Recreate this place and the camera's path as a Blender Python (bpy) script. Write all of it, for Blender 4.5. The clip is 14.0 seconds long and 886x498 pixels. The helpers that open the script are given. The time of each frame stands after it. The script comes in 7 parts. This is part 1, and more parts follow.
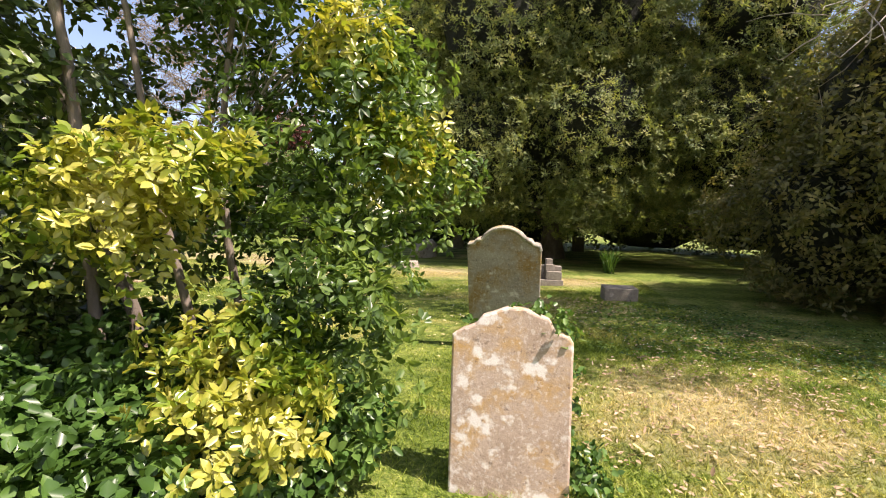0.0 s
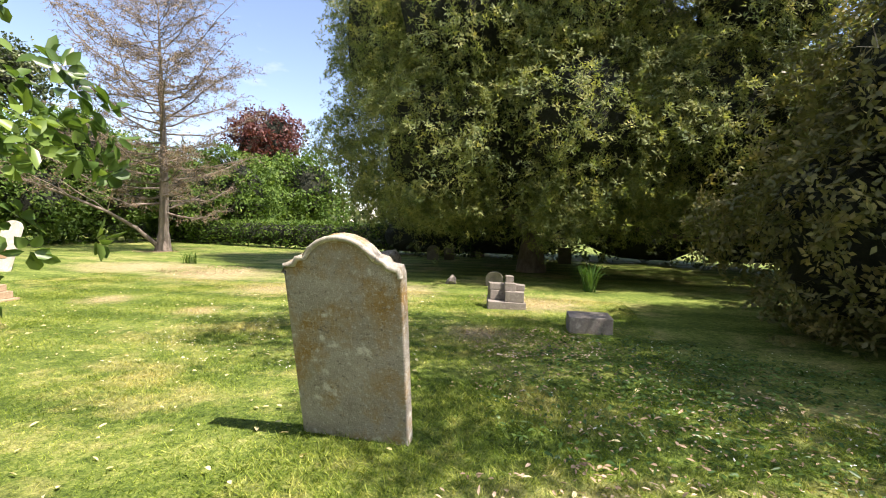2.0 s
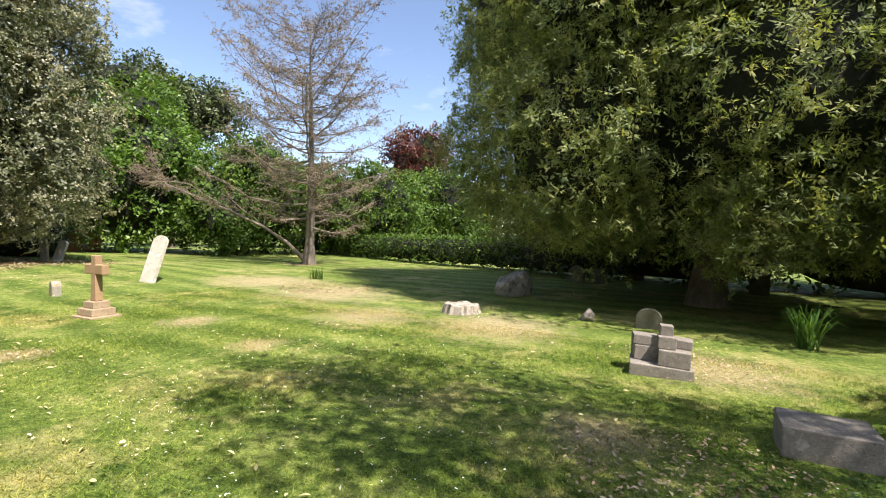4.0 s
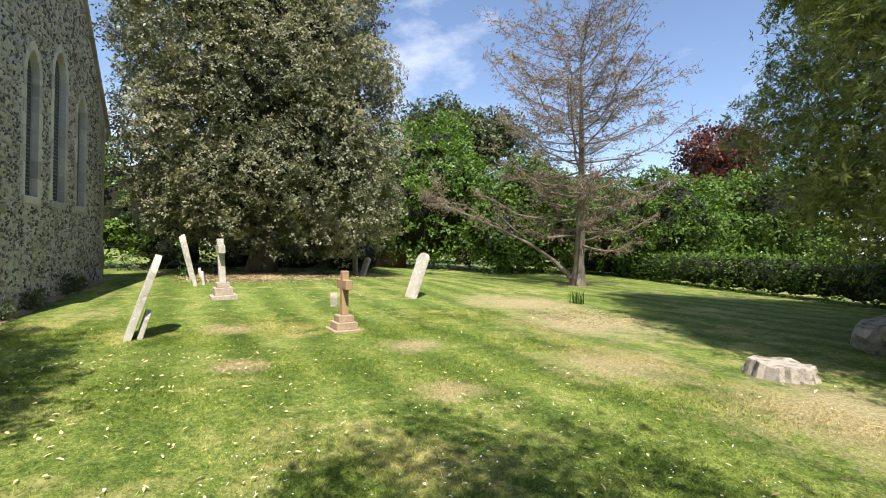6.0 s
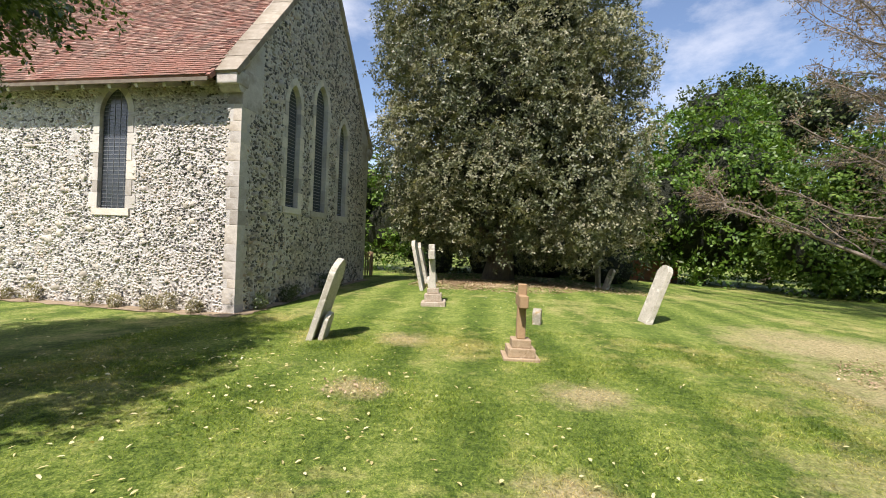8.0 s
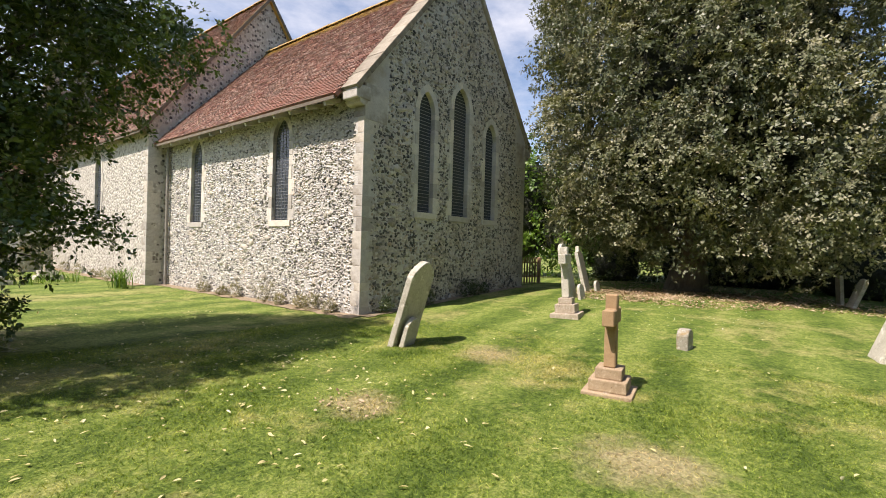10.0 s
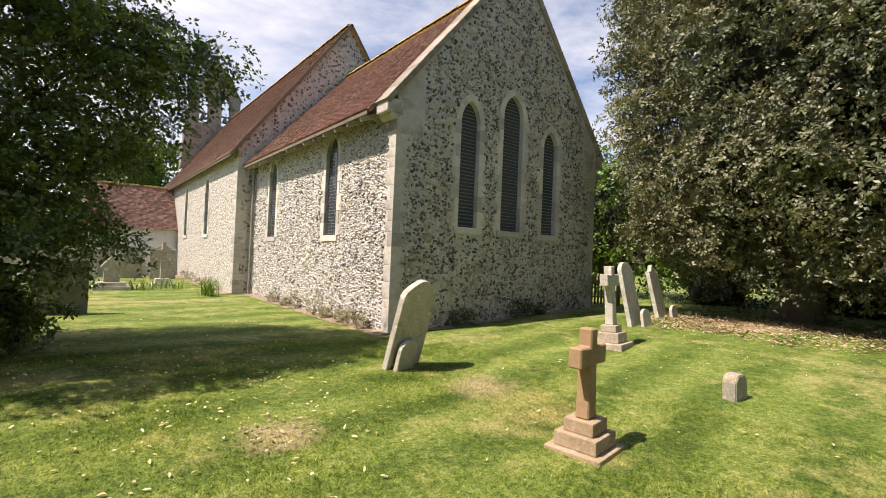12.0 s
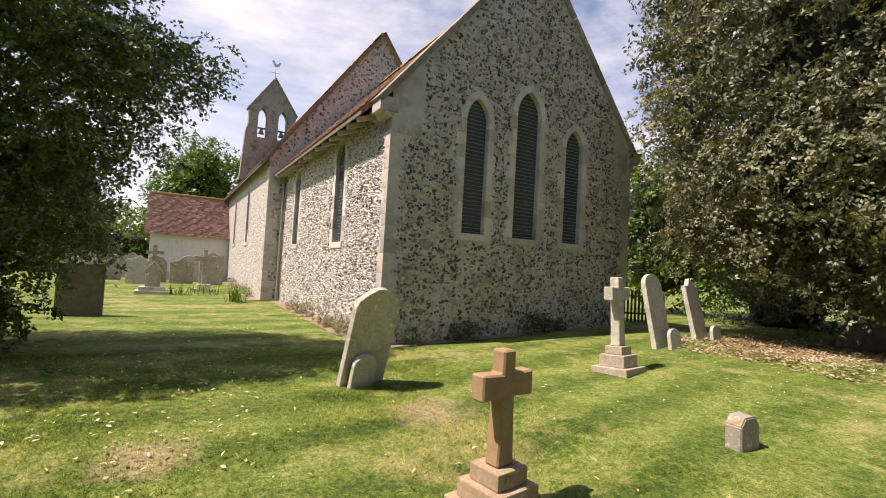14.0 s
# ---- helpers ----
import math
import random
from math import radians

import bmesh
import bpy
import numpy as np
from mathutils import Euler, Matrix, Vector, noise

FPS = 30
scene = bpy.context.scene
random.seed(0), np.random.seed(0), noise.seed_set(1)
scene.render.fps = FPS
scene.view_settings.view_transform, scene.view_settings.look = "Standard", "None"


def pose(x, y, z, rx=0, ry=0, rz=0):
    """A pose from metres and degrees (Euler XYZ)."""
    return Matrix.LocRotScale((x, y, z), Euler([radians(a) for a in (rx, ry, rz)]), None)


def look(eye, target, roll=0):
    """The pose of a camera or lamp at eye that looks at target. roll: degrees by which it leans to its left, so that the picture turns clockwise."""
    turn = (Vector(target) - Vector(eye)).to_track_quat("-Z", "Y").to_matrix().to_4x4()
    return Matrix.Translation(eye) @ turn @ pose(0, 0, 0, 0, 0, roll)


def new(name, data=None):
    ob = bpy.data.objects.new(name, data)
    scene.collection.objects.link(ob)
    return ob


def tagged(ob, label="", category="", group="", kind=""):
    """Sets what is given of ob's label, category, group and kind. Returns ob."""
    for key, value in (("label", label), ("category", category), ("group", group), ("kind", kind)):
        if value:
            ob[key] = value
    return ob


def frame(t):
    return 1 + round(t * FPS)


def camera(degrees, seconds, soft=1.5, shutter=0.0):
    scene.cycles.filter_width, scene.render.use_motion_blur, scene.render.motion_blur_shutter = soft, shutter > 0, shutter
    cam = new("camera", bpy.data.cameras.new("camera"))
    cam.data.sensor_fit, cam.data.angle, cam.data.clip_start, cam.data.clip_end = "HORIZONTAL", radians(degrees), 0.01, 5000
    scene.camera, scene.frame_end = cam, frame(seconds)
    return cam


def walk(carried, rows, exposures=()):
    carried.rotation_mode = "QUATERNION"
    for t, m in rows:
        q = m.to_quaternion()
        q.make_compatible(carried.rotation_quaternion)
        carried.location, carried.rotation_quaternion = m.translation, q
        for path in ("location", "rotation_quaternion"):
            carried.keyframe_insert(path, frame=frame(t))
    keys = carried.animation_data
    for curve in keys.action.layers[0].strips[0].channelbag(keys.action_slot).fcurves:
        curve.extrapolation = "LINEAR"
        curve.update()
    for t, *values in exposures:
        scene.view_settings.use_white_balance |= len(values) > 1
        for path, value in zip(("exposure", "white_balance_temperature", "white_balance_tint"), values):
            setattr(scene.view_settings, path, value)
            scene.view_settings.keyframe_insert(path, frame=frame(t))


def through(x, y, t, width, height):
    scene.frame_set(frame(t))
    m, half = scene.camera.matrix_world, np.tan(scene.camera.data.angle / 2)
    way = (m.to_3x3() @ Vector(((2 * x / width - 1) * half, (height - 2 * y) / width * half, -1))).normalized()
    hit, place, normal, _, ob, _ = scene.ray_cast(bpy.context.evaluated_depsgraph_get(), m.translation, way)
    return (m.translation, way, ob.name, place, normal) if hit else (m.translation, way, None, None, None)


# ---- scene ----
cam = camera(87.6, 14.0, soft=1.0)
METRES, EYE, TILT, LEAN, TURN = 16.7, 1.5, 0.0, 0.0, 12.8
ROWS = [
    (0.0, 0.0, 0.0, 0.0, 0.08, -4.12, -1.06),
    (0.5, 0.0267, 0.0293, -0.0, -1.57, -3.87, -1.07),
    (1.0, 0.0428, 0.0645, -0.0019, -1.53, -3.45, -1.08),
    (1.5, 0.0607, 0.0955, -0.0019, -0.89, -3.07, -1.2),
    (2.0, 0.0815, 0.1322, -0.0016, 0.35, -2.98, -1.29),
    (4.5, 0.1197, 0.326, 0.0056, 27.65, -1.46, -1.27),
    (5.0, 0.1071, 0.3611, 0.0016, 36.64, -1.29, -0.81),
    (5.5, 0.093, 0.3962, 0.0022, 46.07, -1.1, -0.88),
    (6.0, 0.0793, 0.4327, 0.0024, 54.46, -0.3, -1.41),
    (6.5, 0.0568, 0.4654, 0.0006, 62.46, -0.27, -1.87),
    (7.0, 0.0385, 0.4993, 0.0004, 71.13, -0.49, -2.37),
    (7.5, 0.0229, 0.5355, 0.0022, 79.46, -0.43, -2.71),
    (8.0, 0.0041, 0.5695, 0.0029, 88.36, -0.26, -2.4),
    (8.5, -0.0122, 0.6025, 0.0001, 98.08, -0.51, -2.11),
    (9.0, -0.0342, 0.6364, -0.0026, 104.71, -0.65, -1.75),
    (11.5, -0.1499, 0.7514, 0.0089, 126.09, 0.68, -2.28),
    (12.0, -0.1718, 0.7663, 0.0087, 128.83, 1.03, -2.42),
    (12.5, -0.2001, 0.7741, 0.0096, 132.8, 1.88, -2.67),
    (13.0, -0.2272, 0.7868, 0.0086, 134.34, 2.05, -2.91),
    (13.5, -0.2482, 0.7961, 0.0086, 135.57, 2.16, -3.13),
    (14.0, -0.2711, 0.8001, 0.0072, 136.8, 2.19, -3.26),
]
walk(cam, [(t, pose(0, 0, EYE, TILT, LEAN, TURN) @ pose(METRES * x, METRES * y, METRES * z, 90 + pitch, roll, yaw)) for t, x, y, z, yaw, pitch, roll in ROWS],
     exposures=[(0.0, 1.1, 7050, 25), (2.0, 1.3, 6700, 21), (4.5, 0.97, 6450, 16), (6.5, 0.80, 6350, 15), (9.0, 0.62, 6520, 18), (11.5, 0.68, 6900, 19), (14.0, 0.58, 7000, 24)])

# ---- world and sun ----
SUN_DIR = Vector((0.95, -0.26, 1.58)).normalized()
world = bpy.data.worlds.new("sky")
scene.world = world
world.use_nodes = True
wn, wl = world.node_tree.nodes, world.node_tree.links
wn.clear()
w_out = wn.new("ShaderNodeOutputWorld")
w_bg = wn.new("ShaderNodeBackground")
w_bg.inputs["Strength"].default_value = 0.115
w_sky = wn.new("ShaderNodeTexSky")
w_sky.sky_type = "NISHITA"
w_sky.sun_disc = False
w_sky.sun_elevation = math.asin(SUN_DIR.z)
w_sky.sun_rotation = math.atan2(SUN_DIR.x, SUN_DIR.y)
w_sky.air_density, w_sky.dust_density, w_sky.ozone_density = 1.0, 0.4, 0.7
# thin clouds, thicker over the west end
w_tc = wn.new("ShaderNodeTexCoord")
w_map = wn.new("ShaderNodeMapping")
w_map.inputs["Scale"].default_value = (1.3, 2.2, 4.5)
w_map.inputs["Rotation"].default_value = (0.25, 0.15, 0.6)
w_noise = wn.new("ShaderNodeTexNoise")
w_noise.inputs["Scale"].default_value = 1.6
w_noise.inputs["Detail"].default_value = 9.0
w_noise.inputs["Roughness"].default_value = 0.62
w_dot = wn.new("ShaderNodeVectorMath")
w_dot.operation = "DOT_PRODUCT"
w_dot.inputs[1].default_value = (0.1, -1.0, 0.1)
w_add = wn.new("ShaderNodeMath")
w_add.operation = "MULTIPLY_ADD"
w_add.inputs[1].default_value = 0.16
w_ramp = wn.new("ShaderNodeValToRGB")
w_ramp.color_ramp.elements[0].position = 0.48
w_ramp.color_ramp.elements[1].position = 0.82
w_mix = wn.new("ShaderNodeMix")
w_mix.data_type = "RGBA"
w_mix.inputs["B"].default_value = (6.0, 6.2, 6.5, 1)
wl.new(w_tc.outputs["Generated"], w_map.inputs["Vector"])
wl.new(w_map.outputs["Vector"], w_noise.inputs["Vector"])
wl.new(w_tc.outputs["Generated"], w_dot.inputs[0])
wl.new(w_dot.outputs["Value"], w_add.inputs[0])
wl.new(w_noise.outputs["Fac"], w_add.inputs[2])
wl.new(w_add.outputs["Value"], w_ramp.inputs["Fac"])
wl.new(w_ramp.outputs["Color"], w_mix.inputs["Factor"])
wl.new(w_sky.outputs["Color"], w_mix.inputs["A"])
wl.new(w_mix.outputs["Result"], w_bg.inputs["Color"])
wl.new(w_bg.outputs["Background"], w_out.inputs["Surface"])

sun_lamp = bpy.data.lights.new("sun", "SUN")
sun_lamp.energy, sun_lamp.angle, sun_lamp.color = 5.0, radians(0.55), (1.0, 0.95, 0.86)
sun = new("sun", sun_lamp)
sun.matrix_world = look(SUN_DIR * 60, (0, 0, 0))


# ---- helpers of this scene ----
def smooth(a, b, v):
    u = min(1.0, max(0.0, (v - a) / (b - a)))
    return u * u * (3 - 2 * u)


def ground_z(x, y):
    """The gentle swell of the churchyard."""
    return -0.2 + 0.2 * math.exp(-(x * x + (y - 2) ** 2) / 30) + 0.45 * smooth(-9.5, -19, x) * math.exp(-((y - 8) / 9) ** 2)


def ground_np(x, y):
    u = np.clip((-9.5 - x) / 9.5, 0, 1)
    u = u * u * (3 - 2 * u)
    return -0.2 + 0.2 * np.exp(-(x * x + (y - 2) ** 2) / 30) + 0.45 * u * np.exp(-((y - 8) / 9) ** 2)


def mesh_np(name, verts, faces):
    """A mesh out of arrays: verts (n, 3), faces (m, k)."""
    me = bpy.data.meshes.new(name)
    n, (m, k) = len(verts), faces.shape
    me.vertices.add(n)
    me.vertices.foreach_set("co", np.ascontiguousarray(verts, dtype=np.float32).ravel())
    me.loops.add(m * k)
    me.loops.foreach_set("vertex_index", np.ascontiguousarray(faces, dtype=np.int32).ravel())
    me.polygons.add(m)
    me.polygons.foreach_set("loop_start", np.arange(0, m * k, k, dtype=np.int32))
    me.update(calc_edges=True)
    me.validate()
    return me


def part(name, data, material, parent=None, label="", at=None):
    """Links a bmesh or mesh as one object, under parent if there is one."""
    if isinstance(data, bmesh.types.BMesh):
        me = bpy.data.meshes.new(name)
        data.to_mesh(me)
        data.free()
    else:
        me = data
    if not me.materials:
        me.materials.append(material)
    ob = new(name, me)
    ob.parent = parent
    if at is not None:
        ob.matrix_basis = at
    return tagged(ob, label) if label else ob


def empty(name, m, label, category, group="", kind=""):
    ob = new(name)
    ob.empty_display_size = 0.2
    ob.matrix_basis = m
    return tagged(ob, label, category, group, kind)


def shade_smooth(me):
    me.polygons.foreach_set("use_smooth", np.ones(len(me.polygons), dtype=bool))


def box(bm, lo, hi, bevel=0.0, m=None):
    """A box from corner to corner, its edges rounded by bevel."""
    made = bmesh.ops.create_cube(bm, size=1)["verts"]
    for v in made:
        v.co = Vector([lo[i] + (v.co[i] + 0.5) * (hi[i] - lo[i]) for i in range(3)])
    if m is not None:
        bmesh.ops.transform(bm, matrix=m, verts=made)
    if bevel:
        edges = list({e for v in made for e in v.link_edges})
        bmesh.ops.bevel(bm, geom=edges, offset=bevel, segments=2, profile=0.6, affect="EDGES")
    return bm


def tube_arrays(points, radii, sides=6):
    """A tapering tube along points, as arrays."""
    pts = np.asarray(points, dtype=float)
    rad = np.asarray(radii, dtype=float)
    tang = np.gradient(pts, axis=0)
    tang /= np.linalg.norm(tang, axis=1, keepdims=True) + 1e-9
    ref = np.where(np.abs(tang[:, 2:3]) > 0.9, np.array([[1.0, 0, 0]]), np.array([[0, 0, 1.0]]))
    a = np.cross(tang, ref)
    a /= np.linalg.norm(a, axis=1, keepdims=True) + 1e-9
    b = np.cross(tang, a)
    ang = np.arange(sides) * 2 * math.pi / sides
    ring = np.cos(ang)[None, :, None] * a[:, None, :] + np.sin(ang)[None, :, None] * b[:, None, :]
    v = (pts[:, None, :] + ring * rad[:, None, None]).reshape(-1, 3)
    f = []
    for i in range(len(pts) - 1):
        for j in range(sides):
            k = (j + 1) % sides
            f.append((i * sides + j, i * sides + k, (i + 1) * sides + k, (i + 1) * sides + j))
    return v, np.array(f, dtype=np.int32)


def join_arrays(pieces):
    vs, fs, n = [], [], 0
    for v, f in pieces:
        vs.append(v)
        fs.append(f + n)
        n += len(v)
    return np.concatenate(vs), np.concatenate(fs)


def tube_mesh(name, runs, sides=6):
    v, f = join_arrays([tube_arrays(p, r, sides) for p, r in runs])
    me = mesh_np(name, v, f)
    shade_smooth(me)
    return me


def unit(a):
    return a / (np.linalg.norm(a, axis=-1, keepdims=True) + 1e-9)


def leaf_arrays(pos, axis, face, length, width, full=False):
    """Folded leaves: four corners each, or six for leaves seen close."""
    axis = unit(axis)
    side = unit(np.cross(axis, face))
    up = np.cross(side, axis)
    length, width = length[:, None], width[:, None]
    n = len(pos)
    if full == "needle":
        v = np.stack([pos - side * width * 0.5, pos + side * width * 0.5, pos + axis * length], axis=1).reshape(-1, 3)
        return v, (np.arange(n)[:, None] * 3 + np.array([[0, 1, 2]])).astype(np.int32)
    if full:
        rows = [pos,
                pos + axis * length * 0.3 + side * width * 0.42 + up * width * 0.16,
                pos + axis * length * 0.68 + side * width * 0.38 + up * width * 0.14,
                pos + axis * length - up * width * 0.12,
                pos + axis * length * 0.68 - side * width * 0.38 + up * width * 0.14,
                pos + axis * length * 0.3 - side * width * 0.42 + up * width * 0.16]
        v = np.stack(rows, axis=1).reshape(-1, 3)
        base = np.arange(n)[:, None] * 6
        f = np.concatenate([base + np.array([[0, 1, 2, 3]]), base + np.array([[0, 3, 4, 5]])])
    else:
        rows = [pos,
                pos + axis * length * 0.45 + side * width * 0.5 + up * width * 0.15,
                pos + axis * length,
                pos + axis * length * 0.45 - side * width * 0.5 + up * width * 0.15]
        v = np.stack(rows, axis=1).reshape(-1, 3)
        f = np.arange(n)[:, None] * 4 + np.array([[0, 1, 2, 3]])
    return v, f.astype(np.int32)


def lumps(d, seed):
    """A smooth unevenness over directions, about -1 to 1."""
    r = np.random.default_rng(seed)
    out = np.zeros(len(d))
    for k in (2.5, 4.5, 8.0):
        for _ in range(3):
            w = r.normal(size=3) * k
            out += np.sin(d @ w + r.uniform(0, 6.28)) / (3 * k ** 0.6)
    return out


def crown_points(blobs, clusters, per, spread, seed, shell=0.16, low=None, rough=0.22, thick=None, high=None):
    """Leaf places in clumps over the outside of several lobes: places, outward ways."""
    r = np.random.default_rng(seed)
    b = np.array(blobs, dtype=float)
    c, rad = b[:, :3], b[:, 3:]
    area = (rad[:, 0] * rad[:, 1]) ** 0.8 + (rad[:, 0] * rad[:, 2]) ** 0.8
    pick = r.choice(len(b), size=clusters * 3, p=area / area.sum())
    d = unit(r.normal(size=(clusters * 3, 3)))
    scale = 1 + rough * lumps(d * 1.5 + pick[:, None] * 3.1, seed + 5) - shell * np.abs(r.normal(size=clusters * 3))
    p = c[pick] + d * rad[pick] * scale[:, None]
    keep = np.ones(len(p), dtype=bool)
    for i in range(len(b)):
        inside = (np.linalg.norm((p - c[i]) / rad[i], axis=1) < 0.72) & (pick != i)
        keep &= ~inside
    if low is not None:
        keep &= p[:, 2] > low
    if thick is not None:
        keep &= (d @ np.array(thick) > -0.25) | (r.uniform(size=len(p)) < 0.2)
    if high is not None:
        keep &= (p[:, 2] < high) | (r.uniform(size=len(p)) < 0.15)
    p, d = p[keep][:clusters], d[keep][:clusters]
    e = unit(r.normal(size=(len(p) * per, 3)) + np.repeat(d, per, axis=0) * 0.7 + np.array([[0, 0, 0.25]]))
    big = np.repeat(r.uniform(0.6, 1.35, len(p)), per)
    q = np.repeat(p, per, axis=0) + e * (spread * 1.7 * big * r.uniform(0.25, 1.0, len(e)) ** 0.5)[:, None]
    return q, e, r


def foliage(name, blobs, clusters, per, spread, seed, length, width, droop=0.2, out=0.7, wild=0.8, full=False, low=None, shell=0.16, rough=0.22, lift=0.6, inner=0, thick=None, high=None):
    """A crown of leaf clumps."""
    p, d, r = crown_points(blobs, clusters, per, spread, seed, shell, low, rough, thick, high)
    n = len(p)
    axis = d * out * 0.4 + r.normal(size=(n, 3)) * wild + np.array([[0, 0, -droop]])
    face = d * 0.9 + r.normal(size=(n, 3)) * 0.32 + np.array([[0, 0, lift]])
    ln = length * r.uniform(0.65, 1.3, n)
    v, f = leaf_arrays(p, axis, face, ln, width * r.uniform(0.7, 1.25, n), full)
    if inner:
        bl = np.array(blobs, dtype=float)
        k = r.integers(0, len(bl), inner)
        q = bl[k, :3] + unit(r.normal(size=(inner, 3))) * bl[k, 3:] * r.uniform(0.35, 0.8, inner)[:, None]
        if low is not None:
            q = q[q[:, 2] > low + 0.5]
        m = len(q)
        v2, f2 = leaf_arrays(q, r.normal(size=(m, 3)), r.normal(size=(m, 3)), length * 1.7 * r.uniform(0.7, 1.2, m), length * 1.1 * r.uniform(0.7, 1.2, m), full)
        v, f = join_arrays([(v, f), (v2, f2)])
    if low is not None:
        floor_z = ground_np(v[:, 0], v[:, 1]) + 0.01
        v[:, 2] = np.maximum(v[:, 2], floor_z)
    return mesh_np(name, v, f)


def lobes(blobs, n, lo, hi, seed, flat=0.8, reach=0.92, low=0.8):
    """Smaller lobes over the outside of large ones, for boughs and clumps; returns all of them."""
    r = np.random.default_rng(seed)
    out = list(blobs)
    w = np.array([b[3] * b[4] + b[3] * b[5] for b in blobs])
    while len(out) < len(blobs) + n:
        b = blobs[r.choice(len(blobs), p=w / w.sum())]
        d = unit(r.normal(size=3))
        p = [b[i] + d[i] * b[3 + i] * reach for i in range(3)]
        if p[2] < low or any(sum(((p[i] - o[i]) / o[3 + i]) ** 2 for i in range(3)) < 0.55 for o in blobs if o is not b):
            continue
        s = r.uniform(lo, hi)
        out.append((p[0], p[1], p[2], s, s * r.uniform(0.8, 1.15), s * flat))
    return out


def spaced(p, gap):
    """Which of the points to keep so that no two lie closer than gap."""
    cells, keep = {}, []
    for i, q in enumerate(p):
        key = tuple(int(math.floor(c / gap)) for c in q)
        near = (j for a in (-1, 0, 1) for b in (-1, 0, 1) for c in (-1, 0, 1) for j in cells.get((key[0] + a, key[1] + b, key[2] + c), ()))
        if all((q[0] - p[j][0]) ** 2 + (q[1] - p[j][1]) ** 2 + (q[2] - p[j][2]) ** 2 > gap * gap for j in near):
            cells.setdefault(key, []).append(i)
            keep.append(i)
    return np.array(keep, dtype=int)


def boughs(name, blobs, n, tufts, per, size, seed, length, width, tilt=0.8, flat=0.5, droop=0.3, gap=0.7, bunch=0.5, low=None, shell=0.1, rough=0.22, thick=None, high=None, full=False, hollow=()):
    """A crown of separate leafy boughs: each a tilted, drooping dome of leaf tufts, with dark gaps between."""
    p, d, r = crown_points(blobs, n, 1, 0.001, seed, shell, low, rough, thick, high)
    ok = np.ones(len(p), dtype=bool)
    for x0, x1, y0, y1, z0, z1 in hollow:
        ok &= ~((p[:, 0] > x0) & (p[:, 0] < x1) & (p[:, 1] > y0) & (p[:, 1] < y1) & (p[:, 2] > z0) & (p[:, 2] < z1))
    p, d = p[ok], d[ok]
    keep = spaced(p.tolist(), size * gap)
    p, d = p[keep], d[keep]
    m = len(p)
    up = np.array([[0.0, 0.0, 1.0]])
    nrm = unit(d + up * tilt + r.normal(size=(m, 3)) * 0.22)
    t1 = unit(d * np.array([[1, 1, 0.2]]) + r.normal(size=(m, 3)) * 0.15)
    t1 = unit(t1 - nrm * np.sum(t1 * nrm, axis=1, keepdims=True))
    t2 = np.cross(nrm, t1)
    S = size * r.uniform(0.65, 1.4, m)
    rep = lambda a: np.repeat(a, tufts, axis=0)
    k = m * tufts
    rr, ang = np.sqrt(r.uniform(0, 1, k)), r.uniform(0, 2 * math.pi, k)
    a, b = (rr * np.cos(ang))[:, None], (rr * np.sin(ang))[:, None]
    Sk = rep(S)[:, None]
    base = rep(p) + rep(t1) * a * Sk * 1.15 + rep(t2) * b * Sk + rep(nrm) * (flat * Sk * (1 - rr[:, None] ** 2)) - up * droop * Sk * np.maximum(a + 0.2, 0) ** 2 + r.normal(size=(k, 3)) * 0.05 * Sk
    way = unit(rep(nrm) * 0.8 + rep(t1) * a * 0.7 + rep(t2) * b * 0.7 + r.normal(size=(k, 3)) * 0.25)
    lot = lambda q: np.repeat(q, per, axis=0)
    q = k * per
    axis = r.normal(size=(q, 3))
    axis = unit(axis - lot(way) * (np.sum(axis * lot(way), axis=1, keepdims=True) * 0.7 - 0.2))
    pos = lot(base) + axis * (length * bunch * r.uniform(0.1, 1.0, q))[:, None]
    face = lot(way) + r.normal(size=(q, 3)) * 0.3
    v, f = leaf_arrays(pos, axis, face, length * r.uniform(0.65, 1.3, q), width * r.uniform(0.7, 1.25, q), full)
    if low is not None:
        v[:, 2] = np.maximum(v[:, 2], ground_np(v[:, 0], v[:, 1]) + 0.01)
    return mesh_np(name, v, f)


def core_mesh(blobs, seed, scale=0.74, low=None, fine=3):
    """Solid stand-in for a crown's inner shade: uneven lobes well within the leaves."""
    bm = bmesh.new()
    for k, b in enumerate(blobs):
        made = bmesh.ops.create_icosphere(bm, subdivisions=fine, radius=1)["verts"]
        for vert in made:
            c = vert.co.normalized()
            s = scale * (1 + 0.22 * noise.noise(c * 2.2 + Vector((seed, k, 0))) + 0.14 * noise.noise(c * 6.0 + Vector((k, seed, 3))))
            p = Vector((b[0] + c.x * b[3] * s, b[1] + c.y * b[4] * s, b[2] + c.z * b[5] * s))
            if low is not None:
                p.z = max(p.z, low)
            vert.co = p
    me = bpy.data.meshes.new("inner_crown")
    bm.to_mesh(me)
    bm.free()
    return me


def bent(a, b, r, n=7, sag=0.0, wander=0.15):
    """A wandering line from a to b."""
    a, b = np.array(a, float), np.array(b, float)
    u = np.linspace(0, 1, n)[:, None]
    p = a + (b - a) * u
    size = np.linalg.norm(b - a)
    off = np.cumsum(r.normal(size=(n, 3)) * wander * size / n, axis=0)
    p += off * np.sin(np.pi * np.minimum(u * 0.75, 1))
    p[:, 2:3] += sag * 4 * u * (1 - u)
    return p


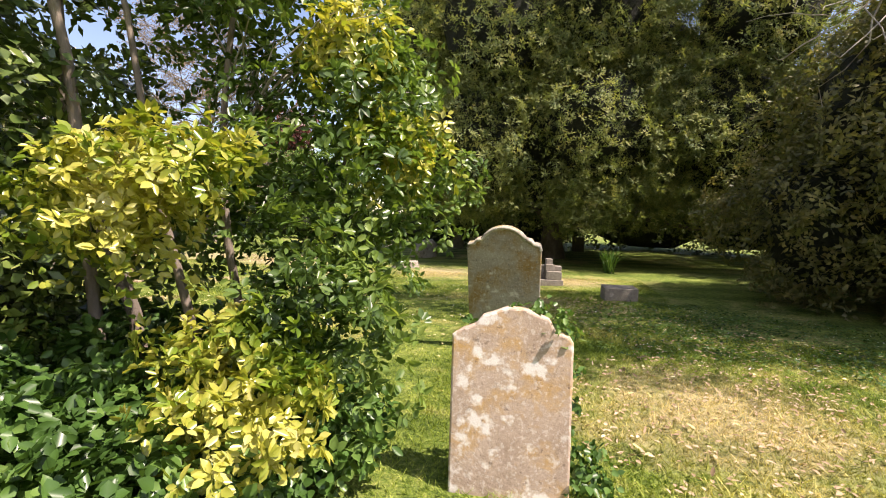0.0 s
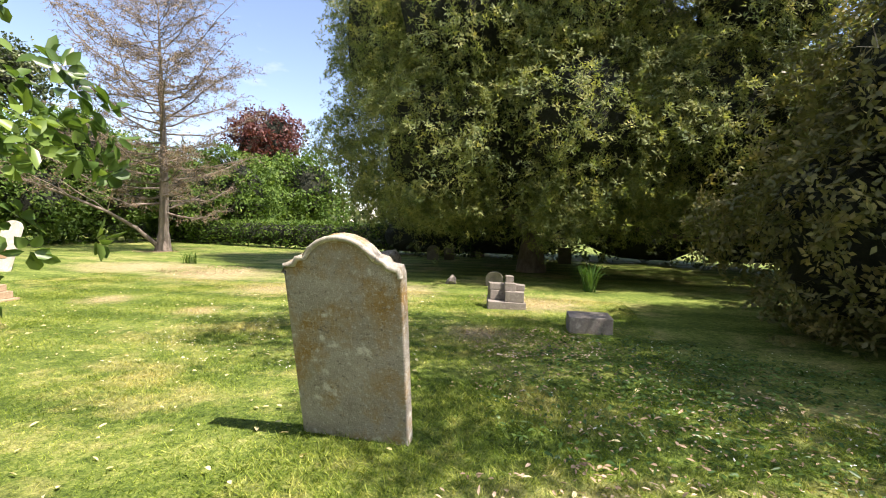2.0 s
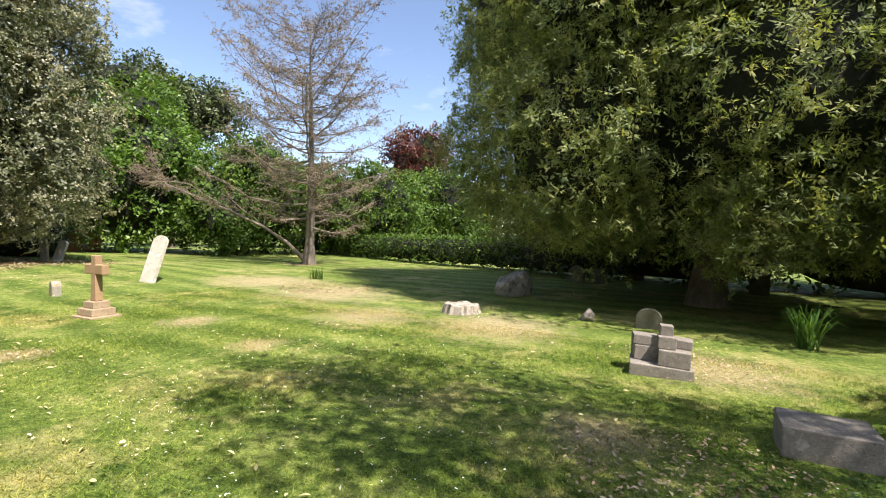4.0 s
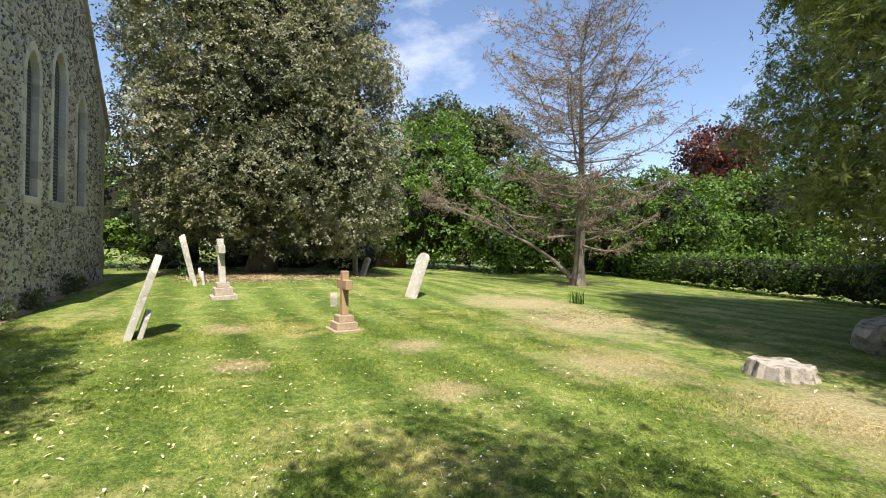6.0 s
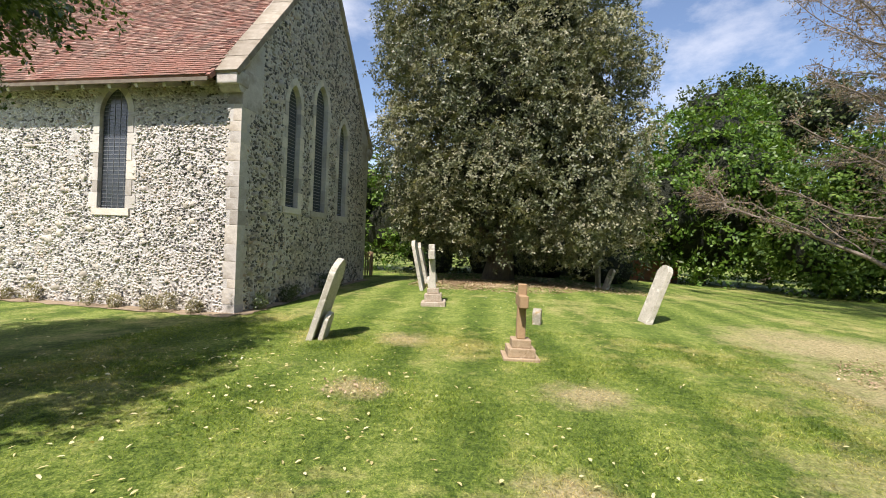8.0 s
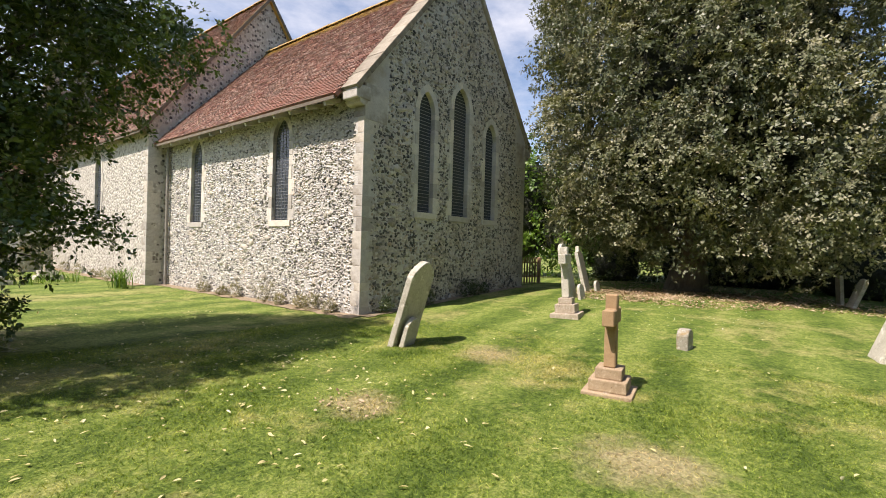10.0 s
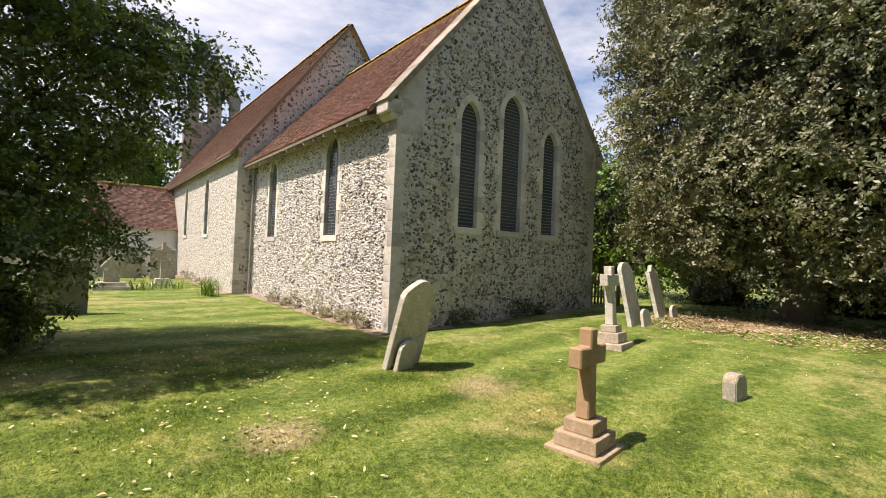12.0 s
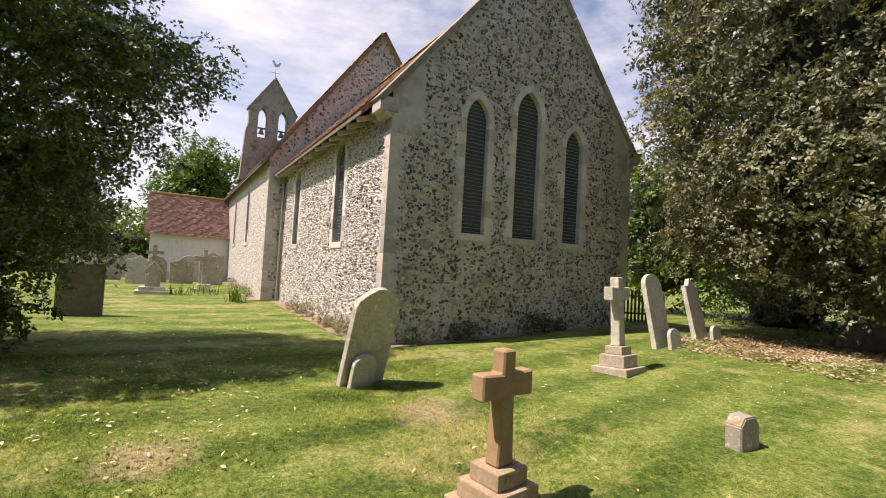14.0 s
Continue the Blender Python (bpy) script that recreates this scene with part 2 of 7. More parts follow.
# ---- materials ----
def node_mat(name):
    mat = bpy.data.materials.new(name)
    mat.use_nodes = True
    nt = mat.node_tree
    bsdf = nt.nodes["Principled BSDF"]
    return mat, nt, bsdf


def n_noise(nt, vec, scale, detail=5.0, rough=0.6):
    n = nt.nodes.new("ShaderNodeTexNoise")
    n.inputs["Scale"].default_value = scale
    n.inputs["Detail"].default_value = detail
    n.inputs["Roughness"].default_value = rough
    nt.links.new(vec, n.inputs["Vector"])
    return n.outputs["Fac"]


def n_ramp(nt, fac, stops):
    n = nt.nodes.new("ShaderNodeValToRGB")
    el = n.color_ramp.elements
    while len(el) < len(stops):
        el.new(0.5)
    for e, (pos, col) in zip(el, stops):
        e.position = pos
        e.color = (*col, 1) if len(col) == 3 else col
    nt.links.new(fac, n.inputs["Fac"])
    return n.outputs["Color"]


def n_mix(nt, fac, a, b, mode="MIX"):
    n = nt.nodes.new("ShaderNodeMix")
    n.data_type, n.blend_type = "RGBA", mode
    for key, val in (("Factor", fac), ("A", a), ("B", b)):
        if isinstance(val, (int, float)):
            n.inputs[key].default_value = val
        elif isinstance(val, tuple):
            n.inputs[key].default_value = (*val, 1)
        else:
            nt.links.new(val, n.inputs[key])
    return n.outputs["Result"]


def n_math(nt, op, a, b=0.0, c=0.0):
    n = nt.nodes.new("ShaderNodeMath")
    n.operation = op
    for i, val in enumerate((a, b, c)):
        if isinstance(val, (int, float)):
            n.inputs[i].default_value = val
        else:
            nt.links.new(val, n.inputs[i])
    return n.outputs["Value"]


def n_bump(nt, bsdf, height, strength, distance):
    n = nt.nodes.new("ShaderNodeBump")
    n.inputs["Strength"].default_value = strength
    n.inputs["Distance"].default_value = distance
    nt.links.new(height, n.inputs["Height"])
    nt.links.new(n.outputs["Normal"], bsdf.inputs["Normal"])


def n_island(nt):
    return nt.nodes.new("ShaderNodeNewGeometry").outputs["Random Per Island"]


def n_object(nt):
    return nt.nodes.new("ShaderNodeObjectInfo").outputs["Random"]


def coords(nt):
    return nt.nodes.new("ShaderNodeTexCoord").outputs["Object"]


def stone(name, dark, light, spots=None, spot_at=0.62, spot_scale=7.0, stain=None, stain_scale=1.6, stain_at=0.5, scale=5.0, rough=0.9, bump=0.5, vary=None):
    """Weathered stone: broad tone, grain, stains, lichen spots."""
    mat, nt, bsdf = node_mat(name)
    co = coords(nt)
    col = n_ramp(nt, n_noise(nt, co, scale, 8.0, 0.7), [(0.3, dark), (0.7, light)])
    fine = n_noise(nt, co, 90.0, 3.0, 0.7)
    col = n_mix(nt, 0.22, col, n_ramp(nt, fine, [(0.3, tuple(c * 0.45 for c in dark)), (0.7, tuple(min(1, c * 1.3) for c in light))]))
    if stain:
        m = n_ramp(nt, n_noise(nt, co, stain_scale, 6.0, 0.65), [(stain_at, (0, 0, 0)), (stain_at + 0.14, (1, 1, 1))])
        col = n_mix(nt, m, col, stain)
    if spots:
        crust = n_ramp(nt, n_noise(nt, co, spot_scale * 4.5, 5.0, 0.7), [(0.54, (0, 0, 0)), (0.62, (0.6, 0.6, 0.6))])
        col = n_mix(nt, crust, col, tuple(0.5 * (a + b) for a, b in zip(spots, light)))
        pits = n_ramp(nt, n_noise(nt, co, spot_scale * 3.1, 6.0, 0.75), [(0.34, (0.75, 0.75, 0.75)), (0.42, (0, 0, 0))])
        col = n_mix(nt, pits, col, tuple(c * 0.5 for c in dark))
        m = n_ramp(nt, n_noise(nt, co, spot_scale, 4.0, 0.55), [(spot_at, (0, 0, 0)), (spot_at + 0.08, (0.9, 0.9, 0.9))])
        col = n_mix(nt, m, col, spots)
    if vary:
        col = n_mix(nt, 1.0, col, n_ramp(nt, n_island(nt) if vary == "island" else n_object(nt), [(0.0, (0.68, 0.66, 0.64)), (0.5, (1, 1, 1)), (1.0, (1.12, 1.08, 1.0))]), "MULTIPLY")
    nt.links.new(col, bsdf.inputs["Base Color"])
    bsdf.inputs["Roughness"].default_value = rough
    n_bump(nt, bsdf, n_mix(nt, 0.4, n_noise(nt, co, 22.0, 6.0, 0.7), fine), bump, 0.02)
    return mat


def leaf_mat(name, stops, rough=0.45, through=0.25, spec=0.4):
    """Leaves that differ one by one, and let some light through."""
    mat, nt, bsdf = node_mat(name)
    rnd = n_island(nt)
    pos = nt.nodes.new("ShaderNodeNewGeometry").outputs["Position"]
    broad = n_noise(nt, pos, 1.7, 3.0, 0.65)
    fac = n_math(nt, "ADD", n_math(nt, "MULTIPLY", rnd, 0.32), n_math(nt, "MULTIPLY_ADD", broad, 1.9, -0.63))
    col = n_ramp(nt, fac, stops)
    nt.links.new(col, bsdf.inputs["Base Color"])
    bsdf.inputs["Roughness"].default_value = rough
    bsdf.inputs["Specular IOR Level"].default_value = spec
    tr = nt.nodes.new("ShaderNodeBsdfTranslucent")
    nt.links.new(n_mix(nt, 1.0, col, (1.25, 1.25, 0.55), "MULTIPLY"), tr.inputs["Color"])
    mx = nt.nodes.new("ShaderNodeMixShader")
    mx.inputs["Fac"].default_value = through
    out = nt.nodes["Material Output"]
    nt.links.new(bsdf.outputs["BSDF"], mx.inputs[1])
    nt.links.new(tr.outputs["BSDF"], mx.inputs[2])
    nt.links.new(mx.outputs["Shader"], out.inputs["Surface"])
    return mat


def bark(name, dark, light, scale=9.0):
    mat, nt, bsdf = node_mat(name)
    co = coords(nt)
    mp = nt.nodes.new("ShaderNodeMapping")
    mp.inputs["Scale"].default_value = (1.0, 1.0, 0.22)
    nt.links.new(co, mp.inputs["Vector"])
    h = n_noise(nt, mp.outputs["Vector"], scale, 8.0, 0.7)
    col = n_mix(nt, 0.4, n_ramp(nt, h, [(0.35, dark), (0.68, light)]), n_ramp(nt, n_noise(nt, co, 2.0, 4.0), [(0.35, dark), (0.65, light)]))
    nt.links.new(col, bsdf.inputs["Base Color"])
    bsdf.inputs["Roughness"].default_value = 0.9
    n_bump(nt, bsdf, h, 0.8, 0.04)
    return mat


DRY = [(-7.3, 7.25, 0.55), (-7.9, 10.0, 0.75), (-10.3, 7.0, 0.7), (-5.4, 9.6, 0.6), (1.4, 4.0, 1.7), (-9.0, 14.6, 2.6), (-3.2, 13.4, 2.0), (-12.4, 15.2, 2.6), (-17.9, 21.3, 0.9), (-19.0, 7.6, 1.6), (0.6, 12.6, 1.4), (-0.2, 9.4, 0.8), (-5.8, 12.6, 1.6)]


def lawn_colour(nt):
    """Mown grass in strips, with dry and bare patches, by its place."""
    pos = nt.nodes.new("ShaderNodeNewGeometry").outputs["Position"]
    sep = nt.nodes.new("ShaderNodeSeparateXYZ")
    nt.links.new(pos, sep.inputs["Vector"])
    wob = n_noise(nt, pos, 0.35, 3.0)
    ph = n_math(nt, "MULTIPLY_ADD", sep.outputs["Y"], 5.0, n_math(nt, "MULTIPLY_ADD", wob, 2.6, n_math(nt, "MULTIPLY", sep.outputs["X"], -0.55)))
    strip = n_math(nt, "MULTIPLY_ADD", n_math(nt, "SINE", ph), 0.5, 0.5)
    strip = n_math(nt, "MULTIPLY", n_math(nt, "SUBTRACT", strip, 0.5), n_math(nt, "MULTIPLY_ADD", n_noise(nt, pos, 0.23, 3.0), 3.2, -0.85))
    strip = n_math(nt, "ADD", strip, 0.5)
    mid = n_noise(nt, pos, 2.6, 6.0, 0.7)
    tiny = n_mix(nt, 0.45, n_noise(nt, pos, 46.0, 4.0, 0.8), n_noise(nt, pos, 11.0, 5.0, 0.75))
    green = n_ramp(nt, n_math(nt, "ADD", n_math(nt, "MULTIPLY_ADD", strip, 0.32, -0.20), n_math(nt, "MULTIPLY_ADD", tiny, 2.9, n_math(nt, "MULTIPLY_ADD", mid, 0.8, -1.4))),
                   [(0.10, (0.046, 0.080, 0.012)), (0.40, (0.118, 0.168, 0.026)), (0.70, (0.228, 0.265, 0.064)), (1.0, (0.40, 0.38, 0.16))])
    big = n_noise(nt, pos, 0.42, 5.0, 0.62)
    dry = n_ramp(nt, n_math(nt, "MULTIPLY_ADD", mid, 0.45, n_math(nt, "MULTIPLY", big, 0.75)), [(0.61, (0, 0, 0)), (0.76, (0.85, 0.85, 0.85))])
    col = n_mix(nt, dry, green, n_ramp(nt, tiny, [(0.3, (0.22, 0.19, 0.06)), (0.7, (0.46, 0.41, 0.18))]))
    edge = n_math(nt, "MULTIPLY_ADD", n_noise(nt, pos, 3.4, 5.0, 0.7), 1.5, -0.75)
    patch = None
    for x, y, size in DRY:
        d = nt.nodes.new("ShaderNodeVectorMath")
        d.operation = "DISTANCE"
        nt.links.new(pos, d.inputs[0])
        d.inputs[1].default_value = (x, y, ground_z(x, y))
        v = n_math(nt, "MULTIPLY_ADD", d.outputs["Value"], -1.0 / size, 1.0)
        patch = v if patch is None else n_math(nt, "MAXIMUM", patch, v)
    m = n_ramp(nt, n_math(nt, "ADD", patch, edge), [(0.1, (0, 0, 0)), (0.75, (0.9, 0.9, 0.9))])
    straw = n_ramp(nt, n_noise(nt, pos, 16.0, 5.0, 0.75), [(0.3, (0.16, 0.115, 0.062)), (0.5, (0.345, 0.285, 0.15)), (0.75, (0.50, 0.44, 0.26))])
    col = n_mix(nt, m, col, straw)
    speck = n_ramp(nt, n_noise(nt, pos, 26.0, 6.0, 0.85), [(0.36, (0.48, 0.53, 0.46)), (0.5, (0.98, 1, 0.98)), (0.64, (1.4, 1.34, 1.3))])
    return n_mix(nt, 1.0, col, speck, "MULTIPLY"), tiny, mid


def make_lawn(name, relief):
    mat, nt, bsdf = node_mat(name)
    col, tiny, mid = lawn_colour(nt)
    if not relief:
        col = n_mix(nt, 1.0, col, n_ramp(nt, n_island(nt), [(0.0, (0.85, 0.95, 0.7)), (0.55, (1.5, 1.45, 1.3)), (1.0, (2.2, 2.05, 2.1))]), "MULTIPLY")
    nt.links.new(col, bsdf.inputs["Base Color"])
    bsdf.inputs["Roughness"].default_value = 0.85 if relief else 0.55
    bsdf.inputs["Specular IOR Level"].default_value = 0.2
    if relief:
        n_bump(nt, bsdf, n_mix(nt, 0.35, tiny, mid), 0.9, 0.05)
    else:
        tr = nt.nodes.new("ShaderNodeBsdfTranslucent")
        nt.links.new(n_mix(nt, 1.0, col, (1.3, 1.3, 0.7), "MULTIPLY"), tr.inputs["Color"])
        mx = nt.nodes.new("ShaderNodeMixShader")
        mx.inputs["Fac"].default_value = 0.45
        nt.links.new(bsdf.outputs["BSDF"], mx.inputs[1])
        nt.links.new(tr.outputs["BSDF"], mx.inputs[2])
        nt.links.new(mx.outputs["Shader"], nt.nodes["Material Output"].inputs["Surface"])
    return mat


M_LAWN = make_lawn("mown_grass", True)
M_BLADE = make_lawn("grass_blade", False)
M_QUOIN = stone("pale_ashlar", (0.42, 0.385, 0.335), (0.66, 0.62, 0.555), stain=(0.36, 0.315, 0.26), stain_at=0.5, bump=0.25, vary="object")
M_RUBBLE = stone("rubble_block", (0.42, 0.38, 0.31), (0.64, 0.59, 0.50), stain=(0.34, 0.30, 0.24), bump=0.3, vary="island")
M_TRIM = stone("window_stone", (0.50, 0.465, 0.41), (0.72, 0.68, 0.61), stain=(0.42, 0.375, 0.31), stain_at=0.56, bump=0.25, vary="object")
M_MORTAR = stone("lime_mortar", (0.44, 0.415, 0.38), (0.66, 0.63, 0.585), stain=(0.38, 0.345, 0.30), bump=0.9, scale=3.0)
M_EASTMORTAR = stone("weathered_mortar", (0.42, 0.395, 0.355), (0.68, 0.645, 0.59), stain=(0.42, 0.36, 0.285), stain_scale=0.9, stain_at=0.5, bump=0.9, scale=2.2)
M_COPING = stone("weathered_coping", (0.26, 0.22, 0.16), (0.42, 0.37, 0.29), stain=(0.24, 0.20, 0.14), stain_at=0.48, bump=0.35, vary="object")
M_RENDER = stone("white_render", (0.66, 0.63, 0.57), (0.78, 0.76, 0.70), stain=(0.5, 0.47, 0.40), stain_at=0.62, bump=0.15)
M_HEAD = stone("lichened_headstone", (0.22, 0.19, 0.14), (0.46, 0.425, 0.35), spots=(0.62, 0.60, 0.52), spot_at=0.61, spot_scale=8.0, stain=(0.29, 0.185, 0.055), stain_scale=2.4, stain_at=0.485, bump=0.8)
M_PINK = stone("pinkish_headstone", (0.33, 0.235, 0.17), (0.55, 0.43, 0.34), spots=(0.76, 0.72, 0.68), spot_at=0.57, spot_scale=8.0, stain=(0.50, 0.31, 0.12), stain_scale=4.2, stain_at=0.5, bump=0.22)
M_GREY = stone("grey_headstone", (0.36, 0.33, 0.26), (0.58, 0.54, 0.45), spots=(0.70, 0.66, 0.58), spot_at=0.60, stain=(0.25, 0.23, 0.15), stain_at=0.52)
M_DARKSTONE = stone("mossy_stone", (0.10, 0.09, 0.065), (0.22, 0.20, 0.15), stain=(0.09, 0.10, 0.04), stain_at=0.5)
M_SAND = stone("brown_sandstone", (0.27, 0.17, 0.085), (0.41, 0.275, 0.15), stain=(0.26, 0.16, 0.09), stain_at=0.62, bump=0.3)
M_SANDBASE = stone("worn_sandstone", (0.27, 0.19, 0.11), (0.45, 0.335, 0.215), spots=(0.56, 0.47, 0.36), spot_at=0.66, stain=(0.25, 0.17, 0.10), stain_at=0.6)
M_PLINTH = stone("weathered_plinth", (0.30, 0.235, 0.165), (0.50, 0.42, 0.32), spots=(0.66, 0.60, 0.54), spot_at=0.64, stain=(0.28, 0.20, 0.13), stain_at=0.6)
M_CONCRETE = stone("grey_granite", (0.14, 0.12, 0.095), (0.28, 0.25, 0.21), spots=(0.38, 0.35, 0.29), spot_at=0.64, stain=(0.12, 0.10, 0.08), stain_at=0.58)
M_CUTWOOD = stone("cut_wood", (0.26, 0.22, 0.17), (0.52, 0.47, 0.39), stain=(0.15, 0.125, 0.09), stain_scale=6.0, stain_at=0.5, bump=0.9, scale=8.0)
M_STUMP = stone("rotten_wood", (0.22, 0.20, 0.17), (0.52, 0.48, 0.42), stain=(0.12, 0.105, 0.08), stain_scale=6.0, stain_at=0.5, bump=1.0, scale=5.0)
M_TIMBER = stone("old_timber", (0.11, 0.085, 0.06), (0.24, 0.2, 0.15), bump=0.4)
M_FENCE = stone("weathered_fence", (0.24, 0.15, 0.08), (0.44, 0.31, 0.19), bump=0.4, vary="object")
M_LEAD = stone("lead_came", (0.15, 0.155, 0.16), (0.27, 0.28, 0.29), rough=0.6, bump=0.1)
M_PIPE = stone("painted_pipe", (0.20, 0.18, 0.155), (0.33, 0.30, 0.26), rough=0.6, bump=0.1)
M_VANE = stone("gilt_vane", (0.5, 0.44, 0.34), (0.7, 0.64, 0.52), rough=0.5, bump=0.1)
M_BRICK = stone("red_brick", (0.20, 0.07, 0.04), (0.36, 0.15, 0.09), stain=(0.16, 0.12, 0.09), bump=0.4)
M_EARTH = stone("bare_earth", (0.15, 0.105, 0.06), (0.36, 0.28, 0.18), bump=0.8)


def make_flint(name, stops):
    mat, nt, bsdf = node_mat(name)
    co = coords(nt)
    rnd = n_math(nt, "MULTIPLY_ADD", n_noise(nt, co, 1.1, 4.0, 0.7), 0.7, n_math(nt, "MULTIPLY_ADD", n_island(nt), 0.92, -0.31))
    col = n_ramp(nt, rnd, stops)
    fine = n_noise(nt, co, 40.0, 4.0, 0.7)
    col = n_mix(nt, 0.55, col, n_ramp(nt, fine, [(0.35, (0.20, 0.18, 0.15)), (0.62, (0.60, 0.54, 0.44))]), "OVERLAY")
    nt.links.new(col, bsdf.inputs["Base Color"])
    bsdf.inputs["Roughness"].default_value = 0.5
    n_bump(nt, bsdf, fine, 0.5, 0.01)
    return mat


FLINT_DARK = [(0.0, (0.05, 0.05, 0.053)), (0.3, (0.16, 0.152, 0.146)), (0.48, (0.35, 0.33, 0.30)), (0.66, (0.57, 0.535, 0.485)), (0.9, (0.70, 0.66, 0.60)), (1.0, (0.42, 0.33, 0.25))]
# paler copy for the south wall: limewash tone plus its sunlight in the colour
FLINT_SUNLIT = [(0.0, (0.06, 0.06, 0.063)), (0.17, (0.20, 0.193, 0.186)), (0.29, (0.43, 0.41, 0.385)), (0.5, (0.64, 0.61, 0.575)), (0.9, (0.76, 0.735, 0.70)), (1.0, (0.56, 0.47, 0.39))]
M_FLINT = make_flint("knapped_flint", FLINT_DARK)
M_FLINT_SUNLIT = make_flint("sunlit_flint", FLINT_SUNLIT)


def make_flint_far():
    mat, nt, bsdf = node_mat("flint_rubble")
    co = coords(nt)
    vo = nt.nodes.new("ShaderNodeTexVoronoi")
    vo.inputs["Scale"].default_value = 9.0
    nt.links.new(co, vo.inputs["Vector"])
    sep = nt.nodes.new("ShaderNodeSeparateColor")
    nt.links.new(vo.outputs["Color"], sep.inputs["Color"])
    col = n_ramp(nt, sep.outputs["Red"], [(0.0, (0.06, 0.055, 0.055)), (0.25, (0.22, 0.19, 0.16)), (0.5, (0.48, 0.44, 0.38)), (1.0, (0.64, 0.60, 0.53))])
    m = n_ramp(nt, vo.outputs["Distance"], [(0.45, (0, 0, 0)), (0.6, (1, 1, 1))])
    col = n_mix(nt, m, col, (0.48, 0.44, 0.37))
    nt.links.new(col, bsdf.inputs["Base Color"])
    bsdf.inputs["Roughness"].default_value = 0.75
    n_bump(nt, bsdf, n_math(nt, "MULTIPLY", vo.outputs["Distance"], -1.0), 0.8, 0.05)
    return mat


M_FLINT_FAR = make_flint_far()


def make_tile(name):
    mat, nt, bsdf = node_mat(name)
    co = coords(nt)
    col = n_ramp(nt, n_island(nt), [(0.0, (0.12, 0.06, 0.045)), (0.3, (0.25, 0.11, 0.08)), (0.65, (0.36, 0.17, 0.12)), (0.9, (0.48, 0.29, 0.215)), (1.0, (0.52, 0.37, 0.28))])
    col = n_mix(nt, 1.0, col, n_ramp(nt, n_object(nt), [(0.0, (0.85, 0.8, 0.8)), (1.0, (1.1, 1.1, 1.1))]), "MULTIPLY")
    sep = nt.nodes.new("ShaderNodeSeparateXYZ")
    nt.links.new(nt.nodes.new("ShaderNodeNewGeometry").outputs["Position"], sep.inputs["Vector"])
    m = n_ramp(nt, n_noise(nt, nt.nodes.new("ShaderNodeNewGeometry").outputs["Position"], 1.8, 6.0, 0.7), [(0.40, (0, 0, 0)), (0.66, (0.75, 0.75, 0.75))])
    col = n_mix(nt, m, col, (0.25, 0.175, 0.135))
    pos = nt.nodes.new("ShaderNodeNewGeometry").outputs["Position"]
    crust = n_math(nt, "ADD", n_math(nt, "MULTIPLY_ADD", sep.outputs["Z"], 1.3, -12.3), n_math(nt, "MULTIPLY_ADD", n_noise(nt, pos, 2.6, 6.0, 0.75), 2.4, -1.2))
    crust = n_math(nt, "MULTIPLY", n_math(nt, "GREATER_THAN", sep.outputs["Y"], -8.1), n_ramp(nt, crust, [(0.0, (0, 0, 0)), (0.45, (0.85, 0.85, 0.85))]))
    col = n_mix(nt, crust, col, (0.52, 0.33, 0.07))
    nt.links.new(col, bsdf.inputs["Base Color"])
    bsdf.inputs["Roughness"].default_value = 0.85
    n_bump(nt, bsdf, n_noise(nt, co, 60.0, 4.0), 0.4, 0.01)
    return mat


M_TILE = make_tile("clay_tile")
M_RIDGE = stone("lichened_ridge_tile", (0.40, 0.24, 0.08), (0.60, 0.42, 0.17), spots=(0.5, 0.2, 0.1), spot_at=0.6, bump=0.5, vary="object")


def make_glass():
    mat, nt, bsdf = node_mat("leaded_glass")
    co = coords(nt)
    bsdf.inputs["Base Color"].default_value = (0.05, 0.058, 0.068, 1)
    bsdf.inputs["Roughness"].default_value = 0.2
    bsdf.inputs["IOR"].default_value = 1.7
    n_bump(nt, bsdf, n_noise(nt, co, 5.0, 2.0), 0.12, 0.02)
    return mat


M_GLASS = make_glass()
M_INSIDE = stone("dim_plaster", (0.25, 0.22, 0.18), (0.4, 0.36, 0.3), bump=0.2)

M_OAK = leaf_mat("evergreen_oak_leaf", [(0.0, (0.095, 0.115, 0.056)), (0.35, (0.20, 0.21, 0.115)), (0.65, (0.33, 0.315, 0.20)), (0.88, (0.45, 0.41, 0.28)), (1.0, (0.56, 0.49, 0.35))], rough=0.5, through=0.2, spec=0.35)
M_OAKBASE = leaf_mat("darker_oak_leaf", [(0.0, (0.045, 0.06, 0.027)), (0.5, (0.11, 0.125, 0.060)), (1.0, (0.22, 0.22, 0.115))], rough=0.45, through=0.15)
M_YEW = leaf_mat("yew_needles", [(0.0, (0.08, 0.125, 0.055)), (0.4, (0.19, 0.235, 0.092)), (0.75, (0.34, 0.355, 0.13)), (1.0, (0.48, 0.43, 0.17))], rough=0.6, through=0.42, spec=0.2)
M_YEWDARK = leaf_mat("dull_evergreen_leaf", [(0.0, (0.062, 0.074, 0.030)), (0.45, (0.155, 0.16, 0.058)), (0.8, (0.29, 0.255, 0.105)), (1.0, (0.44, 0.37, 0.16))], rough=0.45, through=0.35)
M_HOLLY = leaf_mat("holly_leaf", [(0.0, (0.032, 0.062, 0.020)), (0.4, (0.085, 0.155, 0.036)), (0.75, (0.19, 0.28, 0.06)), (1.0, (0.40, 0.46, 0.12))], rough=0.34, through=0.4, spec=0.5)
